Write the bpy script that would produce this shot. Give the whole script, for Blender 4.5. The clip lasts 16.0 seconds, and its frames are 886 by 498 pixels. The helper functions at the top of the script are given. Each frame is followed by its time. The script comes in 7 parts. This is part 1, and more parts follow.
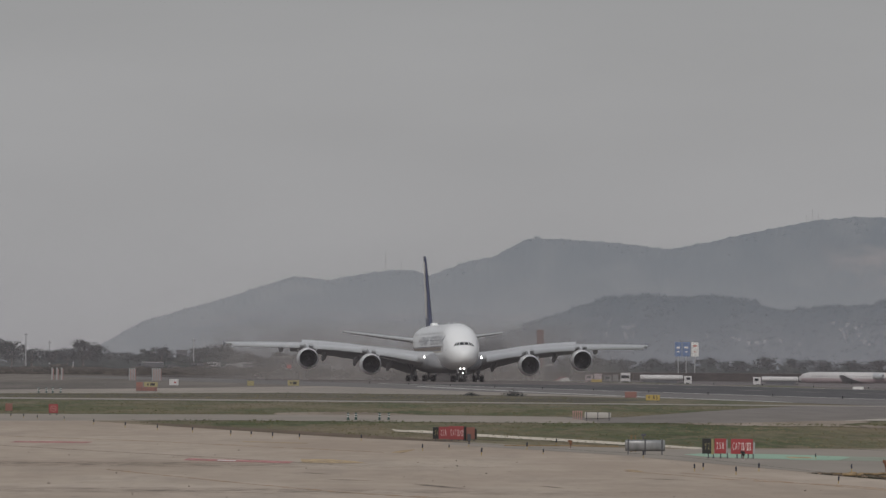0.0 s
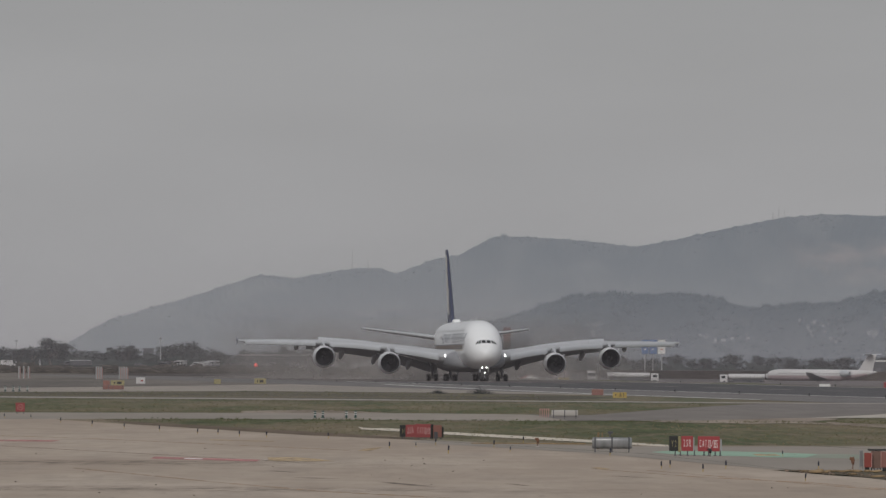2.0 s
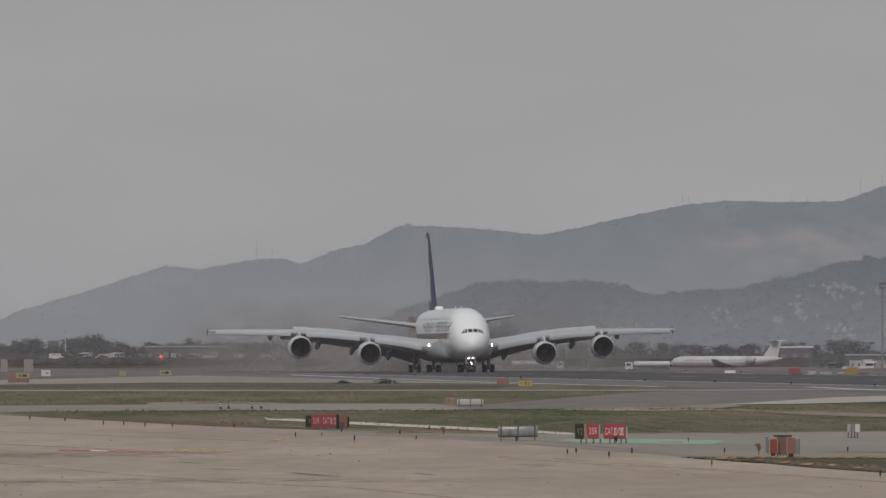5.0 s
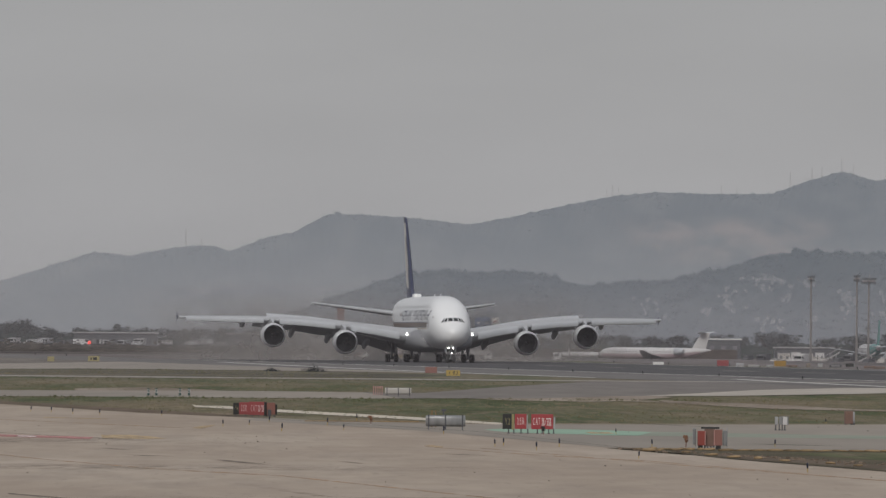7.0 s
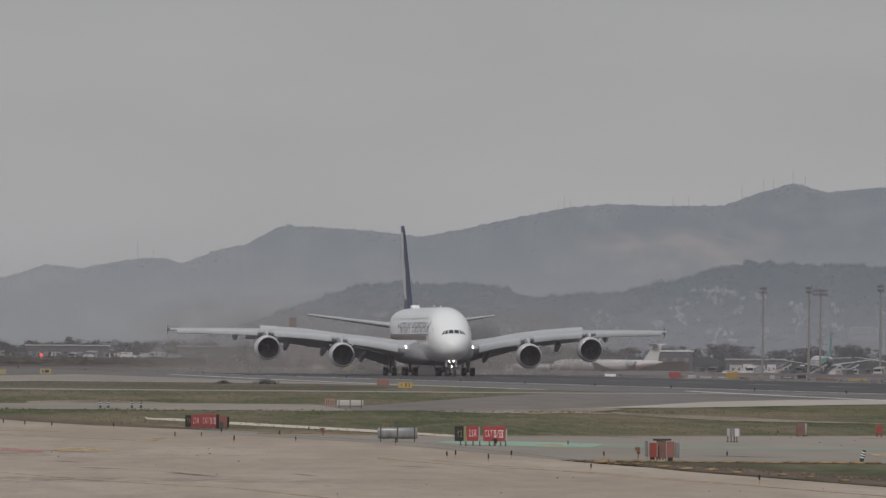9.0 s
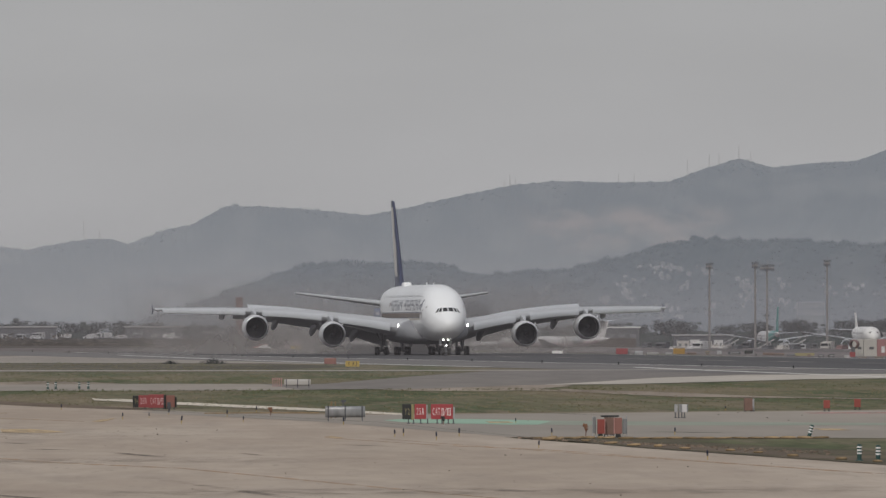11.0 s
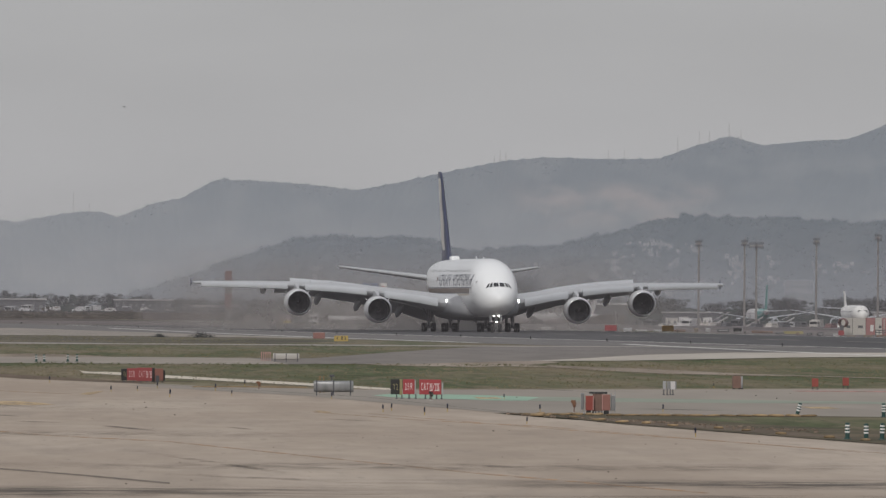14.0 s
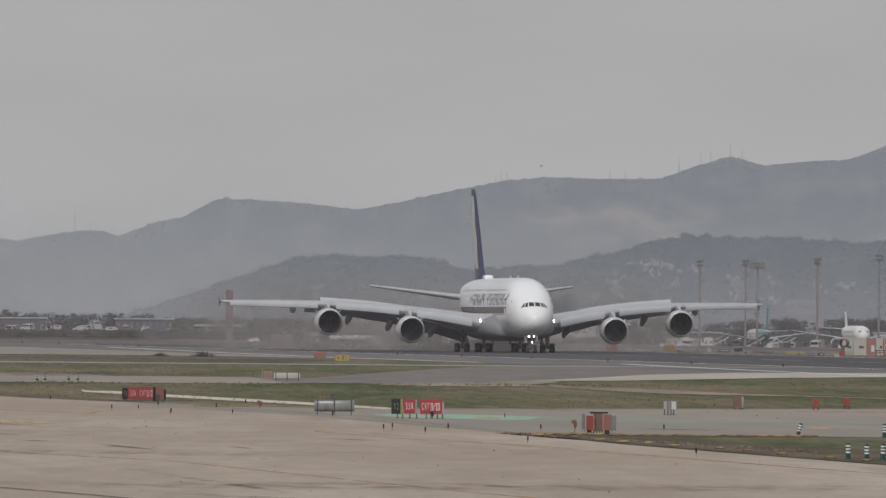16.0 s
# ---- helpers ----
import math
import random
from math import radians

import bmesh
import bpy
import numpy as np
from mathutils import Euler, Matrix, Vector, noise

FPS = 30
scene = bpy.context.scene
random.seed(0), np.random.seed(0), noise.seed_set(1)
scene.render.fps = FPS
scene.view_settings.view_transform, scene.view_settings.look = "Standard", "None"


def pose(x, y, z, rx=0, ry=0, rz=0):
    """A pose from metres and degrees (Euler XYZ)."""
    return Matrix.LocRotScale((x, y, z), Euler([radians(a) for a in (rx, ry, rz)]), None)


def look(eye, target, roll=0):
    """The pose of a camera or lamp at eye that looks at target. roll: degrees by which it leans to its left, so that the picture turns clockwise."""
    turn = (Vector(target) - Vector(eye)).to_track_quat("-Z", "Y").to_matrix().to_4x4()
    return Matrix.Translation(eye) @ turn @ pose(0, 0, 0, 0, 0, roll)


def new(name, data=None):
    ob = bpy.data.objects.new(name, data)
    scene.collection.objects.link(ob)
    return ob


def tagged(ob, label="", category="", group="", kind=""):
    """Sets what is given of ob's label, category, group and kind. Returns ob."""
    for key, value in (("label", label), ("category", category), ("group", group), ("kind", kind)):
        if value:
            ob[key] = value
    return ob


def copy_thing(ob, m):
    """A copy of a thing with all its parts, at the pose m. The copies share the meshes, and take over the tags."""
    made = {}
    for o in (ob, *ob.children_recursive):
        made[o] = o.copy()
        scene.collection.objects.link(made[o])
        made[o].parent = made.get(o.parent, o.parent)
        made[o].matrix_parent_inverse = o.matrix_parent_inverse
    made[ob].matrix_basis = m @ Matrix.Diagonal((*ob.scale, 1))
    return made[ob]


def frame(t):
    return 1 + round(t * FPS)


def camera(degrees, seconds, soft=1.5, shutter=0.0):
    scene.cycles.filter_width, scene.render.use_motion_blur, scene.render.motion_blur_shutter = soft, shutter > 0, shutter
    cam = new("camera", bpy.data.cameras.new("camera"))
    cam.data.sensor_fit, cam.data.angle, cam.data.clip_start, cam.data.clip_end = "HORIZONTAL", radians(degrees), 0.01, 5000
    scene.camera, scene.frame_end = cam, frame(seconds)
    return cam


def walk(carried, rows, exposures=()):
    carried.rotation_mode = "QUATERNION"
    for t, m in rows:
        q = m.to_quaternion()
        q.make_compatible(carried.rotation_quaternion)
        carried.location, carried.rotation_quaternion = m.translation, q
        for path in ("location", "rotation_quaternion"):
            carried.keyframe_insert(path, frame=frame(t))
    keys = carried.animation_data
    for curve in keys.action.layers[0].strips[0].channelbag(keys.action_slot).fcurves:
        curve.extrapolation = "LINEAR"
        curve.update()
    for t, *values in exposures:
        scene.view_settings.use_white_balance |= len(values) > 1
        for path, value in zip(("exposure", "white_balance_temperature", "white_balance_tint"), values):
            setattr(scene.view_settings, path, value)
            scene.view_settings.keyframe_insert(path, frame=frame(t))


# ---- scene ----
FOV = 4.4896
EYE = 5.14                      # height of the viewing terrace
cam = camera(FOV, 16.0, soft=1.45)
# seconds, pan to the right, tilt up, lean to the left, in degrees
PAN = [
    (0.0, 0.0000, 0.5325, 0.428),
    (0.5, -0.0214, 0.5249, 0.168),
    (1.0, 0.0347, 0.4993, 0.150),
    (1.5, 0.1275, 0.5103, 0.407),
    (2.0, 0.1694, 0.5229, 0.330),
    (2.5, 0.2053, 0.5609, 0.152),
    (3.0, 0.3119, 0.5427, -0.152),
    (3.5, 0.4562, 0.4955, -0.222),
    (4.0, 0.5803, 0.4689, -0.162),
    (4.2, 0.6219, 0.4712, -0.287),
    (6.3, 0.9050, 0.4510, 0.390),
    (6.5, 0.9480, 0.4366, 0.464),
    (7.0, 1.0132, 0.4153, 0.388),
    (7.5, 1.0265, 0.4434, 0.291),
    (8.0, 1.0557, 0.4700, 0.529),
    (8.5, 1.1217, 0.5029, 0.483),
    (9.0, 1.2570, 0.4784, 0.328),
    (9.5, 1.3650, 0.4325, 0.101),
    (9.7, 1.4073, 0.4115, 0.249),
    (11.8, 1.5893, 0.3257, -0.385),
    (12.0, 1.5626, 0.2636, -0.266),
    (12.5, 1.4665, 0.1567, 0.203),
    (13.0, 1.4085, 0.1610, 0.102),
    (13.5, 1.4632, 0.1920, 0.176),
    (14.0, 1.5835, 0.2431, 0.261),
    (14.5, 1.6516, 0.2684, 0.368),
    (15.0, 1.6494, 0.2846, -0.017),
    (15.5, 1.5820, 0.2973, 0.036),
    (16.0, 1.5774, 0.3425, 0.370),
]
walk(cam, [(t, pose(0, 0, EYE, 90 + p, 0, -y) @ pose(0, 0, 0, 0, 0, r)) for t, y, p, r in PAN],
     exposures=[(0.0, 0.16), (4.0, 0.17), (7.0, 0.27), (9.5, 0.30), (12.5, 0.43), (16.0, 0.45)])

# ---- world and sun: a high overcast over haze ----
world = bpy.data.worlds.new("overcast_sky")
scene.world = world
world.use_nodes = True


def overcast(tree):
    n, l = tree.nodes, tree.links
    out = n["World Output"]
    bg = n["Background"]
    tc = n.new("ShaderNodeTexCoord")
    sep = n.new("ShaderNodeSeparateXYZ")
    l.new(tc.outputs["Generated"], sep.inputs[0])
    up = n.new("ShaderNodeMapRange")
    up.interpolation_type = "SMOOTHSTEP"
    up.inputs["From Min"].default_value = 0.03
    up.inputs["From Max"].default_value = 0.75
    l.new(sep.outputs["Z"], up.inputs["Value"])
    grad = n.new("ShaderNodeMix")
    grad.data_type = "RGBA"
    grad.inputs["A"].default_value = (0.284, 0.283, 0.295, 1)
    grad.inputs["B"].default_value = (0.62, 0.63, 0.66, 1)
    l.new(up.outputs[0], grad.inputs["Factor"])
    # long soft cloud banks
    mp = n.new("ShaderNodeMapping")
    mp.inputs["Scale"].default_value = (14, 14, 55)
    mp.inputs["Rotation"].default_value = (0, 0.10, 0)
    l.new(tc.outputs["Generated"], mp.inputs[0])
    no = n.new("ShaderNodeTexNoise")
    no.inputs["Scale"].default_value = 1.6
    no.inputs["Detail"].default_value = 5
    no.inputs["Roughness"].default_value = 0.5
    l.new(mp.outputs[0], no.inputs["Vector"])
    mr = n.new("ShaderNodeMapRange")
    mr.inputs["From Min"].default_value = 0.3
    mr.inputs["From Max"].default_value = 0.7
    mr.inputs["To Min"].default_value = 0.95
    mr.inputs["To Max"].default_value = 1.04
    l.new(no.outputs["Fac"], mr.inputs["Value"])
    # the sky is brighter towards the horizon and dims higher up
    low = n.new("ShaderNodeMapRange")
    low.interpolation_type = "SMOOTHSTEP"
    low.inputs["From Min"].default_value, low.inputs["From Max"].default_value = 0.008, 0.070
    low.inputs["To Min"].default_value, low.inputs["To Max"].default_value = 1.08, 0.71
    l.new(sep.outputs["Z"], low.inputs["Value"])
    both = n.new("ShaderNodeMath")
    both.operation = "MULTIPLY"
    l.new(low.outputs[0], both.inputs[0])
    l.new(mr.outputs[0], both.inputs[1])
    mul = n.new("ShaderNodeMix")
    mul.data_type, mul.blend_type = "RGBA", "MULTIPLY"
    mul.inputs["Factor"].default_value = 1
    l.new(grad.outputs["Result"], mul.inputs["A"])
    l.new(both.outputs[0], mul.inputs["B"])
    sky = n.new("ShaderNodeTexSky")
    sky.sky_type, sky.sun_disc = "NISHITA", False
    sky.sun_elevation, sky.sun_rotation = radians(34), radians(195)
    sc = n.new("ShaderNodeVectorMath")
    sc.operation = "SCALE"
    sc.inputs["Scale"].default_value = 0.07
    l.new(sky.outputs[0], sc.inputs[0])
    mix = n.new("ShaderNodeMix")
    mix.data_type = "RGBA"
    mix.inputs["Factor"].default_value = 0.92
    l.new(sc.outputs[0], mix.inputs["A"])
    l.new(mul.outputs["Result"], mix.inputs["B"])
    l.new(mix.outputs["Result"], bg.inputs["Color"])
    bg.inputs["Strength"].default_value = 1.0


overcast(world.node_tree)
sun = new("sun", bpy.data.lights.new("sun", "SUN"))
sun.data.energy, sun.data.angle, sun.data.color = 1.15, radians(16), (1.0, 0.96, 0.9)
sun.matrix_world = look((-190, -700, 490), (0, 0, 0))

# ---- helpers ----
RUN = radians(6.48)             # the runway's turn from the y axis
FWD = Vector((math.sin(RUN), -math.cos(RUN)))
LAT = Vector((math.cos(RUN), math.sin(RUN)))


def across(x, y):
    """Distance from the eye's parallel to the runway."""
    return x * LAT.x + y * LAT.y


def gz(x, y):
    """Height of the ground: level up to the runway's far shoulder, then a shallow fall."""
    m = max(0.0, across(x, y) - 285.0)
    return -3.3 * (1 - math.exp(-m / 70.0))


def rw(s, l):
    """World x, y of a place s along and l across from the eye, in the runway's directions."""
    p = -FWD * s + LAT * l
    return p.x, p.y


def mesh_of(name, bm, smooth=None):
    me = bpy.data.meshes.new(name)
    bm.normal_update()
    bm.to_mesh(me)
    bm.free()
    if smooth:
        me.shade_smooth()
        me.set_sharp_from_angle(angle=radians(smooth))
    return me


def part(name, bm, material, parent, label="", m=None, smooth=None, kind=""):
    me = bm if isinstance(bm, bpy.types.Mesh) else mesh_of(name, bm, smooth)
    if material and not me.materials:
        for q in (material if isinstance(material, (list, tuple)) else [material]):
            me.materials.append(q)
    ob = new(name, me)
    ob.parent = parent
    if m is not None:
        ob.matrix_basis = m
    return tagged(ob, label, kind=kind)


def thing(name, m, label, category, group=""):
    ob = new(name)
    ob.empty_display_size = 0.2
    ob.matrix_basis = m
    return tagged(ob, label, category, group)


def box(bm, cx, cy, cz, sx, sy, sz, bevel=0.0, rz=0.0, mi=0, m=None):
    mm = pose(cx, cy, cz, 0, 0, rz) @ Matrix.Diagonal((sx, sy, sz, 1))
    if m is not None:
        mm = m @ mm
    g = bmesh.ops.create_cube(bm, size=1, matrix=mm)
    fs = {f for v in g["verts"] for f in v.link_faces}
    for f in fs:
        f.material_index = mi
    if bevel:
        es = list({e for v in g["verts"] for e in v.link_edges})
        r = bmesh.ops.bevel(bm, geom=es, offset=bevel, segments=2, affect="EDGES", profile=0.5)
        for f in r["faces"]:
            f.material_index = mi
    return bm


def rod(bm, a, b, r0, r1=None, n=10, mi=0):
    a, b = Vector(a), Vector(b)
    r1 = r0 if r1 is None else r1
    m = Matrix.Translation((a + b) / 2) @ (b - a).to_track_quat("Z", "Y").to_matrix().to_4x4()
    g = bmesh.ops.create_cone(bm, cap_ends=True, segments=n, radius1=r0, radius2=r1, depth=(b - a).length, matrix=m)
    for f in {f for v in g["verts"] for f in v.link_faces}:
        f.material_index = mi
    return bm


def loft(rings, caps=True, closed=True, bm=None):
    bm = bm or bmesh.new()
    vs = [[bm.verts.new(p) for p in r] for r in rings]
    n = len(vs[0])
    for a, b in zip(vs, vs[1:]):
        for i in range(n if closed else n - 1):
            j = (i + 1) % n
            bm.faces.new((a[i], a[j], b[j], b[i]))
    if caps and closed:
        bm.faces.new(vs[0][::-1])
        bm.faces.new(vs[-1])
    bmesh.ops.recalc_face_normals(bm, faces=bm.faces)
    return bm


def sheet(pts, z=0.0):
    bm = bmesh.new()
    bm.faces.new([bm.verts.new((x, y, z + gz(x, y))) for x, y in pts])
    bm.normal_update()
    if bm.faces[:][0].normal.z < 0:
        bmesh.ops.reverse_faces(bm, faces=bm.faces)
    return bm


def lettering(text, size, weight=-0.006, spacing=1.5):
    """A flat mesh of the built-in font, centred, in its x, y plane."""
    cu = bpy.data.curves.new("lettering", "FONT")
    cu.body, cu.size, cu.align_x, cu.align_y = text, size, "CENTER", "CENTER"
    cu.offset, cu.space_character = weight * size, spacing
    ob = bpy.data.objects.new("lettering", cu)
    scene.collection.objects.link(ob)
    bpy.context.view_layer.update()
    me = bpy.data.meshes.new_from_object(ob.evaluated_get(bpy.context.evaluated_depsgraph_get()))
    bpy.data.objects.remove(ob)
    me.materials.clear()
    return me


# ---- materials ----
def mat(name, color, rough=0.7, var=0.25, scale=1.0, big=0.12, bump=0.0, metal=0.0, stretch=(1, 1, 1), tint=None,
        island=0.0, rand=0.0, coat=0.0, spec=0.5):
    m = bpy.data.materials.new(name)
    m.use_nodes = True
    n, l = m.node_tree.nodes, m.node_tree.links
    b = n["Principled BSDF"]
    b.inputs["Roughness"].default_value, b.inputs["Metallic"].default_value = rough, metal
    b.inputs["Coat Weight"].default_value = coat
    b.inputs["Specular IOR Level"].default_value = spec
    tc = n.new("ShaderNodeTexCoord")
    mp = n.new("ShaderNodeMapping")
    mp.inputs["Scale"].default_value = stretch
    l.new(tc.outputs["Object"], mp.inputs[0])
    fine, wide = n.new("ShaderNodeTexNoise"), n.new("ShaderNodeTexNoise")
    for q, s, d in ((fine, scale, 6), (wide, scale * big, 4)):
        q.inputs["Scale"].default_value, q.inputs["Detail"].default_value = s, d
        l.new(mp.outputs[0], q.inputs["Vector"])
    add = n.new("ShaderNodeMath")
    add.operation = "ADD"
    l.new(fine.outputs["Fac"], add.inputs[0])
    l.new(wide.outputs["Fac"], add.inputs[1])
    mr = n.new("ShaderNodeMapRange")
    mr.inputs["From Min"].default_value, mr.inputs["From Max"].default_value = 0.65, 1.35
    mr.inputs["To Min"].default_value, mr.inputs["To Max"].default_value = 1 - var, 1 + var
    l.new(add.outputs[0], mr.inputs["Value"])
    last = mr.outputs[0]
    for weight, node, sock in ((island, "ShaderNodeNewGeometry", "Random Per Island"), (rand, "ShaderNodeObjectInfo", "Random")):
        if weight:
            g = n.new(node)
            k = n.new("ShaderNodeMapRange")
            k.inputs["To Min"].default_value, k.inputs["To Max"].default_value = 1 - weight, 1 + weight
            l.new(g.outputs[sock], k.inputs["Value"])
            x = n.new("ShaderNodeMath")
            x.operation = "MULTIPLY"
            l.new(last, x.inputs[0])
            l.new(k.outputs[0], x.inputs[1])
            last = x.outputs[0]
    mix = n.new("ShaderNodeMix")
    mix.data_type, mix.blend_type = "RGBA", "MULTIPLY"
    mix.inputs["Factor"].default_value = 1
    if tint:
        tm = n.new("ShaderNodeMix")
        tm.data_type = "RGBA"
        tm.inputs["A"].default_value, tm.inputs["B"].default_value = (*color, 1), (*tint, 1)
        ramp = n.new("ShaderNodeMapRange")
        ramp.inputs["From Min"].default_value, ramp.inputs["From Max"].default_value = 0.4, 0.62
        l.new(wide.outputs["Fac"], ramp.inputs["Value"])
        l.new(ramp.outputs[0], tm.inputs["Factor"])
        l.new(tm.outputs["Result"], mix.inputs["A"])
    else:
        mix.inputs["A"].default_value = (*color, 1)
    l.new(last, mix.inputs["B"])
    l.new(mix.outputs["Result"], b.inputs["Base Color"])
    if bump:
        bp = n.new("ShaderNodeBump")
        bp.inputs["Strength"].default_value, bp.inputs["Distance"].default_value = bump, 0.05
        l.new(fine.outputs["Fac"], bp.inputs["Height"])
        l.new(bp.outputs[0], b.inputs["Normal"])
    return m


def glow(name, color, strength):
    m = bpy.data.materials.new(name)
    m.use_nodes = True
    b = m.node_tree.nodes["Principled BSDF"]
    b.inputs["Base Color"].default_value = (*color, 1)
    b.inputs["Emission Color"].default_value = (*color, 1)
    b.inputs["Emission Strength"].default_value = strength
    return m


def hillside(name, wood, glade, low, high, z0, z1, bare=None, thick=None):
    """Wooded slopes far behind the place: woods, glades and bare earth, with haze painted on as surface glow."""
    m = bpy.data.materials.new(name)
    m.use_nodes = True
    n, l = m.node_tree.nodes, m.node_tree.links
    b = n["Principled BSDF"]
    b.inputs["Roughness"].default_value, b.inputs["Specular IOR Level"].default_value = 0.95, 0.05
    tc = n.new("ShaderNodeTexCoord")

    def grain(scale, detail, rough, stretch, lo, hi, turn=0.0):
        mp, no, mr = (n.new("ShaderNode" + k) for k in ("Mapping", "TexNoise", "MapRange"))
        mp.inputs["Scale"].default_value, mp.inputs["Rotation"].default_value = stretch, (0, radians(turn), 0)
        no.inputs["Scale"].default_value, no.inputs["Detail"].default_value, no.inputs["Roughness"].default_value = scale, detail, rough
        mr.inputs["From Min"].default_value, mr.inputs["From Max"].default_value = lo, hi
        l.new(tc.outputs["Object"], mp.inputs[0])
        l.new(mp.outputs[0], no.inputs["Vector"])
        l.new(no.outputs["Fac"], mr.inputs["Value"])
        return mr.outputs[0]

    def blend(fac, a, c, kind="MIX"):
        x = n.new("ShaderNodeMix")
        x.data_type, x.blend_type = "RGBA", kind
        for sock, v in (("Factor", fac), ("A", a), ("B", c)):
            if isinstance(v, (tuple, float)):
                x.inputs[sock].default_value = (*v, 1) if isinstance(v, tuple) else v
            else:
                l.new(v, x.inputs[sock])
        return x.outputs["Result"]

    sep = n.new("ShaderNodeSeparateXYZ")
    l.new(tc.outputs["Object"], sep.inputs[0])

    def ramp(sock, a, c, t0=0.0, t1=1.0):
        mr = n.new("ShaderNodeMapRange")
        mr.interpolation_type = "SMOOTHSTEP"
        for k, v in (("From Min", a), ("From Max", c), ("To Min", t0), ("To Max", t1)):
            mr.inputs[k].default_value = v
        l.new(sock, mr.inputs["Value"])
        return mr.outputs[0]

    def times(a, c):
        x = n.new("ShaderNodeMath")
        x.operation = "MULTIPLY"
        l.new(a, x.inputs[0])
        l.new(c, x.inputs[1])
        return x.outputs[0]

    # crowns, stands of trees, glades on the slopes
    crowns = blend(grain(0.75, 3, 0.6, (1, 0.15, 1.3), 0.35, 0.68), (0.82, 0.82, 0.82), (1.18, 1.18, 1.18))
    col = blend(grain(0.045, 8, 0.62, (1, 0.10, 1.7), 0.46, 0.66, 22), wood, glade)
    if bare:
        x0, x1, h0, h1, earth = bare
        w, h = (x1 - x0) / 4, (h1 - h0) / 3
        spot = times(times(ramp(sep.outputs["X"], x0, x0 + w), ramp(sep.outputs["X"], x1 - w, x1, 1, 0)), times(ramp(sep.outputs["Z"], h0, h0 + h), ramp(sep.outputs["Z"], h1 - h, h1, 1, 0)))
        col = blend(times(spot, grain(0.05, 5, 0.55, (1, 0.1, 2.0), 0.38, 0.66, 28)), col, earth)
    l.new(blend(1.0, col, crowns, "MULTIPLY"), b.inputs["Base Color"])
    # haze is painted on: the surface itself glows in its colour
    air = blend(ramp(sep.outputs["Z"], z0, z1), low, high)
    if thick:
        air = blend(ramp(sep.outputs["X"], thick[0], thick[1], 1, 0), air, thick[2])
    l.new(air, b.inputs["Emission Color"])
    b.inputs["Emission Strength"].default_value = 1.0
    return m


M_GRASS = mat("grass_ground", (0.098, 0.115, 0.058), 0.95, 0.45, 0.9, 0.10, stretch=(1, 0.10, 1), tint=(0.158, 0.132, 0.088), spec=0.1)
M_DRY = mat("dry_grass", (0.104, 0.092, 0.064), 0.95, 0.4, 0.8, 0.1, tint=(0.125, 0.102, 0.072), spec=0.1)
M_SOIL = mat("dark_verge", (0.085, 0.078, 0.055), 0.95, 0.35, 0.25, 0.1, tint=(0.12, 0.105, 0.075), spec=0.1)
M_CONC = mat("apron_concrete", (0.385, 0.314, 0.252), 0.85, 0.15, 0.7, 0.08, bump=0.05, stretch=(1, 0.16, 1), tint=(0.420, 0.352, 0.290), spec=0.2)
def stain(m, scale, stretch, color, lo, hi, amount):
    """Lay irregular worn patches over a material's base colour."""
    n, l = m.node_tree.nodes, m.node_tree.links
    b = n["Principled BSDF"]
    base = b.inputs["Base Color"].links[0].from_socket
    tc, mp, no, mr, mx = (n.new("ShaderNode" + k) for k in ("TexCoord", "Mapping", "TexNoise", "MapRange", "Mix"))
    mp.inputs["Scale"].default_value = stretch
    no.inputs["Scale"].default_value, no.inputs["Detail"].default_value, no.inputs["Roughness"].default_value = scale, 7, 0.62
    mr.inputs["From Min"].default_value, mr.inputs["From Max"].default_value, mr.inputs["To Max"].default_value = lo, hi, amount
    mx.data_type = "RGBA"
    mx.inputs["B"].default_value = (*color, 1)
    l.new(tc.outputs["Object"], mp.inputs[0])
    l.new(mp.outputs[0], no.inputs["Vector"])
    l.new(no.outputs["Fac"], mr.inputs["Value"])
    l.new(mr.outputs[0], mx.inputs["Factor"])
    l.new(base, mx.inputs["A"])
    l.new(mx.outputs["Result"], b.inputs["Base Color"])
    return m


stain(M_CONC, 0.25, (1, 0.10, 1), (0.25, 0.21, 0.175), 0.52, 0.78, 0.7)
stain(M_CONC, 2.2, (1, 0.06, 1), (0.25, 0.215, 0.18), 0.58, 0.72, 0.6)
stain(M_CONC, 0.09, (1, 0.12, 1), (0.335, 0.268, 0.212), 0.48, 0.66, 0.7)
stain(M_CONC, 6.0, (1, 0.04, 1), (0.44, 0.37, 0.30), 0.60, 0.74, 0.5)
stain(M_GRASS, 0.5, (1, 0.06, 1), (0.20, 0.16, 0.117), 0.52, 0.66, 0.8)
stain(M_GRASS, 1.6, (1, 0.05, 1), (0.058, 0.065, 0.036), 0.55, 0.70, 0.7)
stain(M_GRASS, 0.9, (1, 0.035, 1), (0.235, 0.19, 0.135), 0.58, 0.70, 0.65)
stain(M_GRASS, 0.06, (1, 0.2, 1), (0.19, 0.155, 0.115), 0.52, 0.68, 0.6)


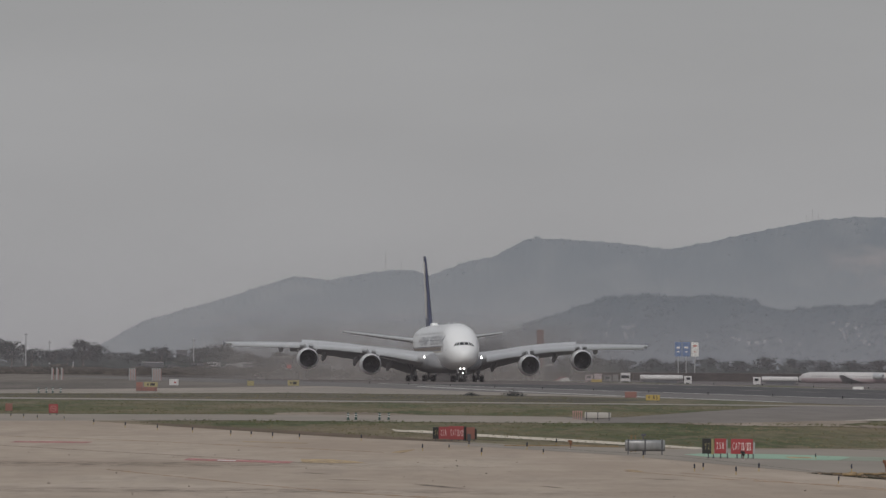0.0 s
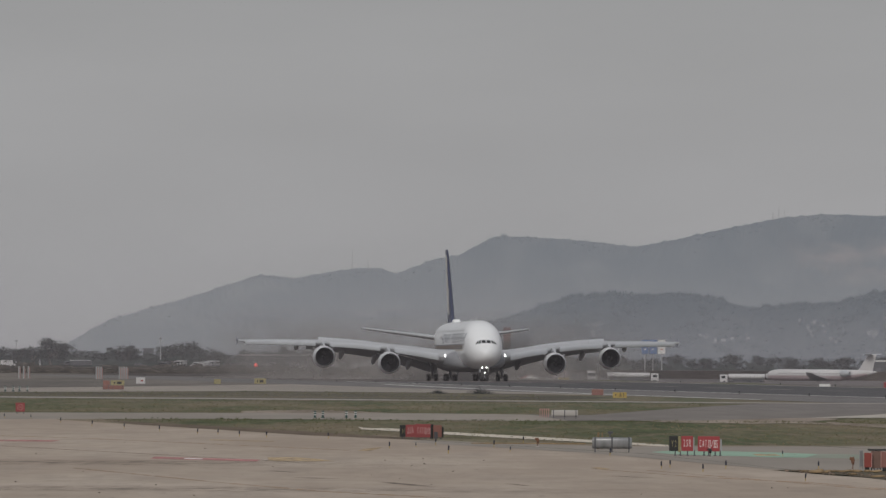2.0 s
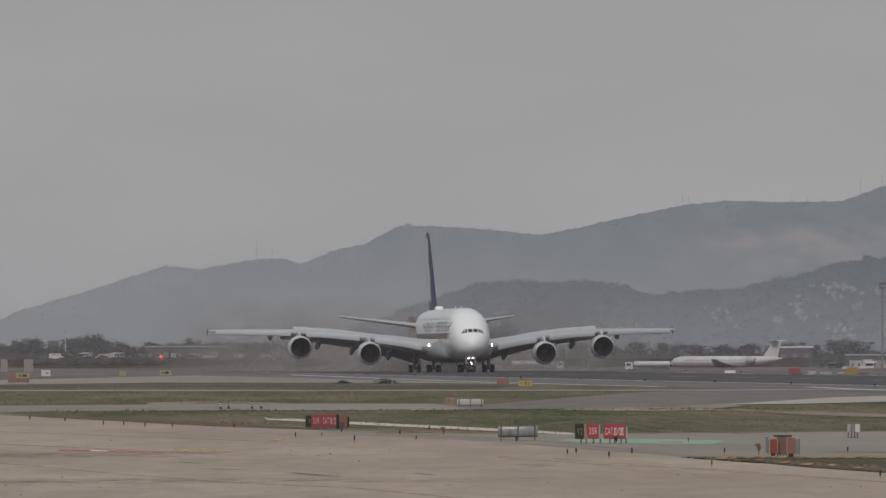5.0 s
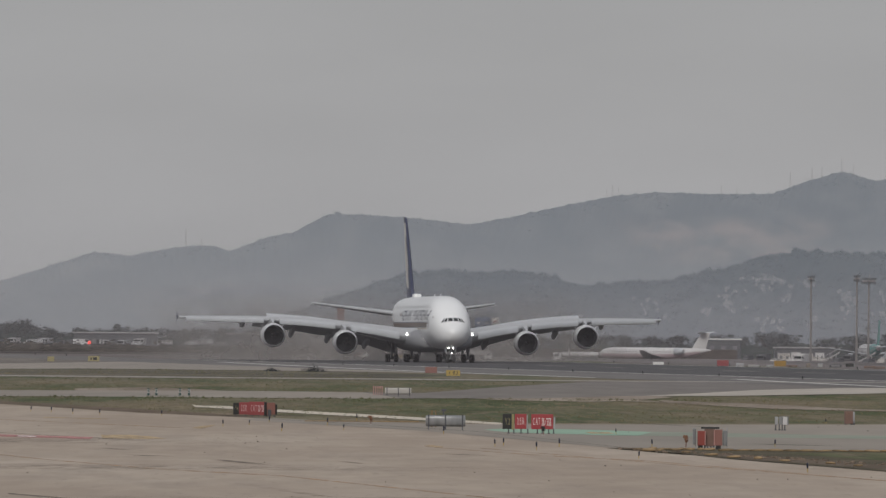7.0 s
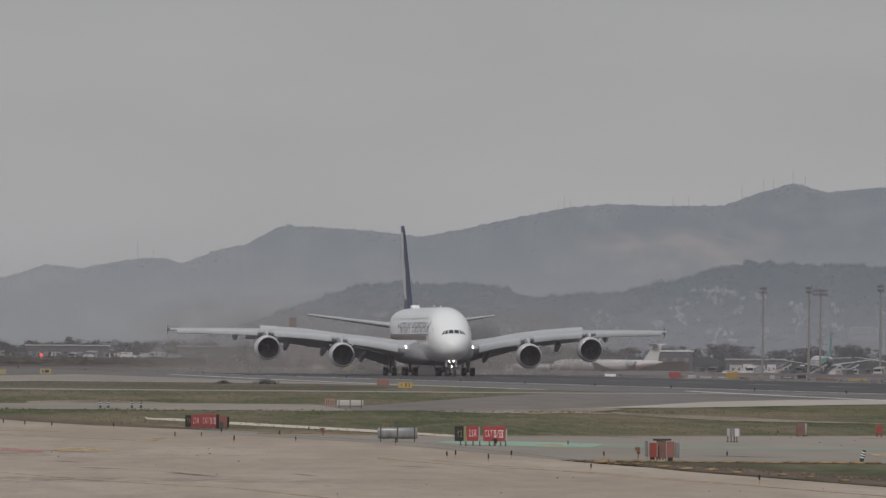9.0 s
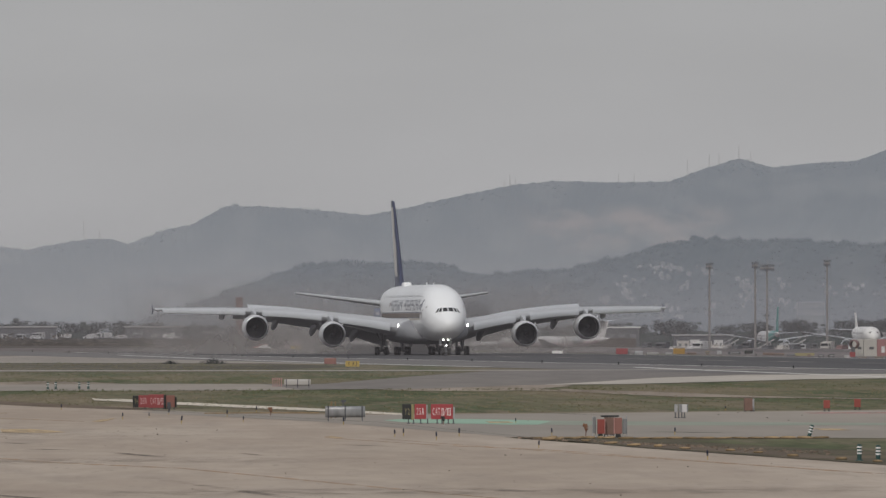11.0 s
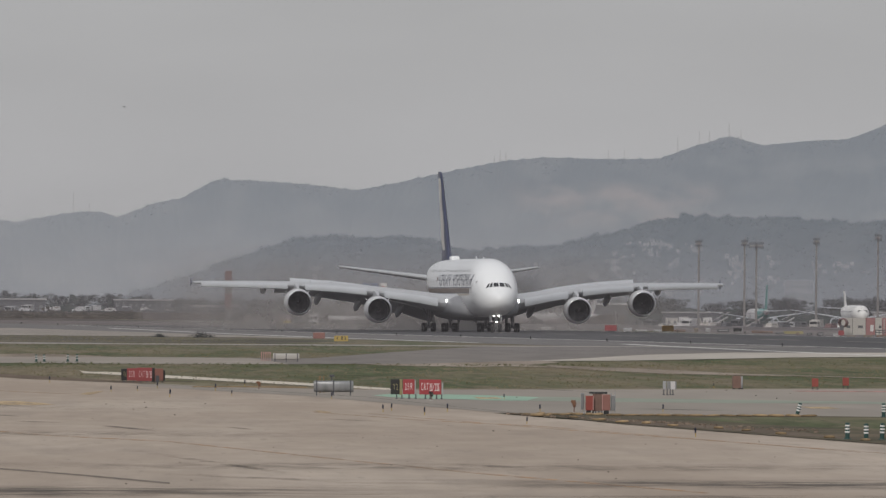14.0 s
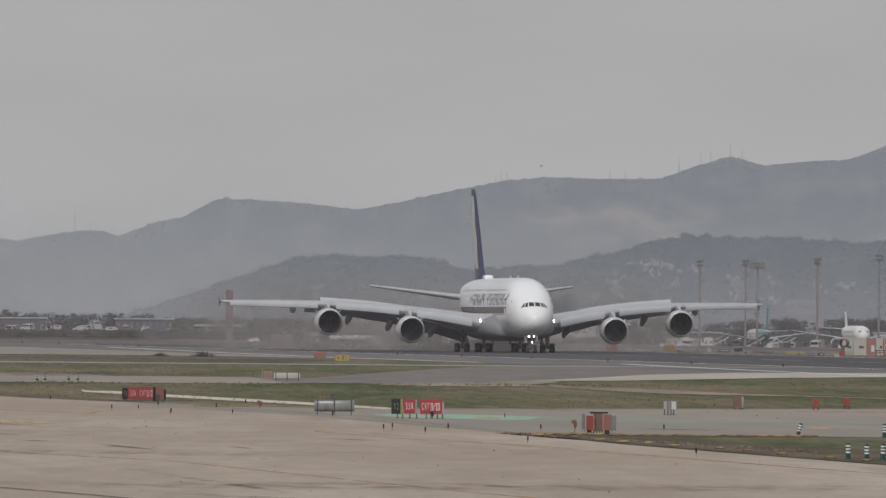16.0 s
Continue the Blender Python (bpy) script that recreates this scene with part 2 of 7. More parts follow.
def worn(m, scale, stretch, lo, hi, full=1.0, soft_edge=False):
    """Let paint or rubber wear through in patches, or die away towards its rim."""
    n, l = m.node_tree.nodes, m.node_tree.links
    tc, mp, no, mr = (n.new("ShaderNode" + k) for k in ("TexCoord", "Mapping", "TexNoise", "MapRange"))
    mp.inputs["Scale"].default_value = stretch
    no.inputs["Scale"].default_value, no.inputs["Detail"].default_value, no.inputs["Roughness"].default_value = scale, 8, 0.65
    mr.inputs["From Min"].default_value, mr.inputs["From Max"].default_value, mr.inputs["To Max"].default_value = lo, hi, full
    l.new(tc.outputs["Object"], mp.inputs[0])
    l.new(mp.outputs[0], no.inputs["Vector"])
    l.new(no.outputs["Fac"], mr.inputs["Value"])
    last = mr.outputs[0]
    if soft_edge:
        sep = n.new("ShaderNodeSeparateXYZ")
        l.new(tc.outputs["Generated"], sep.inputs[0])
        for axis in ("X", "Y"):
            pp, q, x = n.new("ShaderNodeMath"), n.new("ShaderNodeMapRange"), n.new("ShaderNodeMath")
            pp.operation = "PINGPONG"
            pp.inputs[1].default_value = 0.5
            q.interpolation_type = "SMOOTHSTEP"
            q.inputs["From Max"].default_value = 0.45
            x.operation = "MULTIPLY"
            l.new(sep.outputs[axis], pp.inputs[0])
            l.new(pp.outputs[0], q.inputs["Value"])
            l.new(q.outputs[0], x.inputs[0])
            l.new(last, x.inputs[1])
            last = x.outputs[0]
    l.new(last, n["Principled BSDF"].inputs["Alpha"])
    return m


M_TAXI = mat("taxiway_concrete", (0.280, 0.248, 0.214), 0.85, 0.12, 0.3, 0.1, stretch=(1, 0.12, 1), tint=(0.315, 0.276, 0.236), spec=0.2)
M_WINDOW = mat("hazy_window", (0.15, 0.15, 0.16), 0.3, 0.1, 1, 0.3)
M_DULLWALL = mat("dull_wall", (0.165, 0.158, 0.156), 0.8, 0.15, 0.3, 0.2)
M_STONE = mat("broken_stone", (0.19, 0.145, 0.11), 0.9, 0.3, 3, 0.3, island=0.4)
M_PALE = mat("pale_concrete", (0.33, 0.298, 0.265), 0.85, 0.1, 0.2, 0.1, spec=0.2)
M_ASPH = mat("runway_asphalt", (0.080, 0.077, 0.079), 0.85, 0.25, 0.1, 0.1, stretch=(1, 0.05, 1), tint=(0.050, 0.048, 0.051), spec=0.2)
M_FARAPRON = mat("stained_far_apron", (0.120, 0.104, 0.102), 0.9, 0.25, 0.2, 0.1, stretch=(1, 0.1, 1), tint=(0.160, 0.140, 0.134), spec=0.2)
M_OLDRUN = mat("old_runway", (0.150, 0.128, 0.118), 0.88, 0.25, 0.1, 0.1, stretch=(1, 0.05, 1), tint=(0.112, 0.097, 0.092), spec=0.2)
M_SCRUBLAND = mat("brown_scrubland", (0.068, 0.058, 0.055), 0.95, 0.4, 0.15, 0.1, stretch=(1, 0.1, 1), tint=(0.105, 0.088, 0.080), spec=0.1)
M_BRIGHT = mat("bright_concrete", (0.500, 0.455, 0.400), 0.85, 0.15, 0.3, 0.1, stretch=(1, 0.12, 1), tint=(0.400, 0.360, 0.315), spec=0.2)
M_EARTH = mat("trodden_earth", (0.170, 0.130, 0.100), 0.95, 0.35, 0.5, 0.1, stretch=(1, 0.15, 1), tint=(0.120, 0.095, 0.072), spec=0.1)
M_SHOUL = mat("shoulder_asphalt", (0.168, 0.157, 0.149), 0.88, 0.15, 0.2, 0.1, stretch=(1, 0.1, 1), tint=(0.140, 0.132, 0.127), spec=0.2)
M_PATH = mat("dirt_track", (0.58, 0.52, 0.44), 0.95, 0.2, 0.8, 0.2, spec=0.1)
M_WHITE_LINE = mat("white_marking", (0.62, 0.60, 0.57), 0.8, 0.2, 1.0, 0.2, spec=0.2)
M_YELLOW_LINE = mat("worn_yellow_marking", (0.58, 0.435, 0.26), 0.85, 0.2, 0.6, 0.2, stretch=(1, 0.2, 1), spec=0.2)
worn(M_YELLOW_LINE, 1.2, (1, 0.25, 1), 0.34, 0.56, 0.85)
M_PINK_LINE = worn(mat("faded_red_marking", (0.55, 0.255, 0.25), 0.85, 0.2, 0.6, 0.2, spec=0.2), 1.0, (1, 0.25, 1), 0.34, 0.56, 0.9)
M_GREEN_LINE = mat("faded_green_paint", (0.285, 0.41, 0.315), 0.85, 0.12, 0.6, 0.2, spec=0.2)
M_SKID = worn(mat("dark_tyre_marks", (0.125, 0.108, 0.094), 0.9, 0.3, 0.4, 0.2, stretch=(1, 0.1, 1), spec=0.2), 1.1, (1, 0.22, 1), 0.30, 0.60, 0.75, True)
M_SMEAR = worn(mat("faint_tyre_marks", (0.17, 0.145, 0.122), 0.9, 0.15, 0.4, 0.2, stretch=(1, 0.1, 1), spec=0.2), 0.7, (1, 0.3, 1), 0.42, 0.68, 0.55, True)
M_GRIME = worn(mat("ground_in_grime", (0.130, 0.112, 0.096), 0.9, 0.2, 0.4, 0.2, stretch=(1, 0.1, 1), spec=0.2), 0.30, (1, 1.2, 1), 0.42, 0.60, 0.92, True)
M_MINT = mat("worn_green_paint", (0.268, 0.292, 0.236), 0.85, 0.12, 0.6, 0.2, spec=0.2)
M_GUIDE = worn(mat("worn_orange_marking", (0.50, 0.315, 0.175), 0.85, 0.22, 0.5, 0.2, stretch=(1, 0.1, 1), spec=0.2), 1.4, (1, 0.3, 1), 0.40, 0.62, 0.75)
M_BARE = mat("sandy_earth", (0.25, 0.205, 0.165), 0.95, 0.3, 1.0, 0.1, stretch=(1, 0.12, 1), tint=(0.32, 0.27, 0.225), spec=0.1)
M_VERMIL = mat("weathered_vermilion", (0.27, 0.060, 0.047), 0.55, 0.15, 3, 0.3)
M_BROWN = mat("sun_browned_panel", (0.19, 0.115, 0.092), 0.6, 0.15, 3, 0.3)
M_TAR = worn(mat("tar_joint", (0.15, 0.128, 0.108), 0.9, 0.2, 1.0, 0.2, spec=0.2), 1.2, (1, 0.4, 1), 0.30, 0.60, 0.8)
M_CRUMB = mat("tar_crumbs", (0.14, 0.12, 0.10), 0.9, 0.2, 1.0, 0.2, spec=0.2)
M_PLANE = mat("white_aircraft_paint", (0.86, 0.868, 0.875), 0.34, 0.05, 0.5, 0.3, coat=0.3)
M_BELLY = mat("grey_aircraft_paint", (0.56, 0.56, 0.57), 0.45, 0.06, 0.6, 0.3)
M_WING = mat("grey_wing_paint", (0.42, 0.429, 0.448), 0.45, 0.08, 0.6, 0.2)
M_FLAP = mat("light_slat_paint", (0.46, 0.475, 0.50), 0.4, 0.08, 0.6, 0.2)
M_NAVY = mat("navy_livery", (0.030, 0.038, 0.085), 0.4, 0.08, 0.8, 0.3)
M_EMBLEM = mat("pale_gold_livery", (0.60, 0.58, 0.54), 0.42, 0.06, 0.8, 0.3)
M_GOLD = mat("gold_livery", (0.56, 0.51, 0.43), 0.42, 0.06, 0.8, 0.3)
M_STRIPE = mat("brown_livery_band", (0.20, 0.155, 0.125), 0.45, 0.1, 0.8, 0.3)
# darker grey puts the fairing's shade into its base colour
M_FAIRING = mat("fairing_shade_grey", (0.235, 0.24, 0.255), 0.45, 0.08, 0.6, 0.3)
M_SEAM = mat("grey_panel_seam", (0.40, 0.40, 0.41), 0.5, 0.1, 2, 0.3)
M_LIP = mat("bare_metal_lip", (0.66, 0.66, 0.68), 0.34, 0.08, 2, 0.3, metal=0.85)
M_DARK = mat("dark_duct", (0.015, 0.015, 0.018), 0.6, 0.2, 2, 0.3)
M_FAN = mat("fan_blade", (0.032, 0.032, 0.037), 0.45, 0.1, 2, 0.3, metal=0.4)
M_TYRE = mat("black_rubber", (0.042, 0.041, 0.041), 0.85, 0.2, 4, 0.3)
M_GEAR = mat("gear_steel", (0.21, 0.21, 0.22), 0.45, 0.12, 4, 0.3, metal=0.4)
M_PANE = mat("dark_glass", (0.015, 0.017, 0.02), 0.08, 0.05, 2, 0.3)
M_RED = mat("sign_red", (0.325, 0.044, 0.051), 0.55, 0.1, 3, 0.3)
M_BLACK = mat("sign_black", (0.022, 0.022, 0.022), 0.55, 0.15, 3, 0.3)
M_AMBER = mat("amber_sign", (0.31, 0.180, 0.035), 0.6, 0.1, 3, 0.3)
M_YELLOW = mat("sign_yellow", (0.40, 0.285, 0.065), 0.55, 0.1, 3, 0.3)
M_PINKISH = mat("aged_sign_white", (0.66, 0.50, 0.50), 0.6, 0.06, 3, 0.3)
M_LETTER = mat("sign_white", (0.80, 0.78, 0.76), 0.6, 0.04, 3, 0.3)
M_GREY = mat("painted_grey_metal", (0.36, 0.36, 0.37), 0.5, 0.1, 3, 0.3, metal=0.2)
M_SILVER = mat("galvanised_sheet", (0.27, 0.27, 0.275), 0.45, 0.35, 3, 0.3, metal=0.7, stretch=(1, 1, 0.3))
M_ORANGE = mat("orange_paint", (0.42, 0.115, 0.075), 0.55, 0.12, 3, 0.3)
M_BLUE = mat("blue_plastic", (0.014, 0.016, 0.034), 0.5, 0.1, 3, 0.3)
M_GREEN = mat("dark_green_plastic", (0.02, 0.06, 0.055), 0.55, 0.1, 3, 0.3)
M_WHITE = mat("white_paint", (0.74, 0.73, 0.71), 0.6, 0.06, 0.5, 0.2)
M_CREAM = mat("cream_wall", (0.44, 0.415, 0.39), 0.8, 0.1, 0.3, 0.2)
M_ROOF = mat("grey_roof", (0.36, 0.35, 0.35), 0.7, 0.1, 0.3, 0.2)
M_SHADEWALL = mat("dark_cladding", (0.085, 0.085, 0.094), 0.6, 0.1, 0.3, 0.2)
M_TEAL = mat("teal_livery", (0.06, 0.25, 0.23), 0.45, 0.05, 0.5, 0.2)
M_BARK = mat("bark", (0.11, 0.09, 0.075), 0.9, 0.25, 2, 0.3)
M_LEAF = mat("leaf_clumps", (0.028, 0.036, 0.033), 0.9, 0.15, 0.3, 0.2, island=0.07, rand=0.18, tint=(0.040, 0.046, 0.042), spec=0.15)
M_SCRUB = mat("brown_scrub", (0.052, 0.047, 0.042), 0.95, 0.2, 0.3, 0.2, island=0.35, tint=(0.085, 0.072, 0.062), spec=0.1)
M_TUFT = mat("grass_blades", (0.138, 0.143, 0.077), 0.95, 0.3, 0.05, 0.2, island=0.28, tint=(0.225, 0.188, 0.125), spec=0.1)
M_SAND = mat("yellow_sandbag", (0.235, 0.165, 0.092), 0.9, 0.45, 4, 0.3, rand=0.3)
M_LAMP = glow("landing_light", (1.0, 0.98, 0.94), 7.0)
M_DIRT = mat("bare_dirt", (0.27, 0.215, 0.16), 0.95, 0.3, 1.0, 0.1, stretch=(1, 0.12, 1), tint=(0.17, 0.15, 0.10), spec=0.1)
M_SIGNBLUE = mat("hoarding_blue", (0.10, 0.17, 0.34), 0.5, 0.06, 0.5, 0.3)
M_PINK = mat("faded_pink_paint", (0.45, 0.25, 0.23), 0.7, 0.1, 2, 0.3)
M_MID = mat("worn_asphalt", (0.215, 0.192, 0.174), 0.88, 0.18, 0.3, 0.1, stretch=(1, 0.1, 1), tint=(0.172, 0.154, 0.142), spec=0.2)
M_VERGE = mat("pale_verge", (0.125, 0.099, 0.088), 0.95, 0.3, 0.3, 0.1, stretch=(1, 0.1, 1), tint=(0.180, 0.152, 0.132), spec=0.1)
M_RUST = mat("rusty_brown", (0.20, 0.10, 0.06), 0.8, 0.25, 4, 0.3)
# white dulled in its base colour to imitate haze over far vehicles
M_DULLWHITE = mat("dulled_white_paint", (0.56, 0.545, 0.545), 0.6, 0.1, 0.5, 0.2)
M_REDBAND = mat("dull_red_band", (0.165, 0.092, 0.09), 0.6, 0.1, 1, 0.3)
M_ROSE = mat("rose_livery", (0.42, 0.34, 0.355), 0.5, 0.08, 0.5, 0.2)
M_MAST = mat("mast_brown_grey", (0.21, 0.195, 0.19), 0.6, 0.1, 0.5, 0.3)
M_FIELD = mat("grey_field", (0.140, 0.126, 0.112), 0.95, 0.3, 0.3, 0.1, stretch=(1, 0.1, 1), tint=(0.18, 0.158, 0.138), spec=0.1)
M_SHELL = mat("weathered_pink_red", (0.31, 0.15, 0.15), 0.6, 0.1, 1, 0.3)
M_BRICK = mat("faded_brick_red", (0.25, 0.112, 0.092), 0.6, 0.12, 1, 0.3)
M_FADED = mat("sun_faded_red", (0.27, 0.055, 0.058), 0.6, 0.12, 3, 0.3)
M_DULL = mat("dull_sign_yellow", (0.30, 0.26, 0.13), 0.6, 0.1, 3, 0.3)
M_BEACON = glow("red_beacon", (1.0, 0.12, 0.10), 0.5)
# haze colours that far slopes, trees and houses give off as glow
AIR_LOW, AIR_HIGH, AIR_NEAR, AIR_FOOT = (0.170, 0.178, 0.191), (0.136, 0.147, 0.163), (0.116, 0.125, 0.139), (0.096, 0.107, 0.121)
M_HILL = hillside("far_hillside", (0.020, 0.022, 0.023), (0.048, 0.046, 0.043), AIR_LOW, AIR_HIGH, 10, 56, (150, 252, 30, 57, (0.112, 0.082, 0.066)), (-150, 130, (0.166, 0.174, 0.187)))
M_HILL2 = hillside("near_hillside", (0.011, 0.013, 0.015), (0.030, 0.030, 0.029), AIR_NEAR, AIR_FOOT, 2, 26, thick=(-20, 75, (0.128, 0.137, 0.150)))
M_CANOPY = hillside("haze_glow_canopy", (0.009, 0.010, 0.011), (0.015, 0.015, 0.015), (0.118, 0.128, 0.141), (0.103, 0.114, 0.128), 2, 26, thick=(-20, 75, (0.133, 0.142, 0.155)))
M_CREST = hillside("haze_glow_crest", (0.012, 0.013, 0.014), (0.018, 0.018, 0.018), (0.176, 0.184, 0.197), (0.142, 0.153, 0.169), 10, 56, thick=(-150, 130, (0.175, 0.183, 0.196)))
# town walls and roofs carry the same haze, painted as emission
M_TOWN = hillside("haze_glow_wall", (0.095, 0.088, 0.087), (0.155, 0.143, 0.140), AIR_NEAR, AIR_FOOT, 2, 26)
M_TOWNROOF = hillside("haze_glow_roof", (0.050, 0.043, 0.040), (0.070, 0.058, 0.053), AIR_NEAR, AIR_FOOT, 2, 26)


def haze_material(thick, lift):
    """Imitated haze: the skin of a translucent veil, most opaque near the ground."""
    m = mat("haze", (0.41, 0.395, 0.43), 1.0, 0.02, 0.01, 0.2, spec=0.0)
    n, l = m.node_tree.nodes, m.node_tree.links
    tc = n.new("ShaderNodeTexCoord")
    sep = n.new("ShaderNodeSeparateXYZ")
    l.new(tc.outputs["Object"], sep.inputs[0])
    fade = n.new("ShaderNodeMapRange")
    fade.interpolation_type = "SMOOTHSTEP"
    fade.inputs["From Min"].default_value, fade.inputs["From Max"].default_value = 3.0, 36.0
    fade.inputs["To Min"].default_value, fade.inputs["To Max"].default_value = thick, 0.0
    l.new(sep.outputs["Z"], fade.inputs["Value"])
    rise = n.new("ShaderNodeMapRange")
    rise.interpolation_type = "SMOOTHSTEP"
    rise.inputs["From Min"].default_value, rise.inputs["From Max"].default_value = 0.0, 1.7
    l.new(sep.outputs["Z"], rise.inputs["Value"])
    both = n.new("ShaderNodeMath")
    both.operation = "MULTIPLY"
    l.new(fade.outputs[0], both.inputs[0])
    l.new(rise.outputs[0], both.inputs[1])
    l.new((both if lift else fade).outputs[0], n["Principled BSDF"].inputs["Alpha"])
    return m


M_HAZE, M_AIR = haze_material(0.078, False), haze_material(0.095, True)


# ---- the ground ----
def ground():
    bm = bmesh.new()
    ys = [-400, 0, 300, 600, 900, 1200, 1500, 1750, 1900, 2000, 2100, 2200, 2300, 2450, 2600, 2800, 3000, 3300, 3600, 4000, 4400, 4950]
    xs = [-2500, -1200, -600, -400, -300] + list(range(-240, 500, 20)) + [560, 700, 1000, 1600, 2500]
    g = [[bm.verts.new((x, y, gz(x, y))) for x in xs] for y in ys]
    for a, b in zip(g, g[1:]):
        for i in range(len(xs) - 1):
            bm.faces.new((a[i], a[i + 1], b[i + 1], b[i]))
    ob = new("ground", mesh_of("ground", bm, 30))
    ob.data.materials.append(M_GRASS)
    tagged(ob, "rough green and straw-coloured airfield grass", "ground", kind="structure")


def slab(name, pts, z, material, label, category="pavement"):
    ob = new(name, mesh_of(name, sheet(pts, z)))
    ob.data.materials.append(material)
    return tagged(ob, label, category, kind="structure")


def band(s0, s1, l0, l1, z, material, name, label, category, step=60):
    """A strip that follows the runway and the fall of the ground."""
    bm = bmesh.new()
    n = max(1, int((s1 - s0) / step))
    prev = None
    for i in range(n + 1):
        s = s0 + (s1 - s0) * i / n
        row = []
        for l in (l0, l1):
            x, y = rw(s, l)
            row.append(bm.verts.new((x, y, z + gz(x, y))))
        if prev:
            bm.faces.new((prev[0], prev[1], row[1], row[0]))
        prev = row
    bmesh.ops.recalc_face_normals(bm, faces=bm.faces)
    ob = new(name, mesh_of(name, bm))
    ob.data.materials.append(material)
    return tagged(ob, label, category, kind="structure")


ground()
# verges between the pavements
slab("verge", [(-400, 1235), (15, 1210), (24, 1300), (15, 1405), (0, 1428), (-20, 1446), (-53, 1356), (-400, 1330)], 0.02, M_SOIL,
     "dark weedy verge between taxiway and service road", "verge")
slab("verge", [(-400, 1480), (-56, 1492), (-42, 1580), (-24, 1708), (-9, 1840), (-12, 2100), (-60, 3000), (-400, 3000)], 0.02, M_FIELD,
     "dull grey-brown field beside the runway", "verge")
band(900, 5000, 268, 330, 0.03, M_VERGE, "verge", "pale dry strip beyond the runway", "verge")
band(1000, 4000, 330, 700, 0.03, M_FARAPRON, "apron", "distant grey parking apron", "apron")
# runway and its shoulders
band(200, 2300, 180, 206, 0.030, M_SHOUL, "runway", "grey asphalt runway shoulder", "runway")
band(200, 1920, 206, 268, 0.045, M_ASPH, "runway", "dark rubber-stained asphalt runway", "runway")
band(1920, 2260, 206, 268, 0.043, M_OLDRUN, "runway", "worn pale brown end of the runway", "runway")
band(2260, 4900, 202, 268, 0.041, M_SCRUBLAND, "verge", "dark brown scrubland before the runway", "verge")
band(200, 1920, 206.4, 207.5, 0.055, M_WHITE_LINE, "runway", "white runway edge line", "marking")
band(200, 2240, 265.4, 266.5, 0.055, M_WHITE_LINE, "runway", "white runway edge line", "marking")
for i in range(25):
    band(700 + 60 * i, 730 + 60 * i, 236.4, 237.5, 0.055, M_PALE, "runway", "white runway centre line dash", "marking")
# exit taxiway towards the far threshold
slab("taxiway", [(-400, 1340), (-53, 1356), (-20, 1446), (0, 1428), (15, 1403), (40, 1300), (80, 1250), (60, 1700), (0, 1850), (-9, 1840), (-24, 1708), (-42, 1580), (-58, 1491), (-400, 1470)],
     0.024, M_TAXI, "light concrete exit taxiway joining the runway", "taxiway")
slab("taxiway", [(-400, 815), (-32, 826), (-15, 852), (9, 847), (12, 853), (10, 933), (1, 944), (-36, 919), (-400, 905)],
     0.028, M_TAXI, "light concrete taxiway between grass strips", "taxiway")
slab("taxiway", [(12, 853), (22, 864), (30, 902), (40, 916), (51, 954), (57, 977), (67, 995), (160, 1180), (120, 1330), (46, 1178), (36, 1165), (24, 1040), (15, 931), (10, 933)],
     0.028, M_MID, "grey asphalt taxiway curving towards the runway", "taxiway")
slab("taxiway", [(32, 906), (40, 917), (51, 955), (57, 978), (67, 996), (100, 1050), (100, 1110), (72, 1072), (57, 1062), (46, 1012), (38, 948)], 0.038, M_BRIGHT, "pale concrete taxiway edge", "taxiway")
slab("service_road", [(-400, 1250), (-48, 1240), (-11, 1220), (7, 1208), (31, 1192), (60, 1185), (90, 1215), (60, 1172), (31, 1168), (7, 1181), (-11, 1190), (-48, 1208), (-400, 1220)],
     0.036, M_PALE, "pale concrete service road", "road")
# the near apron
slab("apron", [rw(-300, -500), rw(870, -500), rw(870, 60), (-29, 856), (-19, 781), (-6, 688), (4, 642), (10, 624), (13.5, 621), (25, 628), (41, 640), (110, 690), (110, 470), (60, 478), (32, 488), (16, 498), (18, 477), rw(431, 73), rw(100, 73), rw(-300, 73)],
     0.020, M_CONC, "wide stained concrete apron in front", "apron")
slab("taxiway", [(1, 660), (4, 642), (10, 624), (13.5, 621), (25, 628), (41, 640), (110, 690), (110, 470), (60, 478), (32, 488), (16.3, 500), (9, 580), (0, 640)], 0.030, M_TAXI,
     "grey concrete taxiway entry beside the signs", "taxiway")
slab("dirt_track", [(-3.4, 768), (-2.6, 756), (-1.4, 758), (0.1, 744), (2.2, 728), (10.5, 667), (14.5, 632), (14.3, 619), (10.5, 646), (2.2, 704), (0.1, 723), (-3.1, 745)], 0.026, M_PATH,
     "pale bare dirt track through the grass", "track")
# the edge line of the exit, broken where the service road joins
for line in ([(-4.2, 1766), (11.7, 1538), (22.7, 1407), (30.7, 1329), (38.3, 1260)], [(53.7, 1244), (55.7, 1195), (58.8, 1138), (62.3, 1080), (66.4, 1019), (75.0, 935)]):
    for (x0, y0), (x1, y1) in zip(line, line[1:]):
        slab("marking", [(x0, y0), (x1, y1), (x1 + 1.3, y1 + 2), (x0 + 1.3, y0 + 2)], 0.050, M_WHITE_LINE, "white edge line of the runway exit", "marking")
slab("verge", [(-29, 868), (-24, 848), (-19, 805), (-12, 752), (-6, 712), (0, 686), (6, 652), (10, 634), (13.5, 629), (25, 635), (41, 648), (110, 700), (110, 690), (41, 639.5), (25, 627.5), (13.5, 620.5), (10, 623.5), (4, 641), (-6, 687), (-19, 780), (-29, 856)],
     0.022, M_DIRT, "trampled bare dirt at the edge of the concrete", "verge")
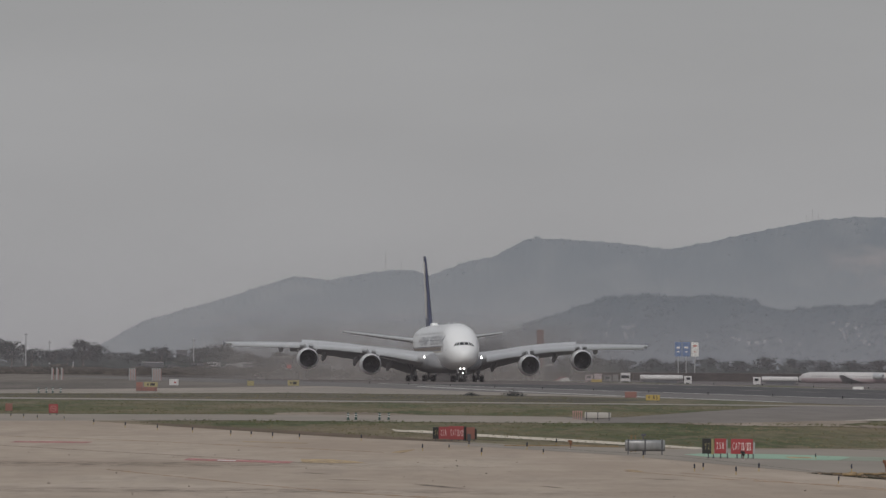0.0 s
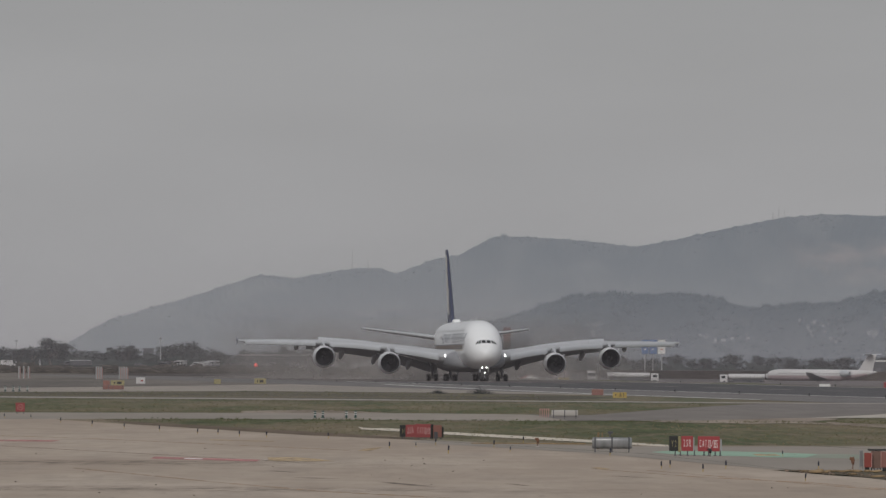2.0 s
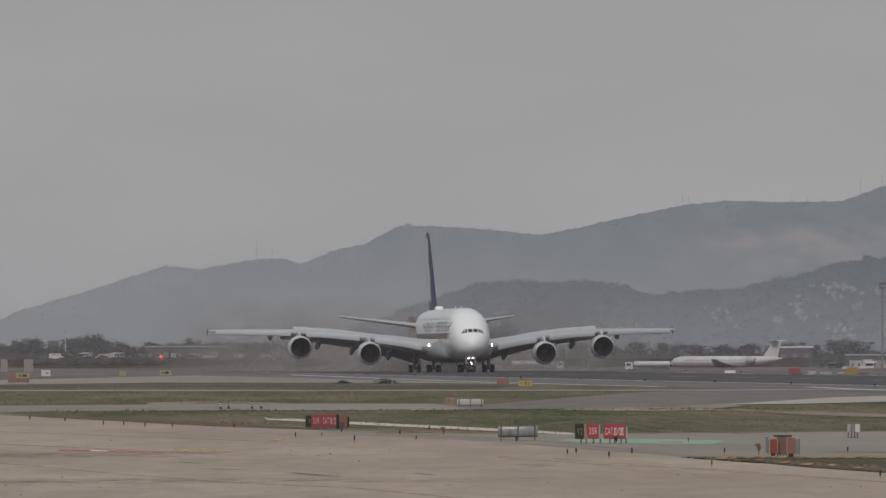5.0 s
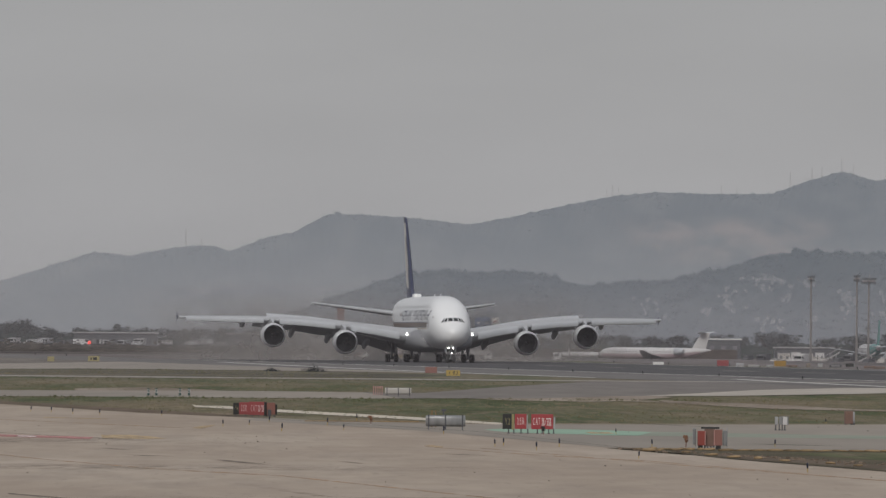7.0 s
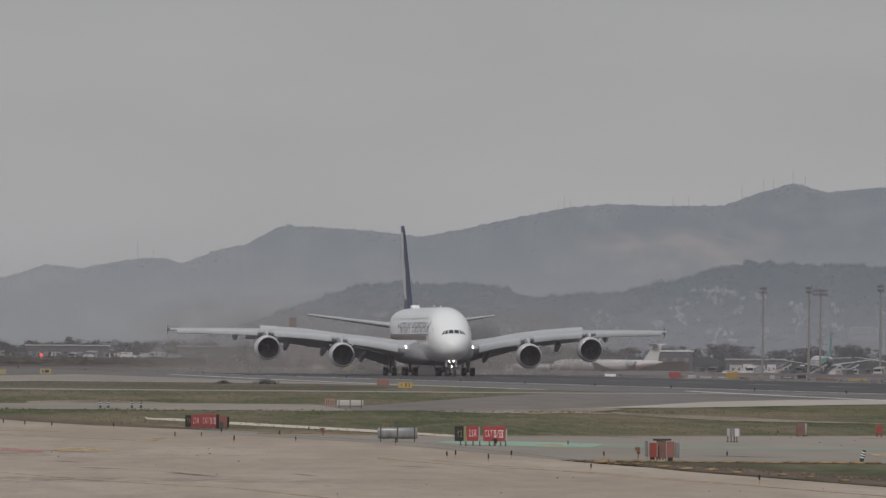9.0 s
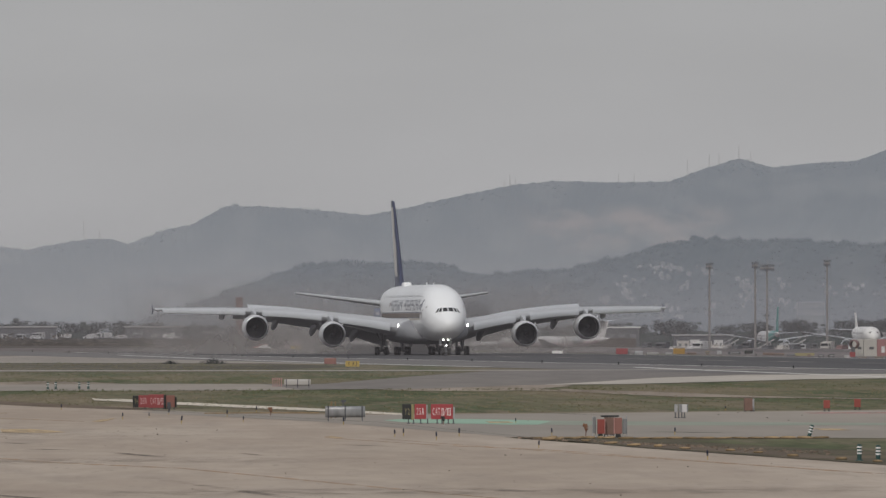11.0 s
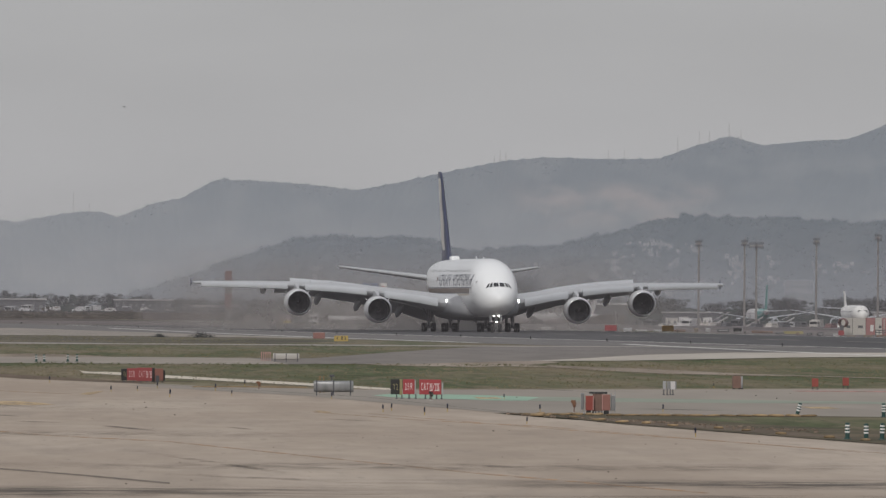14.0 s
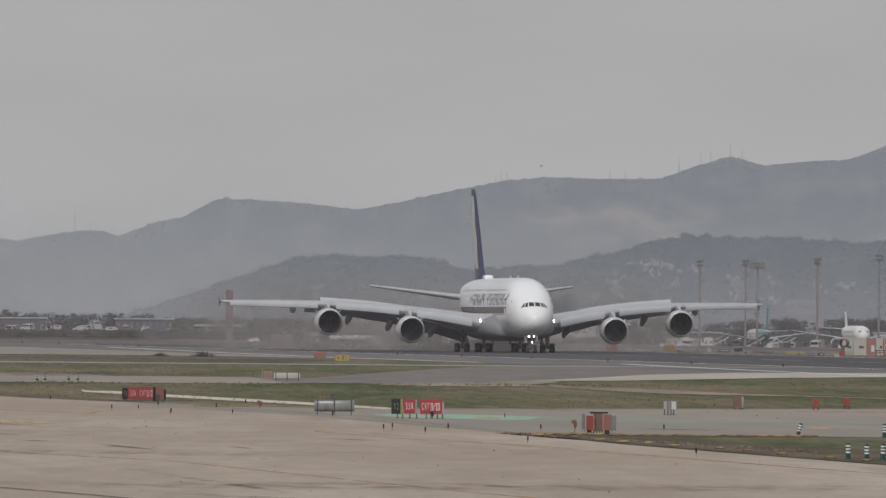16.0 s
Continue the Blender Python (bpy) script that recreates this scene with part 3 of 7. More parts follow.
# paint and wear on the apron
def marking(pts, material, label, z=0.036):
    slab("marking", pts, z, material, label, "marking")


def stripe(a, b, w, material, label, z=0.036):
    a, b = Vector(a), Vector(b)
    n = Vector((0, 1)) * w
    marking([a - n / 2, b - n / 2, b + n / 2, a + n / 2], material, label, z)


stripe((-24.1, 636), (-19.7, 634), 10.0, M_PINK_LINE, "faded red painted marking on concrete")
stripe((-12.2, 539), (-7.0, 527), 10.0, M_PINK_LINE, "faded red painted marking on concrete")
stripe((-10.6, 535), (-9.7, 533), 3.0, M_LETTER, "worn white patch in a red marking", 0.040)
marking([(-6.8, 545), (-5.3, 544), (-4.2, 536), (-3.4, 525), (-4.6, 525), (-6.5, 527)], M_YELLOW_LINE, "worn yellow painted marking on concrete")
marking([(-2.6, 583), (-2.3, 594), (-1.4, 605), (-1.5, 598), (-2.0, 581)], M_YELLOW_LINE, "worn yellow painted marking on concrete")
stripe((-11.4, 649), (-7.6, 639), 4.0, M_YELLOW_LINE, "worn yellow painted marking on concrete")
marking([(8.1, 503), (8.5, 506), (8.9, 498), (8.7, 494), (8.4, 497)], M_YELLOW_LINE, "worn yellow painted marking on concrete")
for i, (a, b) in enumerate((((10.4, 494), (17.1, 434)), ((17.1, 434), (26.0, 366)), ((1.4, 396), (5.8, 361)), ((5.8, 361), (9.8, 329.6)), ((9.8, 329.6), (15.2, 295.8)),
             ((8.1, 499), (11.9, 469)), ((11.9, 469), (16.2, 448)), ((16.2, 448), (24.3, 376)), ((-14.5, 490), (-7.5, 440)), ((-7.5, 440), (-3.0, 412)), ((-3.0, 412), (1.4, 396)),
             ((-33, 700), (-18, 652)), ((-18, 652), (-3, 585)))):
    stripe(a, b, 2.4, M_GUIDE, "worn orange guide line", 0.0290 + 0.0002 * i)
stripe((17.5, 571.5), (18.7, 571.5), 9.0, M_YELLOW_LINE, "worn yellow hold line patch", 0.044)
stripe((31.6, 528), (32.9, 527), 9.0, M_YELLOW_LINE, "worn yellow hold line patch", 0.044)
marking([(12.5, 585), (13.7, 593), (15.5, 594), (17.5, 590), (19.4, 585), (20.9, 577), (19.6, 558), (18.0, 558), (16.7, 563), (14.8, 567), (13.3, 574)], M_GREEN_LINE, "mint green paint around the hold line", 0.038)
marking([(20.2, 582), (24.8, 574), (30.2, 568), (35.5, 562), (40.7, 556), (40.1, 547), (34.7, 549), (29.2, 550), (23.9, 553), (19.4, 558)], M_MINT, "worn faint green paint along the taxiway", 0.037)
for a, b, w in (((-1.6, 448), (1.4, 424), 11), ((3.5, 443), (5.0, 430), 6), ((-6.2, 484), (-4.4, 475), 6), ((7.6, 473), (10.7, 461), 4), ((-5.4, 460), (-2.2, 452), 4), ((21.2, 638), (25.9, 608), 9), ((22.5, 522), (28.0, 511), 6)):
    stripe(a, b, w * 0.45, M_SKID, "dark tyre smear on concrete", 0.0345 + 0.0001 * w)
for a, b, w in (((-1.0, 385), (6.2, 309), 5), ((0.4, 327), (6.6, 310), 4)):
    stripe(a, b, w, M_SMEAR, "faint dark wheel track on concrete", 0.026 + 0.0001 * abs(a[0]))
for a, b, w in (((-7.2, 349.0), (-1.2, 320.5), 2.2), ((-1.2, 320.5), (1.1, 308), 2.4), ((-30, 640), (-5, 520), 1.6), ((-1.0, 668), (12, 575), 1.8), ((12, 575), (17, 499), 1.8)):
    stripe(a, b, w, M_TAR, "dark tar-filled joint in the concrete", 0.035)
# grime ground in by wheels that cross the front of the apron
for k, (x0, x1, y0, y1) in enumerate(((-26, 12, 284, 306), (2, 44, 300, 320), (-24, 10, 262, 276), (6, 40, 284, 294))):
    marking([(x0, y0), (x1, y0), (x1, y1), (x0, y1)], M_GRIME, "dark grime ground into the concrete", 0.0322 + 0.0002 * k)
for k, (x0, x1, y0, y1) in enumerate(((-40, 6, 498, 532), (-30, 14, 406, 430), (-10, 30, 330, 350))):
    marking([(x0, y0), (x1, y0), (x1, y1), (x0, y1)], M_SMEAR, "faint grime on the concrete", 0.0302 + 0.0002 * k)


def specks():
    """Pebbles and crumbs of tar strewn over the concrete."""
    r = random.Random(41)
    bm = bmesh.new()
    for _ in range(80):
        y = r.uniform(300, 640)
        x = r.uniform(-0.045, 0.06) * y + r.uniform(-1, 1)
        if across(x, y) > 70 and y < 560:
            continue
        box(bm, x, y, 0.045, r.uniform(0.02, 0.10) * y / 600, r.uniform(0.02, 0.06), r.uniform(0.02, 0.05) * y / 600, 0, r.uniform(0, 90))
    ob = new("pebbles", mesh_of("pebbles", bm))
    ob.data.materials.append(M_CRUMB)
    tagged(ob, "dark pebbles and tar crumbs strewn over concrete", "debris", kind="stuff")


specks()
TRACK = [(24, 866), (26.1, 856), (31, 828), (35.6, 801), (38.6, 781), (41.5, 761), (49.4, 727), (70, 690)]
for (x0, y0), (x1, y1) in zip(TRACK, TRACK[1:]):
    slab("dirt_track", [(x0, y0 - 5), (x1, y1 - 4), (x1, y1 + 4), (x0, y0 + 5)], 0.027, M_BARE, "thin bare dirt track through the grass", "track")
stripe((36.6, 622), (60, 618), 6.0, M_PINK_LINE, "faded red line across the taxiway", 0.040)
# the grass island at the apron's edge
slab("grass_island", [(16.2, 497), (19, 496), (27, 493), (32, 488), (60, 478), (110, 470), (110, 200), rw(200, 71.1), rw(403, 71.1), rw(431, 71.2), rw(452, 71.3), rw(472, 72.2)], 0.045, M_DRY,
     "scrubby grass island edged with sandbags", "verge")


slab("verge", [(23.0, 478), (25.7, 484), (35.4, 483), (30.7, 420), (28.0, 443), (25.9, 453), (24.5, 465)], 0.050, M_GRASS, "green grass on the island", "verge")
slab("verge", [(19.2, 478), (20.3, 476), (21.9, 465), (23.9, 449), (25.6, 432), (26.5, 408), (24.6, 421), (22.4, 440), (20.4, 455)], 0.048, M_EARTH, "brown stony earth along the sandbags", "verge")
slab("verge", [(17.4, 862), (22.9, 877), (27.4, 893), (33.2, 917), (34.1, 893), (28.8, 842), (25.4, 828), (21.8, 834), (19.0, 841)], 0.027, M_BARE, "sandy bare earth along the taxiway edge", "verge")
slab("verge", [(-14.3, 964), (-8.8, 993), (-4.7, 974), (-1.7, 948), (-4.0, 922), (-8.2, 930), (-13.5, 913)], 0.027, M_BARE, "sandy bare earth along the taxiway edge", "verge")


for pts in ([(11.2, 856), (14.0, 893), (15.2, 886), (13.5, 863)], [(17.1, 894), (20.9, 903), (24.6, 889), (28.8, 868), (31.5, 827), (29.3, 833), (25.7, 852), (21.1, 873)]):
    slab("verge", pts, 0.0275, M_BARE, "sandy bare patch in the grass", "verge")
slab("verge", [(31.4, 854), (34.4, 829), (36.8, 818), (40, 785), (43.5, 743), (40, 752), (36, 762), (33.9, 785), (31, 822)], 0.0272, M_BARE, "sandy bare patch in the grass", "verge")
slab("verge", [(-19, 783), (-6, 690), (2, 651), (0.4, 668), (-3.4, 700), (-8.2, 732), (-13, 768), (-22, 822)], 0.0315, M_EARTH, "trodden brown earth along the edge of the apron", "verge")


# ---- hills behind the airfield ----
class Ridge:
    """A hill range whose crest stands D away; prof holds azimuth and crest elevation in degrees."""

    def __init__(self, D, depth, prof, seed, gully, crowns, grain):
        self.D, self.depth, self.seed, self.gully, self.crowns, self.grain = D, depth, seed, gully, crowns, grain
        self.az = np.array([p[0] for p in prof])
        self.el = np.array([p[1] for p in prof])

    def at(self, a, v):
        """The place at azimuth a and the share v of the way up to the crest."""
        e = float(np.interp(a, self.az, self.el))
        crest = self.D * math.tan(radians(e)) + EYE
        q = noise.fractal(Vector((a * self.gully + self.seed + v * 0.5, v * 1.2, self.seed)), 1.0, 2.1, 3)
        sh = max(0.0, min(1.0, v)) ** 1.15 if v <= 1 else 1 - (v - 1) * 3
        z = -4 + (crest + 4) * sh * (1 + 0.34 * q * math.sin(math.pi * min(1, max(0, v))))
        wood = noise.noise(Vector((a * self.grain, v * 16, self.seed)))
        if v > 0.9:
            wood += 0.6 * noise.noise(Vector((a * self.grain * 2.3, v * 20, self.seed)))
        elif self.crowns < 1:
            wood *= 0.3
        z += 0.7 * self.crowns * (max(0.0, wood + 0.25) - 0.42) * min(1.0, max(0.0, v - 0.15) * 4) * (1 if v <= 1 else 0)
        return Vector((self.D * math.tan(radians(a)) * (0.8 + 0.2 * min(v, 1)), self.D - self.depth * (1 - v), z))

    def build(self, name, material, label, x0, x1):
        nx, ny = 2000, 44
        bm = bmesh.new()
        rows = [[bm.verts.new(self.at(x0 + (x1 - x0) * i / nx, j / (ny - 1))) for i in range(nx + 1)] for j in range(ny + 4)]
        for a, b in zip(rows, rows[1:]):
            for i in range(nx):
                bm.faces.new((a[i], a[i + 1], b[i + 1], b[i]))
        ob = new(name, mesh_of(name, bm, 60))
        ob.data.materials.append(material)
        tagged(ob, label, "hill", kind="structure")

    def woods(self, name, material, label, x0, x1, n, size, crest, seed):
        """Rounded crowns of countless far trees, thickest along the crest."""
        r = random.Random(seed)
        verts, faces = [], []
        for _ in range(n):
            a = r.uniform(x0, x1)
            v = 1.0 - abs(r.gauss(0, 0.03)) if r.random() < crest else r.uniform(0.30, 1.0)
            if noise.noise(Vector((a * 3.2, v * 5, seed))) < r.uniform(-0.9, -0.1):
                continue
            s = size * r.uniform(0.45, 1.2) * max(0.4, 1 + 1.3 * noise.noise(Vector((a * 5, v * 2, seed + 4))))
            c = self.at(a, v) - Vector((0, 0, s * 0.35))
            for _ in range(30):
                d = Vector((r.gauss(0, 1), r.gauss(0, 0.6), abs(r.gauss(0, 1)))).normalized()
                p = c + Vector((d.x * s, d.y * s, d.z * s * 1.05)) * r.uniform(0.5, 1.0)
                k = s * 0.26
                i = len(verts)
                verts += [tuple(p + Vector((r.uniform(-k, k), r.uniform(-k, k), r.uniform(-k, k)))) for _ in range(4)]
                faces += [(i, i + 1, i + 2), (i, i + 2, i + 3)]
        me = bpy.data.meshes.new(name)
        me.from_pydata(verts, [], faces)
        me.materials.append(material)
        tagged(new(name, me), label, "woods", kind="stuff")


SKYLINE = [(-6.0, -0.05), (-2.3, -0.05), (-1.74, 0.032), (-1.53, 0.151), (-1.24, 0.237), (-1.01, 0.307), (-0.76, 0.389), (-0.58, 0.371), (-0.38, 0.409), (-0.27, 0.424), (-0.14, 0.425), (-0.07, 0.397),
           (0.13, 0.473), (0.25, 0.494), (0.43, 0.590), (0.62, 0.586), (0.79, 0.578), (1.15, 0.541), (1.33, 0.574), (1.56, 0.627), (1.88, 0.692), (2.11, 0.713), (2.40, 0.703), (2.68, 0.708),
           (2.85, 0.772), (3.03, 0.824), (3.20, 0.779), (3.40, 0.798), (3.63, 0.811), (3.88, 0.904), (4.5, 1.05), (7.0, 1.1)]
FOOTHILL = [(-4, -0.12), (-0.4, -0.12), (-0.09, -0.026), (0.05, 0.018), (0.25, 0.090), (0.54, 0.193), (0.77, 0.274), (0.94, 0.301), (1.11, 0.288), (1.37, 0.312), (1.57, 0.271), (1.75, 0.241),
            (1.95, 0.253), (2.21, 0.277), (2.53, 0.350), (2.81, 0.422), (3.21, 0.409), (3.70, 0.391), (4.5, 0.42), (7.0, 0.45)]
MOUNTAIN = Ridge(4780, 420, SKYLINE, 3.1, 1.6, 0.9, 30)
FOOT = Ridge(4250, 300, FOOTHILL, 8.7, 2.4, 2.0, 22)
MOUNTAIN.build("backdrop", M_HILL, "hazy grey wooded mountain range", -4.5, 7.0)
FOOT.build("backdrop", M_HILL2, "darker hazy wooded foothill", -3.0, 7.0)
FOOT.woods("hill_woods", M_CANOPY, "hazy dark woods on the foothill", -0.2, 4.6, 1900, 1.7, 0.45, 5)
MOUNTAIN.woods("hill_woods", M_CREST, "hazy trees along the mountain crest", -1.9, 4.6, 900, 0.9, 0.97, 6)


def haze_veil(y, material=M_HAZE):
    """One rigid translucent sheet across the airfield that imitates haze."""
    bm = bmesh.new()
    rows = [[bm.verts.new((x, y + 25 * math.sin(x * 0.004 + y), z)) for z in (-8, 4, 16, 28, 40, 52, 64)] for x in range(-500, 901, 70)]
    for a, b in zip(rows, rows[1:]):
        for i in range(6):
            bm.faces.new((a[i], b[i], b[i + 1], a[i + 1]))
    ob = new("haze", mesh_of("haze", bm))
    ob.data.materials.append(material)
    tagged(ob, "translucent grey sheet standing in for ground haze", "haze", kind="stuff")


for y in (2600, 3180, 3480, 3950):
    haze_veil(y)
# a nearer sheet, added to lift the dark tones of airliner and runway
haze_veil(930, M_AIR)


# ---- the four-engined double-deck airliner ----
# its own space: x forward, y to its left, z up, the nose above the origin
def oval(a, top, bot, hw, n=40, p=2.25):
    zc, h = (top + bot) / 2, (top - bot) / 2
    r = []
    for i in range(n):
        q = 2 * math.pi * i / n
        c, s = math.cos(q), math.sin(q)
        r.append((-a, hw * math.copysign(abs(c) ** (2 / p), c), zc + h * math.copysign(abs(s) ** (2 / p), s)))
    return r


FUS = [(0.02, 4.95, 4.45, 0.25), (0.25, 5.4, 3.95, 0.8), (0.7, 5.85, 3.5, 1.3), (1.4, 6.4, 3.12, 1.82), (2.5, 7.15, 2.78, 2.38), (4.0, 8.16, 2.52, 2.88), (6.0, 9.27, 2.34, 3.25), (8.0, 10.04, 2.25, 3.43), (10.5, 10.52, 2.2, 3.54), (13.0, 10.74, 2.2, 3.57), (20, 10.76, 2.2, 3.57), (34, 10.76, 2.2, 3.57), (48, 10.76, 2.3, 3.57), (54, 10.74, 3.1, 3.48), (60, 10.61, 4.7, 3.05), (65, 10.31, 6.4, 2.35), (69, 9.75, 7.7, 1.5), (72, 9.3, 8.5, 0.6), (72.7, 9.1, 8.8, 0.2)]


def fus_at(a):
    """Top, bottom and half width of the hull at a station."""
    f = np.array(FUS)
    return [float(np.interp(a, f[:, 0], f[:, k])) for k in (1, 2, 3)]


def hull_y(a, z):
    top, bot, hw = fus_at(a)
    q = min(0.999, abs((z - (top + bot) / 2) / ((top - bot) / 2)))
    return hw * (1 - q ** 2.25) ** (1 / 2.25)


def hull_patch(a0, a1, z0, z1, side, proud=0.02, na=1, nz=3, slant=0.0):
    """A thin skin patch that lies on the hull's flank."""
    bm = bmesh.new()
    g = []
    for i in range(na + 1):
        row = []
        for j in range(nz + 1):
            a, z = a0 + (a1 - a0) * i / na - slant * (j / nz - 0.5), z0 + (z1 - z0) * j / nz
            row.append(bm.verts.new((-a, side * (hull_y(a, z) + proud), z)))
        g.append(row)
    for p, q in zip(g, g[1:]):
        for j in range(nz):
            bm.faces.new((p[j], p[j + 1], q[j + 1], q[j]))
    bm.normal_update()
    if bm.faces[:][0].normal.y * side < 0:
        bmesh.ops.reverse_faces(bm, faces=bm.faces)
    return bm


AERO = [(0.0, 0.0), (0.012, 0.45), (0.05, 0.78), (0.14, 1.0), (0.30, 1.02), (0.5, 0.86), (0.75, 0.46), (1.0, 0.05)]


def aero(le, chord, z, y, thick, camber=0.0, twist=0.0, up=(0, 0, 1)):
    """A wing section ring at span place y; le: station of the leading edge."""
    r = []
    for sgn, seq in ((1, AERO), (-1, AERO[::-1])):
        for c, t in seq:
            dz = sgn * t * thick * chord * (0.55 if sgn > 0 else 0.45) + camber * chord * math.sin(math.pi * c) - math.tan(radians(twist)) * c * chord
            r.append((-(le + c * chord), y, z + dz))
    return r


# span, leading edge station, chord, height of the leading edge, thickness, twist
WING = [(3.2, 18.6, 21.5, 4.15, 0.130, 3.0), (6.0, 21.2, 19.3, 4.35, 0.125, 2.6), (10.0, 24.4, 16.4, 5.10, 0.118, 2.0), (14.8, 28.0, 13.6, 5.85, 0.110, 1.2),
        (20.0, 31.7, 11.3, 6.40, 0.105, 0.6), (25.6, 35.6, 9.2, 6.78, 0.100, 0.2), (32.0, 40.2, 7.0, 6.98, 0.098, 0.0), (37.0, 43.8, 5.3, 7.08, 0.095, 0.0), (39.6, 45.9, 4.2, 7.12, 0.090, 0.0)]


def wing_at(b, k):
    w = np.array(WING)
    return float(np.interp(b, w[:, 0], w[:, k]))


def flap(b0, b1, side, drop, frac, depth, n=5):
    """A lowered slotted flap behind the wing."""
    rings = []
    for i in range(n + 1):
        b = b0 + (b1 - b0) * i / n
        le, ch, z, tw = wing_at(b, 1), wing_at(b, 2), wing_at(b, 3), wing_at(b, 5)
        c = ch * frac
        rings.append(aero(le + ch * 0.93, c, z - math.tan(radians(tw)) * ch - depth, side * b, 0.13, 0.0, drop))
    return loft(rings)


def slat(b0, b1, side, n=4):
    """A drooped leading-edge slat ahead of the wing."""
    rings = []
    for i in range(n + 1):
        b = b0 + (b1 - b0) * i / n
        le, ch, z = wing_at(b, 1), wing_at(b, 2), wing_at(b, 3)
        c = 0.045 * ch + 0.55
        ring = []
        for q in np.linspace(-0.25, 1.0, 8):
            w = math.pi * q
            ring.append((-(le - 0.35 - 0.0 * c + 0.5 * c * (1 - math.cos(w * 0.55)) - 0.25), side * b, z - 0.38 + 0.62 * c * math.sin(w * 0.5) + 0.05))
        for q in np.linspace(1.0, -0.25, 8):
            w = math.pi * q
            ring.append((-(le - 0.25 + 0.5 * c * (1 - math.cos(w * 0.55)) - 0.25 + 0.12), side * b, z - 0.42 + 0.55 * c * math.sin(w * 0.5)))
        rings.append(ring)
    return loft(rings)


def revolve(prof, n=40, m=None):
    """Turn (x, r) pairs about the x axis."""
    rings = [[(x, r * math.cos(2 * math.pi * i / n), r * math.sin(2 * math.pi * i / n)) for i in range(n)] for x, r in prof]
    bm = loft(rings, caps=False)
    if m:
        bmesh.ops.transform(bm, matrix=m, verts=bm.verts)
    return bm


def engine(parent, a, y, z, side):
    eng = part("engine", revolve([(-0.12, 1.80), (-0.35, 1.88), (-1.0, 1.96), (-2.0, 1.98), (-3.2, 1.90), (-4.4, 1.68), (-5.0, 1.52), (-5.0, 1.45), (-4.2, 1.4)]), M_BELLY, parent,
               "light grey high-bypass turbofan nacelle", pose(-a, y, z, 0, 1.5, 0), smooth=40)
    part("intake_lip", revolve([(-0.22, 1.605), (-0.06, 1.635), (0.0, 1.69), (-0.02, 1.74), (-0.15, 1.82)]), M_LIP, eng, "polished metal intake ring", smooth=60)
    part("duct", revolve([(-0.20, 1.606), (-0.6, 1.57), (-1.2, 1.55), (-2.0, 1.55)]), M_DARK, eng, "dark intake duct", smooth=60)
    bm = bmesh.new()
    for i in range(24):
        q = 2 * math.pi * i / 24
        for r0, r1 in ((0.36, 0.9), (0.9, 1.43)):
            tw0, tw1 = 0.35 + r0 * 0.5, 0.35 + r1 * 0.5
            p = []
            for r, tw in ((r0, tw0), (r1, tw1)):
                for s in (-1, 1):
                    d = s * 0.17 * (0.6 + 0.4 * r)
                    p.append((-1.75 + d * math.cos(tw), *(Matrix.Rotation(q + d * math.sin(tw) / r, 2) @ Vector((0, r)))))
            v = [bm.verts.new(c) for c in p]
            bm.faces.new((v[0], v[1], v[3], v[2]))
    part("fan", bm, M_FAN, eng, "dark fan blades")
    part("spinner", revolve([(-1.1, 0.01), (-1.25, 0.14), (-1.5, 0.28), (-1.8, 0.38)], 20), M_FAN, eng, smooth=60)
    part("fan_disc", revolve([(-1.95, 0.02), (-1.95, 1.51)], 30), M_DARK, eng)
    part("core_nozzle", revolve([(-4.2, 1.05), (-5.6, 0.95), (-6.6, 0.72), (-6.6, 0.62), (-7.4, 0.05)], 24), M_GEAR, eng, "bare metal exhaust nozzle", smooth=40)
    # pylon up to the wing
    le, wz = wing_at(abs(y), 1), wing_at(abs(y), 3)
    rings = []
    for x, z0, z1, w in ((-1.3, 1.85, 2.02, 0.10), (-2.6, 1.6, 2.5, 0.28), (-(le - a) - 0.2, 1.4, wz - z + 0.15, 0.34), (-(le - a) - 2.5, 0.9, wz - z + 0.05, 0.34), (-(le - a) - 5.5, 1.3, wz - z - 0.1, 0.2)):
        rings.append([(x, -w, z0), (x, w, z0), (x, w, z1), (x, -w, z1)])
    part("pylon", loft(rings), M_WING, eng, smooth=50)
    for s in (-1, 1):
        bm = bmesh.new()
        q = radians(90 + 48 * s)
        c, sn = math.cos(q), math.sin(q)
        vs = [bm.verts.new(p) for p in ((-1.3, 1.95 * c, 1.95 * sn), (-2.9, 1.9 * c, 1.9 * sn), (-2.8, 2.45 * c, 2.45 * sn), (-2.2, 2.45 * c, 2.45 * sn))]
        ws = [bm.verts.new((v.co.x, v.co.y - 0.05 * sn, v.co.z + 0.05 * c)) for v in vs]
        bm.faces.new(vs)
        bm.faces.new(ws[::-1])
        for i in range(4):
            bm.faces.new((vs[i], ws[i], ws[(i + 1) % 4], vs[(i + 1) % 4]))
        bmesh.ops.recalc_face_normals(bm, faces=bm.faces)
        part("strake", bm, M_BELLY, eng)
    return eng


def wheel_mesh(r, w):
    prof = [(-w / 2, r * 0.55), (-w / 2, r * 0.80), (-w * 0.42, r * 0.93), (-w * 0.22, r), (w * 0.22, r), (w * 0.42, r * 0.93), (w / 2, r * 0.80), (w / 2, r * 0.55)]
    return mesh_of("tyre", revolve(prof, 22, Matrix.Rotation(radians(90), 4, "Z")), 50)


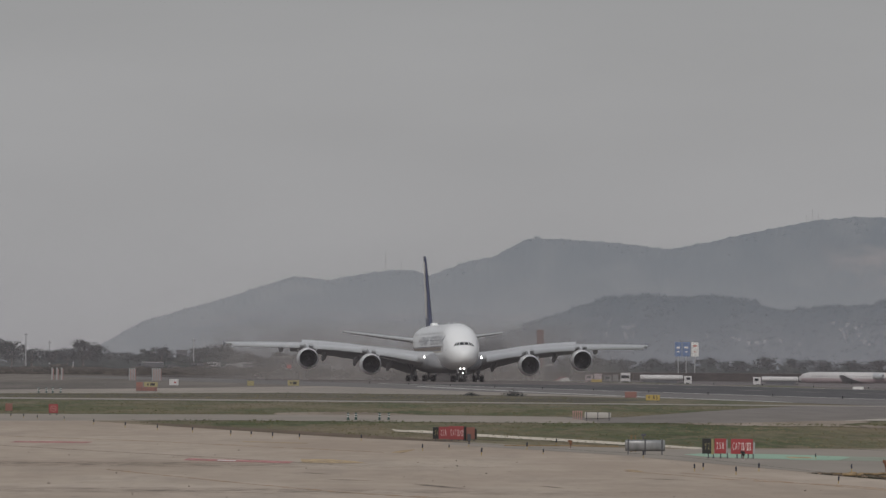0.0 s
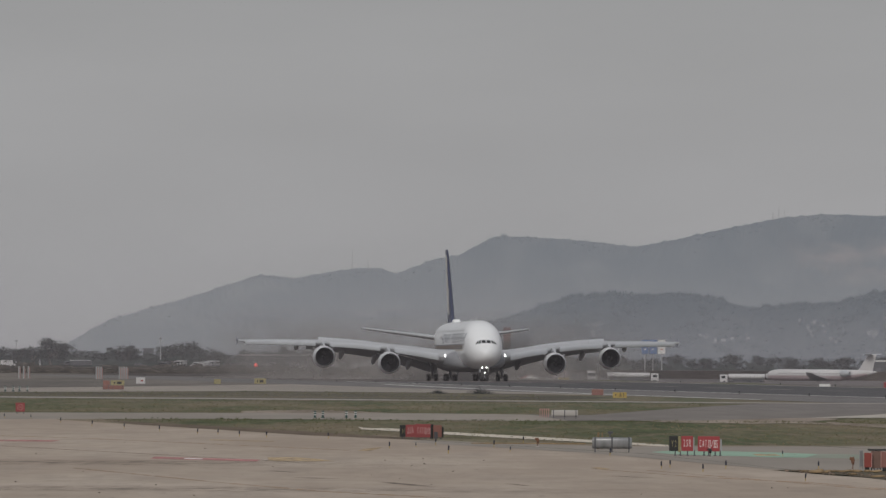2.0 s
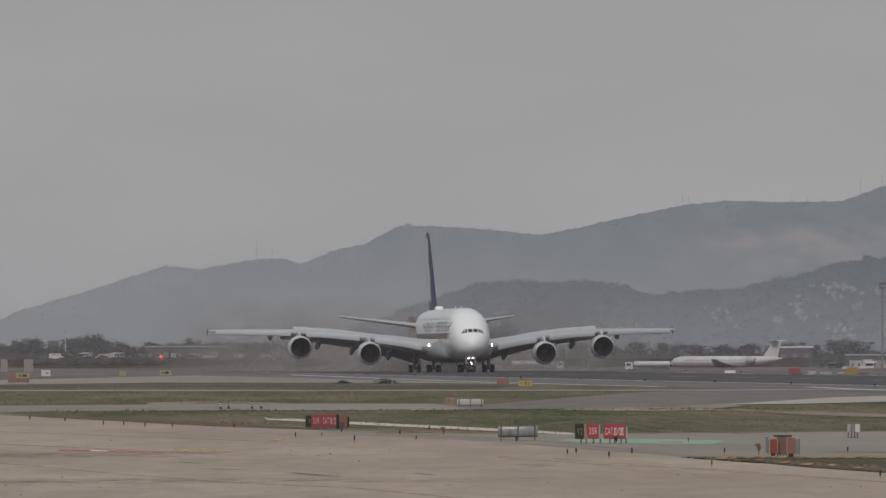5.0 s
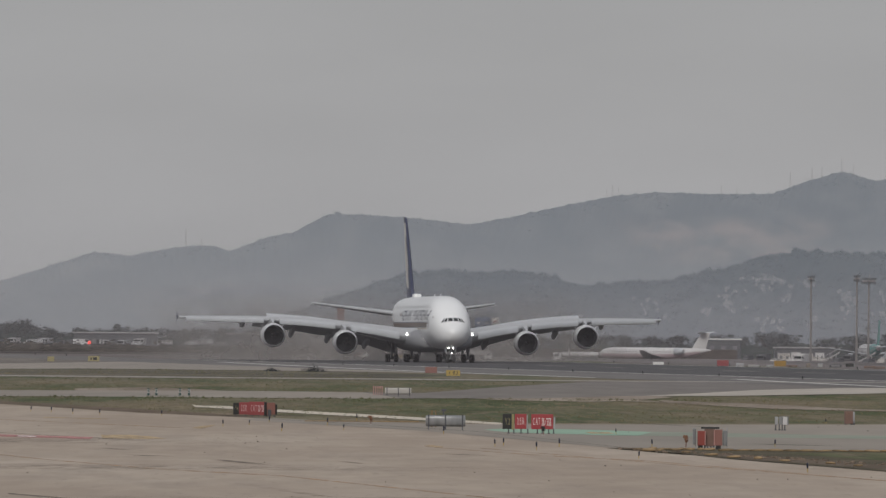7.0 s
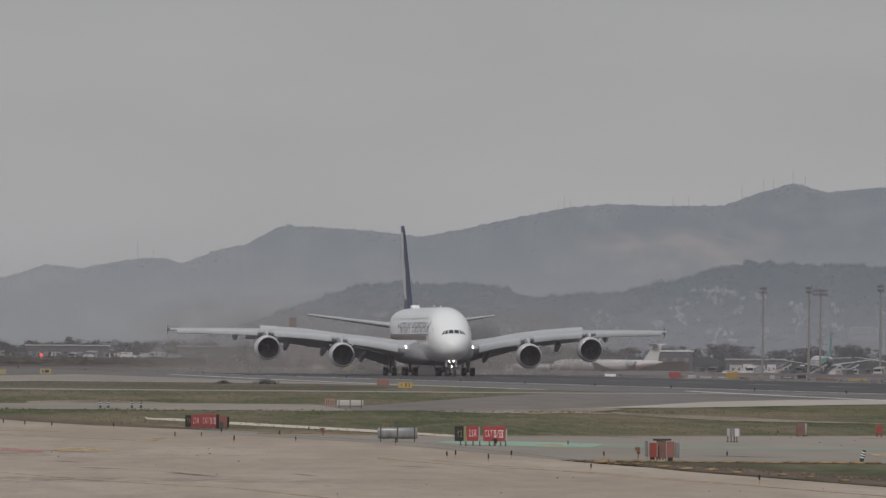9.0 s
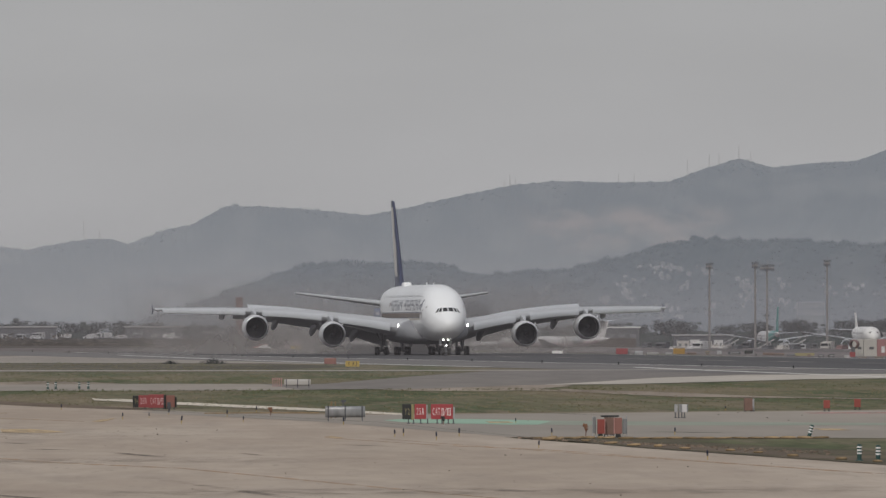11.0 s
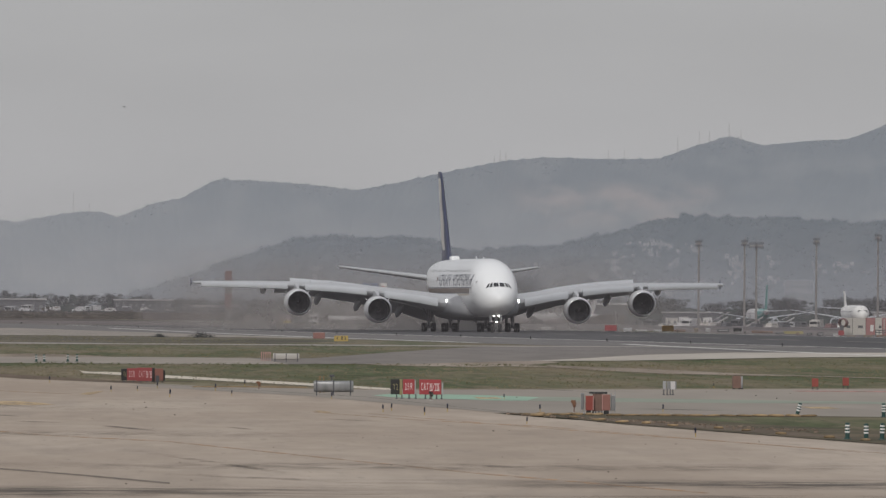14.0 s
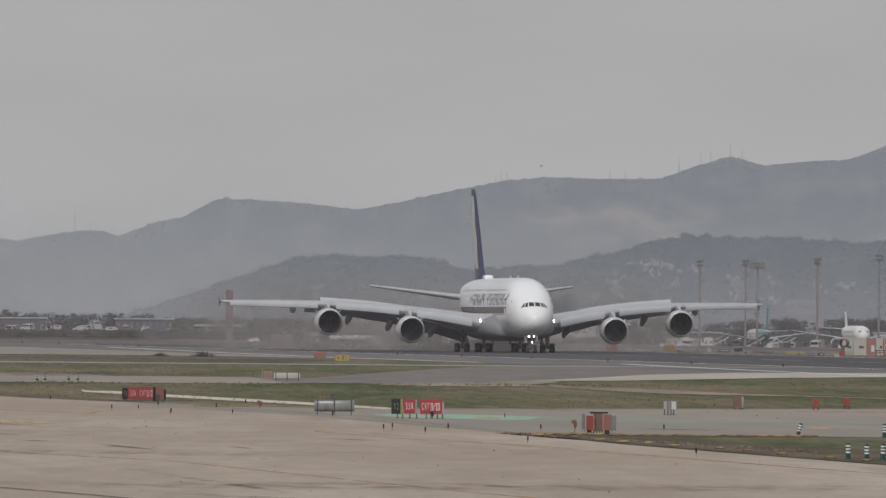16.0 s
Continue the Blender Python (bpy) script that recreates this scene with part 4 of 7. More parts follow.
def rim_mesh(r, w):
    return mesh_of("rim", revolve([(-w * 0.40, 0.02), (-w * 0.44, r * 0.3), (-w * 0.48, r * 0.56), (w * 0.48, r * 0.56), (w * 0.44, r * 0.3), (w * 0.40, 0.02)], 16, Matrix.Rotation(radians(90), 4, "Z")), 40)


def bogie(parent, name, a, y, axles, pitch, track, top, tyre, rim, r=0.69):
    bm = bmesh.new()
    rod(bm, (-a, y, 0.75), (-a, y, 1.75), 0.20)
    rod(bm, (-a, y, 1.6), (-a, y, top), 0.30)
    rod(bm, (-a, y, 2.0), (-a + 1.7, y, top - 0.3), 0.11)
    rod(bm, (-a, y, 2.1), (-a, y + (0.9 if y > 0 else -0.9) * 1.2, top - 0.2), 0.10)
    box(bm, -a, y, 0.72, pitch * (axles - 1) + 0.5, 0.32, 0.34, 0.06)
    for i in range(axles):
        x = -a + (i - (axles - 1) / 2) * pitch
        rod(bm, (x, y - track / 2, r), (x, y + track / 2, r), 0.10)
    leg = part(name, bm, M_GEAR, parent, "steel landing gear leg", smooth=40)
    for i in range(axles):
        for s in (-1, 1):
            x = -a + (i - (axles - 1) / 2) * pitch
            w = part("wheel", tyre, M_TYRE, leg, "black tyre", pose(x, y + s * track / 2, r))
            part("rim", rim, M_GEAR, leg, m=pose(x, y + s * track / 2, r))
    return leg


def airliner():
    plane = thing("airliner", Matrix.Identity(4), "white four-engined double-deck airliner with navy fin rolling out after landing", "aeroplane")
    part("fuselage", loft([oval(*f) for f in FUS]), M_PLANE, plane, "glossy white double-deck fuselage", smooth=50)
    # belly fairing with the blunt wing-root shoulders
    rings = []
    for a, hw, top, bot in ((15.9, 2.6, 3.9, 2.3), (16.5, 3.9, 4.75, 2.1), (17.5, 4.75, 5.3, 1.95), (19.2, 5.25, 5.65, 1.80), (23.0, 5.5, 5.7, 1.72), (30, 5.4, 5.2, 1.68), (38, 5.0, 4.6, 1.75), (43, 4.2, 4.2, 2.0), (47, 2.6, 3.6, 2.3)):
        rings.append(oval(a, top, bot, hw, 32, 2.6))
    part("belly_fairing", loft(rings), M_FAIRING, plane, "wing-root fairing with its shade painted grey", smooth=50)
    for side in (1, -1):
        rings = [aero(le, ch, z, side * b, th, 0.012, tw) for b, le, ch, z, th, tw in WING]
        wing = part("wing", loft(rings), M_WING, plane, "grey swept wing with lowered flaps", smooth=40)
        for b0, b1 in ((6.4, 13.6), (16.0, 24.4), (26.8, 38.6)):
            part("slat", slat(b0, b1, side), M_FLAP, wing, "pale drooped slat", smooth=45)
        for b0, b1, drop, fr in ((4.6, 9.55, 25, 0.165), (9.6, 17.4, 27, 0.19), (17.42, 27.6, 27, 0.20)):
            part("flap", flap(b0, b1, side, drop, fr, 0.22), M_WING, wing, "lowered trailing-edge flap", smooth=45)
        part("aileron", flap(28.0, 36.0, side, -5, 0.16, -0.12), M_WING, wing, smooth=45)
        # raised spoilers on the upper surface
        for i in range(5):
            b0 = 11.2 + i * 2.9
            rings = []
            for b in (b0, b0 + 2.84):
                le, ch, z, tw = wing_at(b, 1), wing_at(b, 2), wing_at(b, 3), wing_at(b, 5)
                x0, zz = le + ch * 0.70, z - math.tan(radians(tw)) * ch * 0.7 + ch * 0.028
                rings.append([(-x0, side * b, zz), (-x0, side * b, zz + 0.06), (-x0 - 1.35, side * b, zz + 0.86), (-x0 - 1.35, side * b, zz + 0.80)])
            part("spoiler", loft(rings), M_FLAP, wing, "raised pale spoiler panel")
        for b, x0, ln, z0, dz in ((9.8, 34.6, 8.4, 3.55, -1.15), (15.9, 36.4, 7.2, 4.35, -1.05), (21.6, 39.0, 6.0, 5.15, -0.95), (29.5, 42.6, 3.0, 6.25, -0.25)):
            rings = []
            for k, w, h, d in ((0, 0.05, 0.05, -0.15), (0.2, 0.34, 0.42, 0.0), (0.5, 0.46, 0.66, 0.25), (0.8, 0.38, 0.55, 0.75), (1.0, 0.06, 0.12, 1.15)):
                rings.append([(-(x0 + ln * k), side * b + w * math.cos(t), z0 + dz * d + h * math.sin(t)) for t in np.linspace(0, 2 * math.pi, 12, endpoint=False)])
            part("flap_fairing", loft(rings), M_FLAP, wing, "grey canoe-shaped flap fairing", smooth=50)
        # wingtip fence
        rings = [[(-x0, side * (39.66 - w), z), (-x1, side * (39.66 - w), z), (-x1, side * (39.66 + w), z), (-x0, side * (39.66 + w), z)]
                 for x0, x1, z, w in ((49.2, 49.5, 7.9, 0.02), (48.3, 49.8, 7.2, 0.05), (49.2, 49.5, 6.4, 0.02))]
        part("wingtip_fence", loft(rings), M_NAVY, wing, "dark wingtip fence")
        engine(plane, 23.3, side * 14.75, 3.22, side)
        engine(plane, 31.8, side * 25.55, 4.27, side)
        # tailplane
        rings = [aero(59.5 + 0.72 * (b - 1.6), 9.2 - 0.45 * (b - 1.6), 7.85 + 0.135 * (b - 1.6), side * b, 0.10) for b in (1.6, 5, 9, 13, 15.1)]
        part("tailplane", loft(rings), M_WING, plane, "grey tailplane with dihedral", smooth=40)
        # wing-root landing light
        bm = bmesh.new()
        bmesh.ops.create_uvsphere(bm, u_segments=14, v_segments=10, radius=0.12, matrix=pose(-19.95, side * 5.3, 4.6) @ Matrix.Diagonal((0.5, 0.8, 1.9, 1)))
        part("landing_light", bm, M_LAMP, plane, "bright landing light in the wing root", smooth=60)
    # fin
    rings = []
    for z, le, te in ((10.2, 54.8, 65.2), (11.4, 57.0, 65.6), (14, 59.0, 66.6), (18, 62.2, 68.2), (22, 65.4, 69.8), (23.6, 66.6, 70.5), (24.0, 67.4, 70.7)):
        ch = te - le
        rings.append([(-(le + c * ch), s * t * ch * 0.050, z) for s, seq in ((1, AERO), (-1, AERO[::-1])) for c, t in seq])
    fin = part("fin", loft(rings), M_NAVY, plane, "tall navy tail fin", smooth=40)
    for side in (1, -1):
        bm = bmesh.new()
        prev = None
        for k in range(12):
            z = 12.2 + k * 0.98
            le, te = 57.0 + (z - 11.4) * 0.79, 65.6 + (z - 11.4) * 0.397
            row = []
            for c in np.linspace(0.15 - 0.006 * k + 0.03 * math.sin(k * 1.1), 0.50 if k == 0 else 0.86, 12):
                t = float(np.interp(c, [q for q, _ in AERO], [q for _, q in AERO]))
                row.append(bm.verts.new((-(le + c * (te - le)), side * (t * (te - le) * 0.050 + 0.035), z)))
            if prev:
                for p, q, v, w in zip(prev, prev[1:], row[1:], row):
                    bm.faces.new((p, q, v, w) if side > 0 else (w, v, q, p))
            prev = row
        part("fin_emblem", bm, M_EMBLEM, fin, "plain pale gold emblem on the fin")
    # cockpit windscreen: six panes
    for side in (1, -1):
        for corners in (((0.06, 6.66), (0.80, 6.63), (0.72, 7.19), (0.06, 7.21)), ((0.98, 6.60), (1.42, 6.54), (1.08, 7.16), (0.84, 7.18)), ((1.56, 6.50), (1.90, 6.40), (1.42, 7.04), (1.22, 7.12))):
            bm = bmesh.new()
            vs = []
            for yy, z in corners:
                # lift on to the hull: find the station at which the hull passes through (yy, z)
                lo, hi = 0.3, 9.0
                for _ in range(30):
                    mid = (lo + hi) / 2
                    if hull_y(mid, z) > yy and fus_at(mid)[0] > z:
                        hi = mid
                    else:
                        lo = mid
                vs.append(bm.verts.new((-hi + 0.04, side * (yy + 0.02), z + 0.02)))
            f = bm.faces.new(vs)
            bm.normal_update()
            if f.normal.x < 0:
                bmesh.ops.reverse_faces(bm, faces=[f])
            g = bmesh.ops.extrude_face_region(bm, geom=[f])
            bmesh.ops.translate(bm, vec=(0.02, 0, 0), verts=[v for v in g["geom"] if isinstance(v, bmesh.types.BMVert)])
            part("windscreen_pane", bm, M_PANE, plane, "dark cockpit pane")
    # livery on both flanks: window band, gold and navy cheat lines, plain bars for the name
    for side in (1, -1):
        part("cheat_line", hull_patch(7.2, 58, 5.78, 6.42, side, 0.015, 24), M_STRIPE, plane, "brown and navy band below the windows", smooth=60)
        part("cheat_line", hull_patch(7.2, 56, 5.36, 5.66, side, 0.016, 24, 1), M_GOLD, plane, "thin gold line", smooth=60)
        part("cheat_line", hull_patch(7.2, 56, 6.46, 6.58, side, 0.016, 24, 1), M_NAVY, plane, "thin navy line", smooth=60)
        part("cheat_line", hull_patch(7.2, 56, 5.67, 5.77, side, 0.016, 24, 1), M_NAVY, plane, "thin navy line", smooth=60)
        a = 7.7
        for i in range(17):
            slim = i in (1, 11, 13)
            if i != 9:
                bars = [(0.0, 0.34, 6.82, 8.46)]
                if not slim:
                    low = i % 3 == 0
                    bars += [(0.34, 1.36, 8.22, 8.46), (0.34, 1.36, 6.82, 7.06)] if i % 2 else [(0.34, 1.30, 7.54, 7.76)]
                    bars += [(1.14, 1.48, 6.82 if low else 7.56, 8.46 if not low else 7.70)]
                for p0, p1, z0, z1 in bars:
                    part("name_bar", hull_patch(a + p0, a + p1, z0, z1, side, 0.02, 1, 3, 0.40 * (z1 - z0) / 1.3), M_NAVY, plane, "plain navy bar on the fuselage")
            a += 1.05 if slim else 2.32
        part("name_bar", hull_patch(a + 0.5, a + 1.5, 7.5, 8.1, side, 0.02, 1, 2), M_REDBAND, plane, "small dull red patch on the fuselage")
        for z, a0, a1 in ((9.0, 11, 56), (6.02, 9.5, 57)):
            for i in range(int((a1 - a0) / 1.05)):
                a = a0 + i * 1.05
                top = hull_patch(a, a + 0.20, z - 0.14, z + 0.14, side, 0.03, 1, 1)
                part("cabin_window", top, M_WINDOW, plane)
        for a, z0, z1 in ((7.6, 4.3, 6.3), (9.0, 7.0, 8.9), (19, 4.6, 6.6), (28, 7.0, 9.0), (43, 7.0, 9.0), (55, 5.0, 7.0)):
            bm = hull_patch(a, a + 1.1, z0, z1, side, 0.012, 1, 4)
            part("cabin_door", bm, M_PLANE, plane, "white cabin door")
    # probes, hatches and service panels about the nose
    for side in (1, -1):
        for a, z, w, h in ((2.2, 4.6, 0.10, 0.06), (2.9, 5.1, 0.12, 0.06), (3.4, 4.3, 0.12, 0.08), (5.2, 7.2, 0.16, 0.22), (6.6, 6.7, 0.14, 0.20), (4.6, 5.6, 0.18, 0.10), (6.2, 4.1, 0.30, 0.16), (5.9, 5.2, 0.10, 0.30)):
            part("probe", hull_patch(a, a + w * 2.2, z, z + h, side, 0.03, 1, 1), M_GEAR, plane, "small grey probe or service panel")
        for a, z0, z1 in ((7.3, 4.2, 6.2), (9.3, 7.1, 8.9)):
            for a0, a1, y0, y1 in ((a, a + 0.06, z0, z1), (a + 1.1, a + 1.16, z0, z1), (a, a + 1.16, z1, z1 + 0.05), (a, a + 1.16, z0 - 0.05, z0)):
                part("door_seal", hull_patch(a0, a1, y0, y1, side, 0.022, 1, 3), M_SEAM, plane)
    bm = bmesh.new()
    box(bm, -51.5, 0, 10.9, 2.4, 1.3, 0.7, 0.25)
    part("antenna_dome", bm, M_PLANE, plane, "white antenna dome on the spine", smooth=50)
    bm = bmesh.new()
    box(bm, -27, 0, 10.75, 0.5, 0.06, 0.7, 0.02)
    box(bm, -19, 0, 10.75, 0.5, 0.06, 0.6, 0.02)
    part("blade_antenna", bm, M_PLANE, plane)
    # undercarriage
    ty, ri = wheel_mesh(0.69, 0.52), rim_mesh(0.69, 0.5)
    for y in (-6.2, 6.2):
        bogie(plane, "wing_gear", 33.0, y, 2, 1.7, 1.35, 4.2, ty, ri)
    for y in (-2.65, 2.65):
        bogie(plane, "body_gear", 36.0, y, 3, 1.7, 1.55, 2.4, ty, ri)
    tn, rn = wheel_mesh(0.62, 0.45), rim_mesh(0.62, 0.43)
    bm = bmesh.new()
    rod(bm, (-5.1, 0, 0.6), (-5.1, 0, 2.9), 0.17)
    rod(bm, (-5.1, 0, 1.7), (-6.6, 0, 2.7), 0.09)
    rod(bm, (-5.1, -0.55, 0.62), (-5.1, 0.55, 0.62), 0.10)
    leg = part("nose_gear", bm, M_GEAR, plane, "steel nose gear leg", smooth=40)
    for s in (-1, 1):
        part("wheel", tn, M_TYRE, leg, "black tyre", pose(-5.1, s * 0.52, 0.62))
        part("rim", rn, M_GEAR, leg, m=pose(-5.1, s * 0.52, 0.62))
        for z, y in ((2.38, 0.36), (1.55, 0.10)):
            if z > 2 or s > 0:
                bm = bmesh.new()
                bmesh.ops.create_uvsphere(bm, u_segments=12, v_segments=8, radius=0.10, matrix=pose(-4.9, s * y, z) @ Matrix.Diagonal((0.6, 1, 1, 1)))
                part("taxi_light", bm, M_LAMP, leg, "bright taxi light", smooth=60)
        bm = bmesh.new()
        box(bm, -5.6, s * 0.75, 2.0, 2.4, 0.06, 0.9, 0.02)
        part("gear_door", bm, M_PLANE, plane, "white nose gear door")
        for a, y in ((33.6, 5.4), (36.5, 1.3)):
            bm = bmesh.new()
            box(bm, -a, s * y, 1.75, 2.6, 0.08, 0.9, 0.03)
            part("gear_door", bm, M_BELLY, plane, "grey main gear door")
    return plane


airliner_ob = airliner()
# distance of the nose along the runway, each half second
ALONG = [2048.3, 2025.7, 2003.8, 1982.5, 1961.8, 1941.7, 1922.1, 1903.1, 1884.6, 1866.6, 1849.1, 1832.2, 1815.7, 1799.7, 1784.2, 1769.2, 1754.6, 1740.5, 1726.8, 1713.5, 1700.7, 1688.3, 1676.4, 1664.8, 1653.7, 1643.0, 1632.8, 1622.9, 1613.5, 1604.4, 1595.9, 1587.7, 1579.9]


def motions():
    rows = []
    for i, s in enumerate(ALONG):
        # it drifts half a step across the runway
        x, y = rw(s, 236.93 + 0.42 * max(0.0, min(1.0, (i * 0.5 - 9.0) / 3.0)))
        # a slight crab against the crosswind, turned about the wing
        head = math.atan2(FWD.y, FWD.x)
        crab = head - radians(float(np.interp(i * 0.5, [0, 1.0], [0.05, 0.6])))
        x += 27 * (math.cos(crab) - math.cos(head))
        y += 27 * (math.sin(crab) - math.sin(head))
        # the nose still settles after the touchdown
        up = float(np.interp(i * 0.5, [0, 2, 3.5, 7, 10, 16], [0.55, 0.36, 0.26, 0.10, 0.06, 0.06]))
        rows.append((i * 0.5, pose(x, y, 0.5 * 35 * math.sin(radians(up)), 0, -up, math.degrees(crab))))
    walk(airliner_ob, rows)
    way = [(0, -14.2, 1.05), (3, -11.2, 1.0), (6, -8.1, 0.97), (9, -5.1, 0.95), (12, -2.07, 0.95), (13.5, -0.534, 0.951), (13.9, -0.137, 0.956), (14.2, 0.166, 0.956), (14.5, 0.448, 0.922),
           (14.8, 0.749, 0.846), (15.1, 1.062, 0.751), (15.5, 1.508, 0.761), (15.8, 1.845, 0.772), (16, 2.073, 0.767)]
    walk(bird_ob, [(t, pose(900 * math.tan(radians(a)), 900, EYE + 900 * math.tan(radians(e)), 8, 0, -6)) for t, a, e in way])
    for ob, a, speed, y, head in ((bus_ob, -1.550, -0.098, 3215, 0), (van_ob, -2.475, 0.242, 3205, 180)):
        rows = []
        for i in range(17):
            x = ax(a + speed * i, y)
            rows.append((i, pose(x, y, 0.305, 0, 0, head)))
        walk(ob, rows)
    turn = math.degrees(math.atan2(FWD.y, FWD.x))
    walk(dust_ob, [(i * 0.5, pose(*rw(s + 78, 236.93), 0.06, 0, 0, turn)) for i, s in enumerate(ALONG)])


# ---- things on the near airfield ----
def panel(parent, name, x, z0, z1, w, material, label, y=0.0, depth=0.16):
    bm = bmesh.new()
    box(bm, x, y, (z0 + z1) / 2, w, depth, z1 - z0, 0.015)
    return part(name, bm, material, parent, label)


def words(parent, text, x, z, size, material, y=-0.086, width=1.0, weight=-0.006, spacing=1.5):
    """Flat lettering, drawn in or out to the given width."""
    me = lettering(text, size, weight, spacing)
    xs = [v.co.x for v in me.vertices]
    return part("lettering", me, material, parent, "", pose(x, y, z, 90, 0, 0) @ Matrix.Diagonal((width / (max(xs) - min(xs)), 1, 1, 1)))


def numerals(parent, x, z, h, width, material, y=-0.086):
    """The Roman numerals II/III with their serif bars, as flat strokes."""
    bm = bmesh.new()
    t = width / 13
    for k in (0, 1.9, 7.2, 9.1, 11.0):
        box(bm, x - width / 2 + t * (k + 0.9), y, z, t * 0.55, 0.01, h)
    for x0, x1 in ((0.1, 3.6), (6.6, 12.8)):
        for q in (-1, 1):
            box(bm, x - width / 2 + t * (x0 + x1) / 2, y, z + q * h * 0.46, t * (x1 - x0), 0.009, h * 0.07)
    box(bm, x - width / 2 + t * 5.1, y, z, t * 0.5, 0.01, h * 1.05, m=Matrix.Translation((x - width / 2 + t * 5.1, 0, z)) @ Matrix.Rotation(radians(18), 4, "Y") @ Matrix.Translation((-(x - width / 2 + t * 5.1), 0, -z)))
    return part("lettering", bm, material, parent)


def legs(parent, xs, top, y=0.0, r=0.03):
    for x in xs:
        bm = bmesh.new()
        rod(bm, (x, y, -0.02), (x, y, top), r, n=8)
        box(bm, x, y, 0.015, 0.14, 0.14, 0.03)
        part("leg", bm, M_SHADEWALL, parent)


def hold_sign_wide():
    t = thing("hold_sign", pose(14.3, 566, 0.03, 0, 0, -1.5), "black and red taxiway hold sign on short steel legs", "airfield sign", "hold signs")
    black = panel(t, "black_panel", -1.02, 0.22, 0.98, 0.45, M_BLACK, "black location panel")
    words(black, "Y2", -1.00, 0.58, 0.46, M_DULL, width=0.24)
    bm = bmesh.new()
    box(bm, -0.72, 0.02, 0.60, 0.14, 0.10, 0.78, 0.015, m=pose(0, 0, 0, 0, -1.5, 0))
    part("side_plate", bm, M_DULL, t, "dull yellow side plate")
    red = panel(t, "red_panel", -0.34, 0.23, 0.98, 0.58, M_RED, "red runway panel")
    words(red, "25R", -0.34, 0.60, 0.49, M_LETTER, width=0.37)
    panel(t, "side_plate", -0.01, 0.22, 0.93, 0.06, M_GREY, "grey end plate", 0.03, 0.22)
    red = panel(t, "red_panel", 0.74, 0.22, 0.97, 1.10, M_RED, "red category panel")
    words(red, "CAT", 0.455, 0.59, 0.51, M_LETTER, width=0.36)
    numerals(red, 0.955, 0.59, 0.36, 0.50, M_LETTER)
    panel(t, "side_plate", 1.35, 0.22, 0.82, 0.08, M_GREY, "grey end plate", 0.03, 0.22)
    legs(t, (-0.94, -0.68, -0.32, 0.02, 0.50, 0.74, 1.06, 1.31), 0.27)


def hold_sign_joined():
    t = thing("hold_sign", pose(0.6, 667, 0.03, 0, 0, 3), "joined black and red taxiway hold sign on a sandy kerb", "airfield sign", "hold signs")
    black = panel(t, "black_panel", -0.95, 0.10, 0.80, 0.34, M_BLACK, "black location panel")
    words(black, "Y4", -0.92, 0.45, 0.46, M_DULL, width=0.16)
    red = panel(t, "red_panel", -0.485, 0.10, 0.82, 0.59, M_FADED, "red runway panel")
    words(red, "25R", -0.49, 0.46, 0.50, M_PINKISH, width=0.34)
    red = panel(t, "red_panel", 0.30, 0.08, 0.86, 1.00, M_FADED, "red category panel")
    words(red, "CAT", 0.09, 0.46, 0.52, M_PINKISH, width=0.34)
    numerals(red, 0.545, 0.46, 0.36, 0.44, M_PINKISH)
    legs(t, (-0.95, -0.4, 0.0, 0.4, 0.7), 0.12)
    b = thing("marker_board", pose(1.72, 665, 0.03, 0, 0, 16), "weathered brick-red back of a taxiway sign", "airfield sign")
    panel(b, "housing", -0.05, 0.12, 0.82, 0.52, M_BRICK, "faded brick-red housing", 0, 0.24)
    panel(b, "end_plate", -0.36, 0.06, 0.86, 0.09, M_BLACK, "black end plate", 0, 0.3)
    panel(b, "end_plate", 0.27, 0.12, 0.72, 0.10, M_BLACK, "black end plate", 0, 0.3)
    # dark stub that stands for the legs in front of the housing
    panel(b, "leg_stub", -0.16, 0.02, 0.42, 0.20, M_SHADEWALL, "dark stub of the legs", -0.16, 0.1)
    legs(b, (-0.3, 0.2), 0.2)


def silver_sign(m, length, label, cover):
    """A sign seen from behind: a rounded sheet-metal housing on straps."""
    t = thing("sign_housing", m, label, "airfield sign", "sign housings")
    prof = []
    for q in np.linspace(0, 2 * math.pi, 28, endpoint=False):
        c, s = math.cos(q), math.sin(q)
        prof.append((0.20 * math.copysign(abs(c) ** 0.55, c), 0.47 + 0.29 * math.copysign(abs(s) ** 0.55, s)))
    part("housing", loft([[(x, a * k, 0.47 + (b - 0.47) * k) for a, b in prof] for x, k in ((-length / 2, 0.9), (-length / 2 + 0.04, 1), (length / 2 - 0.04, 1), (length / 2, 0.9))]), cover, t,
         "rounded galvanised sheet housing", smooth=40)
    n = 3
    for i in range(n):
        x = (i / (n - 1) - 0.5) * (length - 0.3)
        bm = bmesh.new()
        box(bm, x, 0, 0.48, 0.07, 0.44, 0.62, 0.02)
        box(bm, x, -0.16, 0.1, 0.05, 0.05, 0.22)
        box(bm, x, 0.16, 0.1, 0.05, 0.05, 0.22)
        part("strap", bm, M_SHADEWALL, t, "dark steel strap and foot")


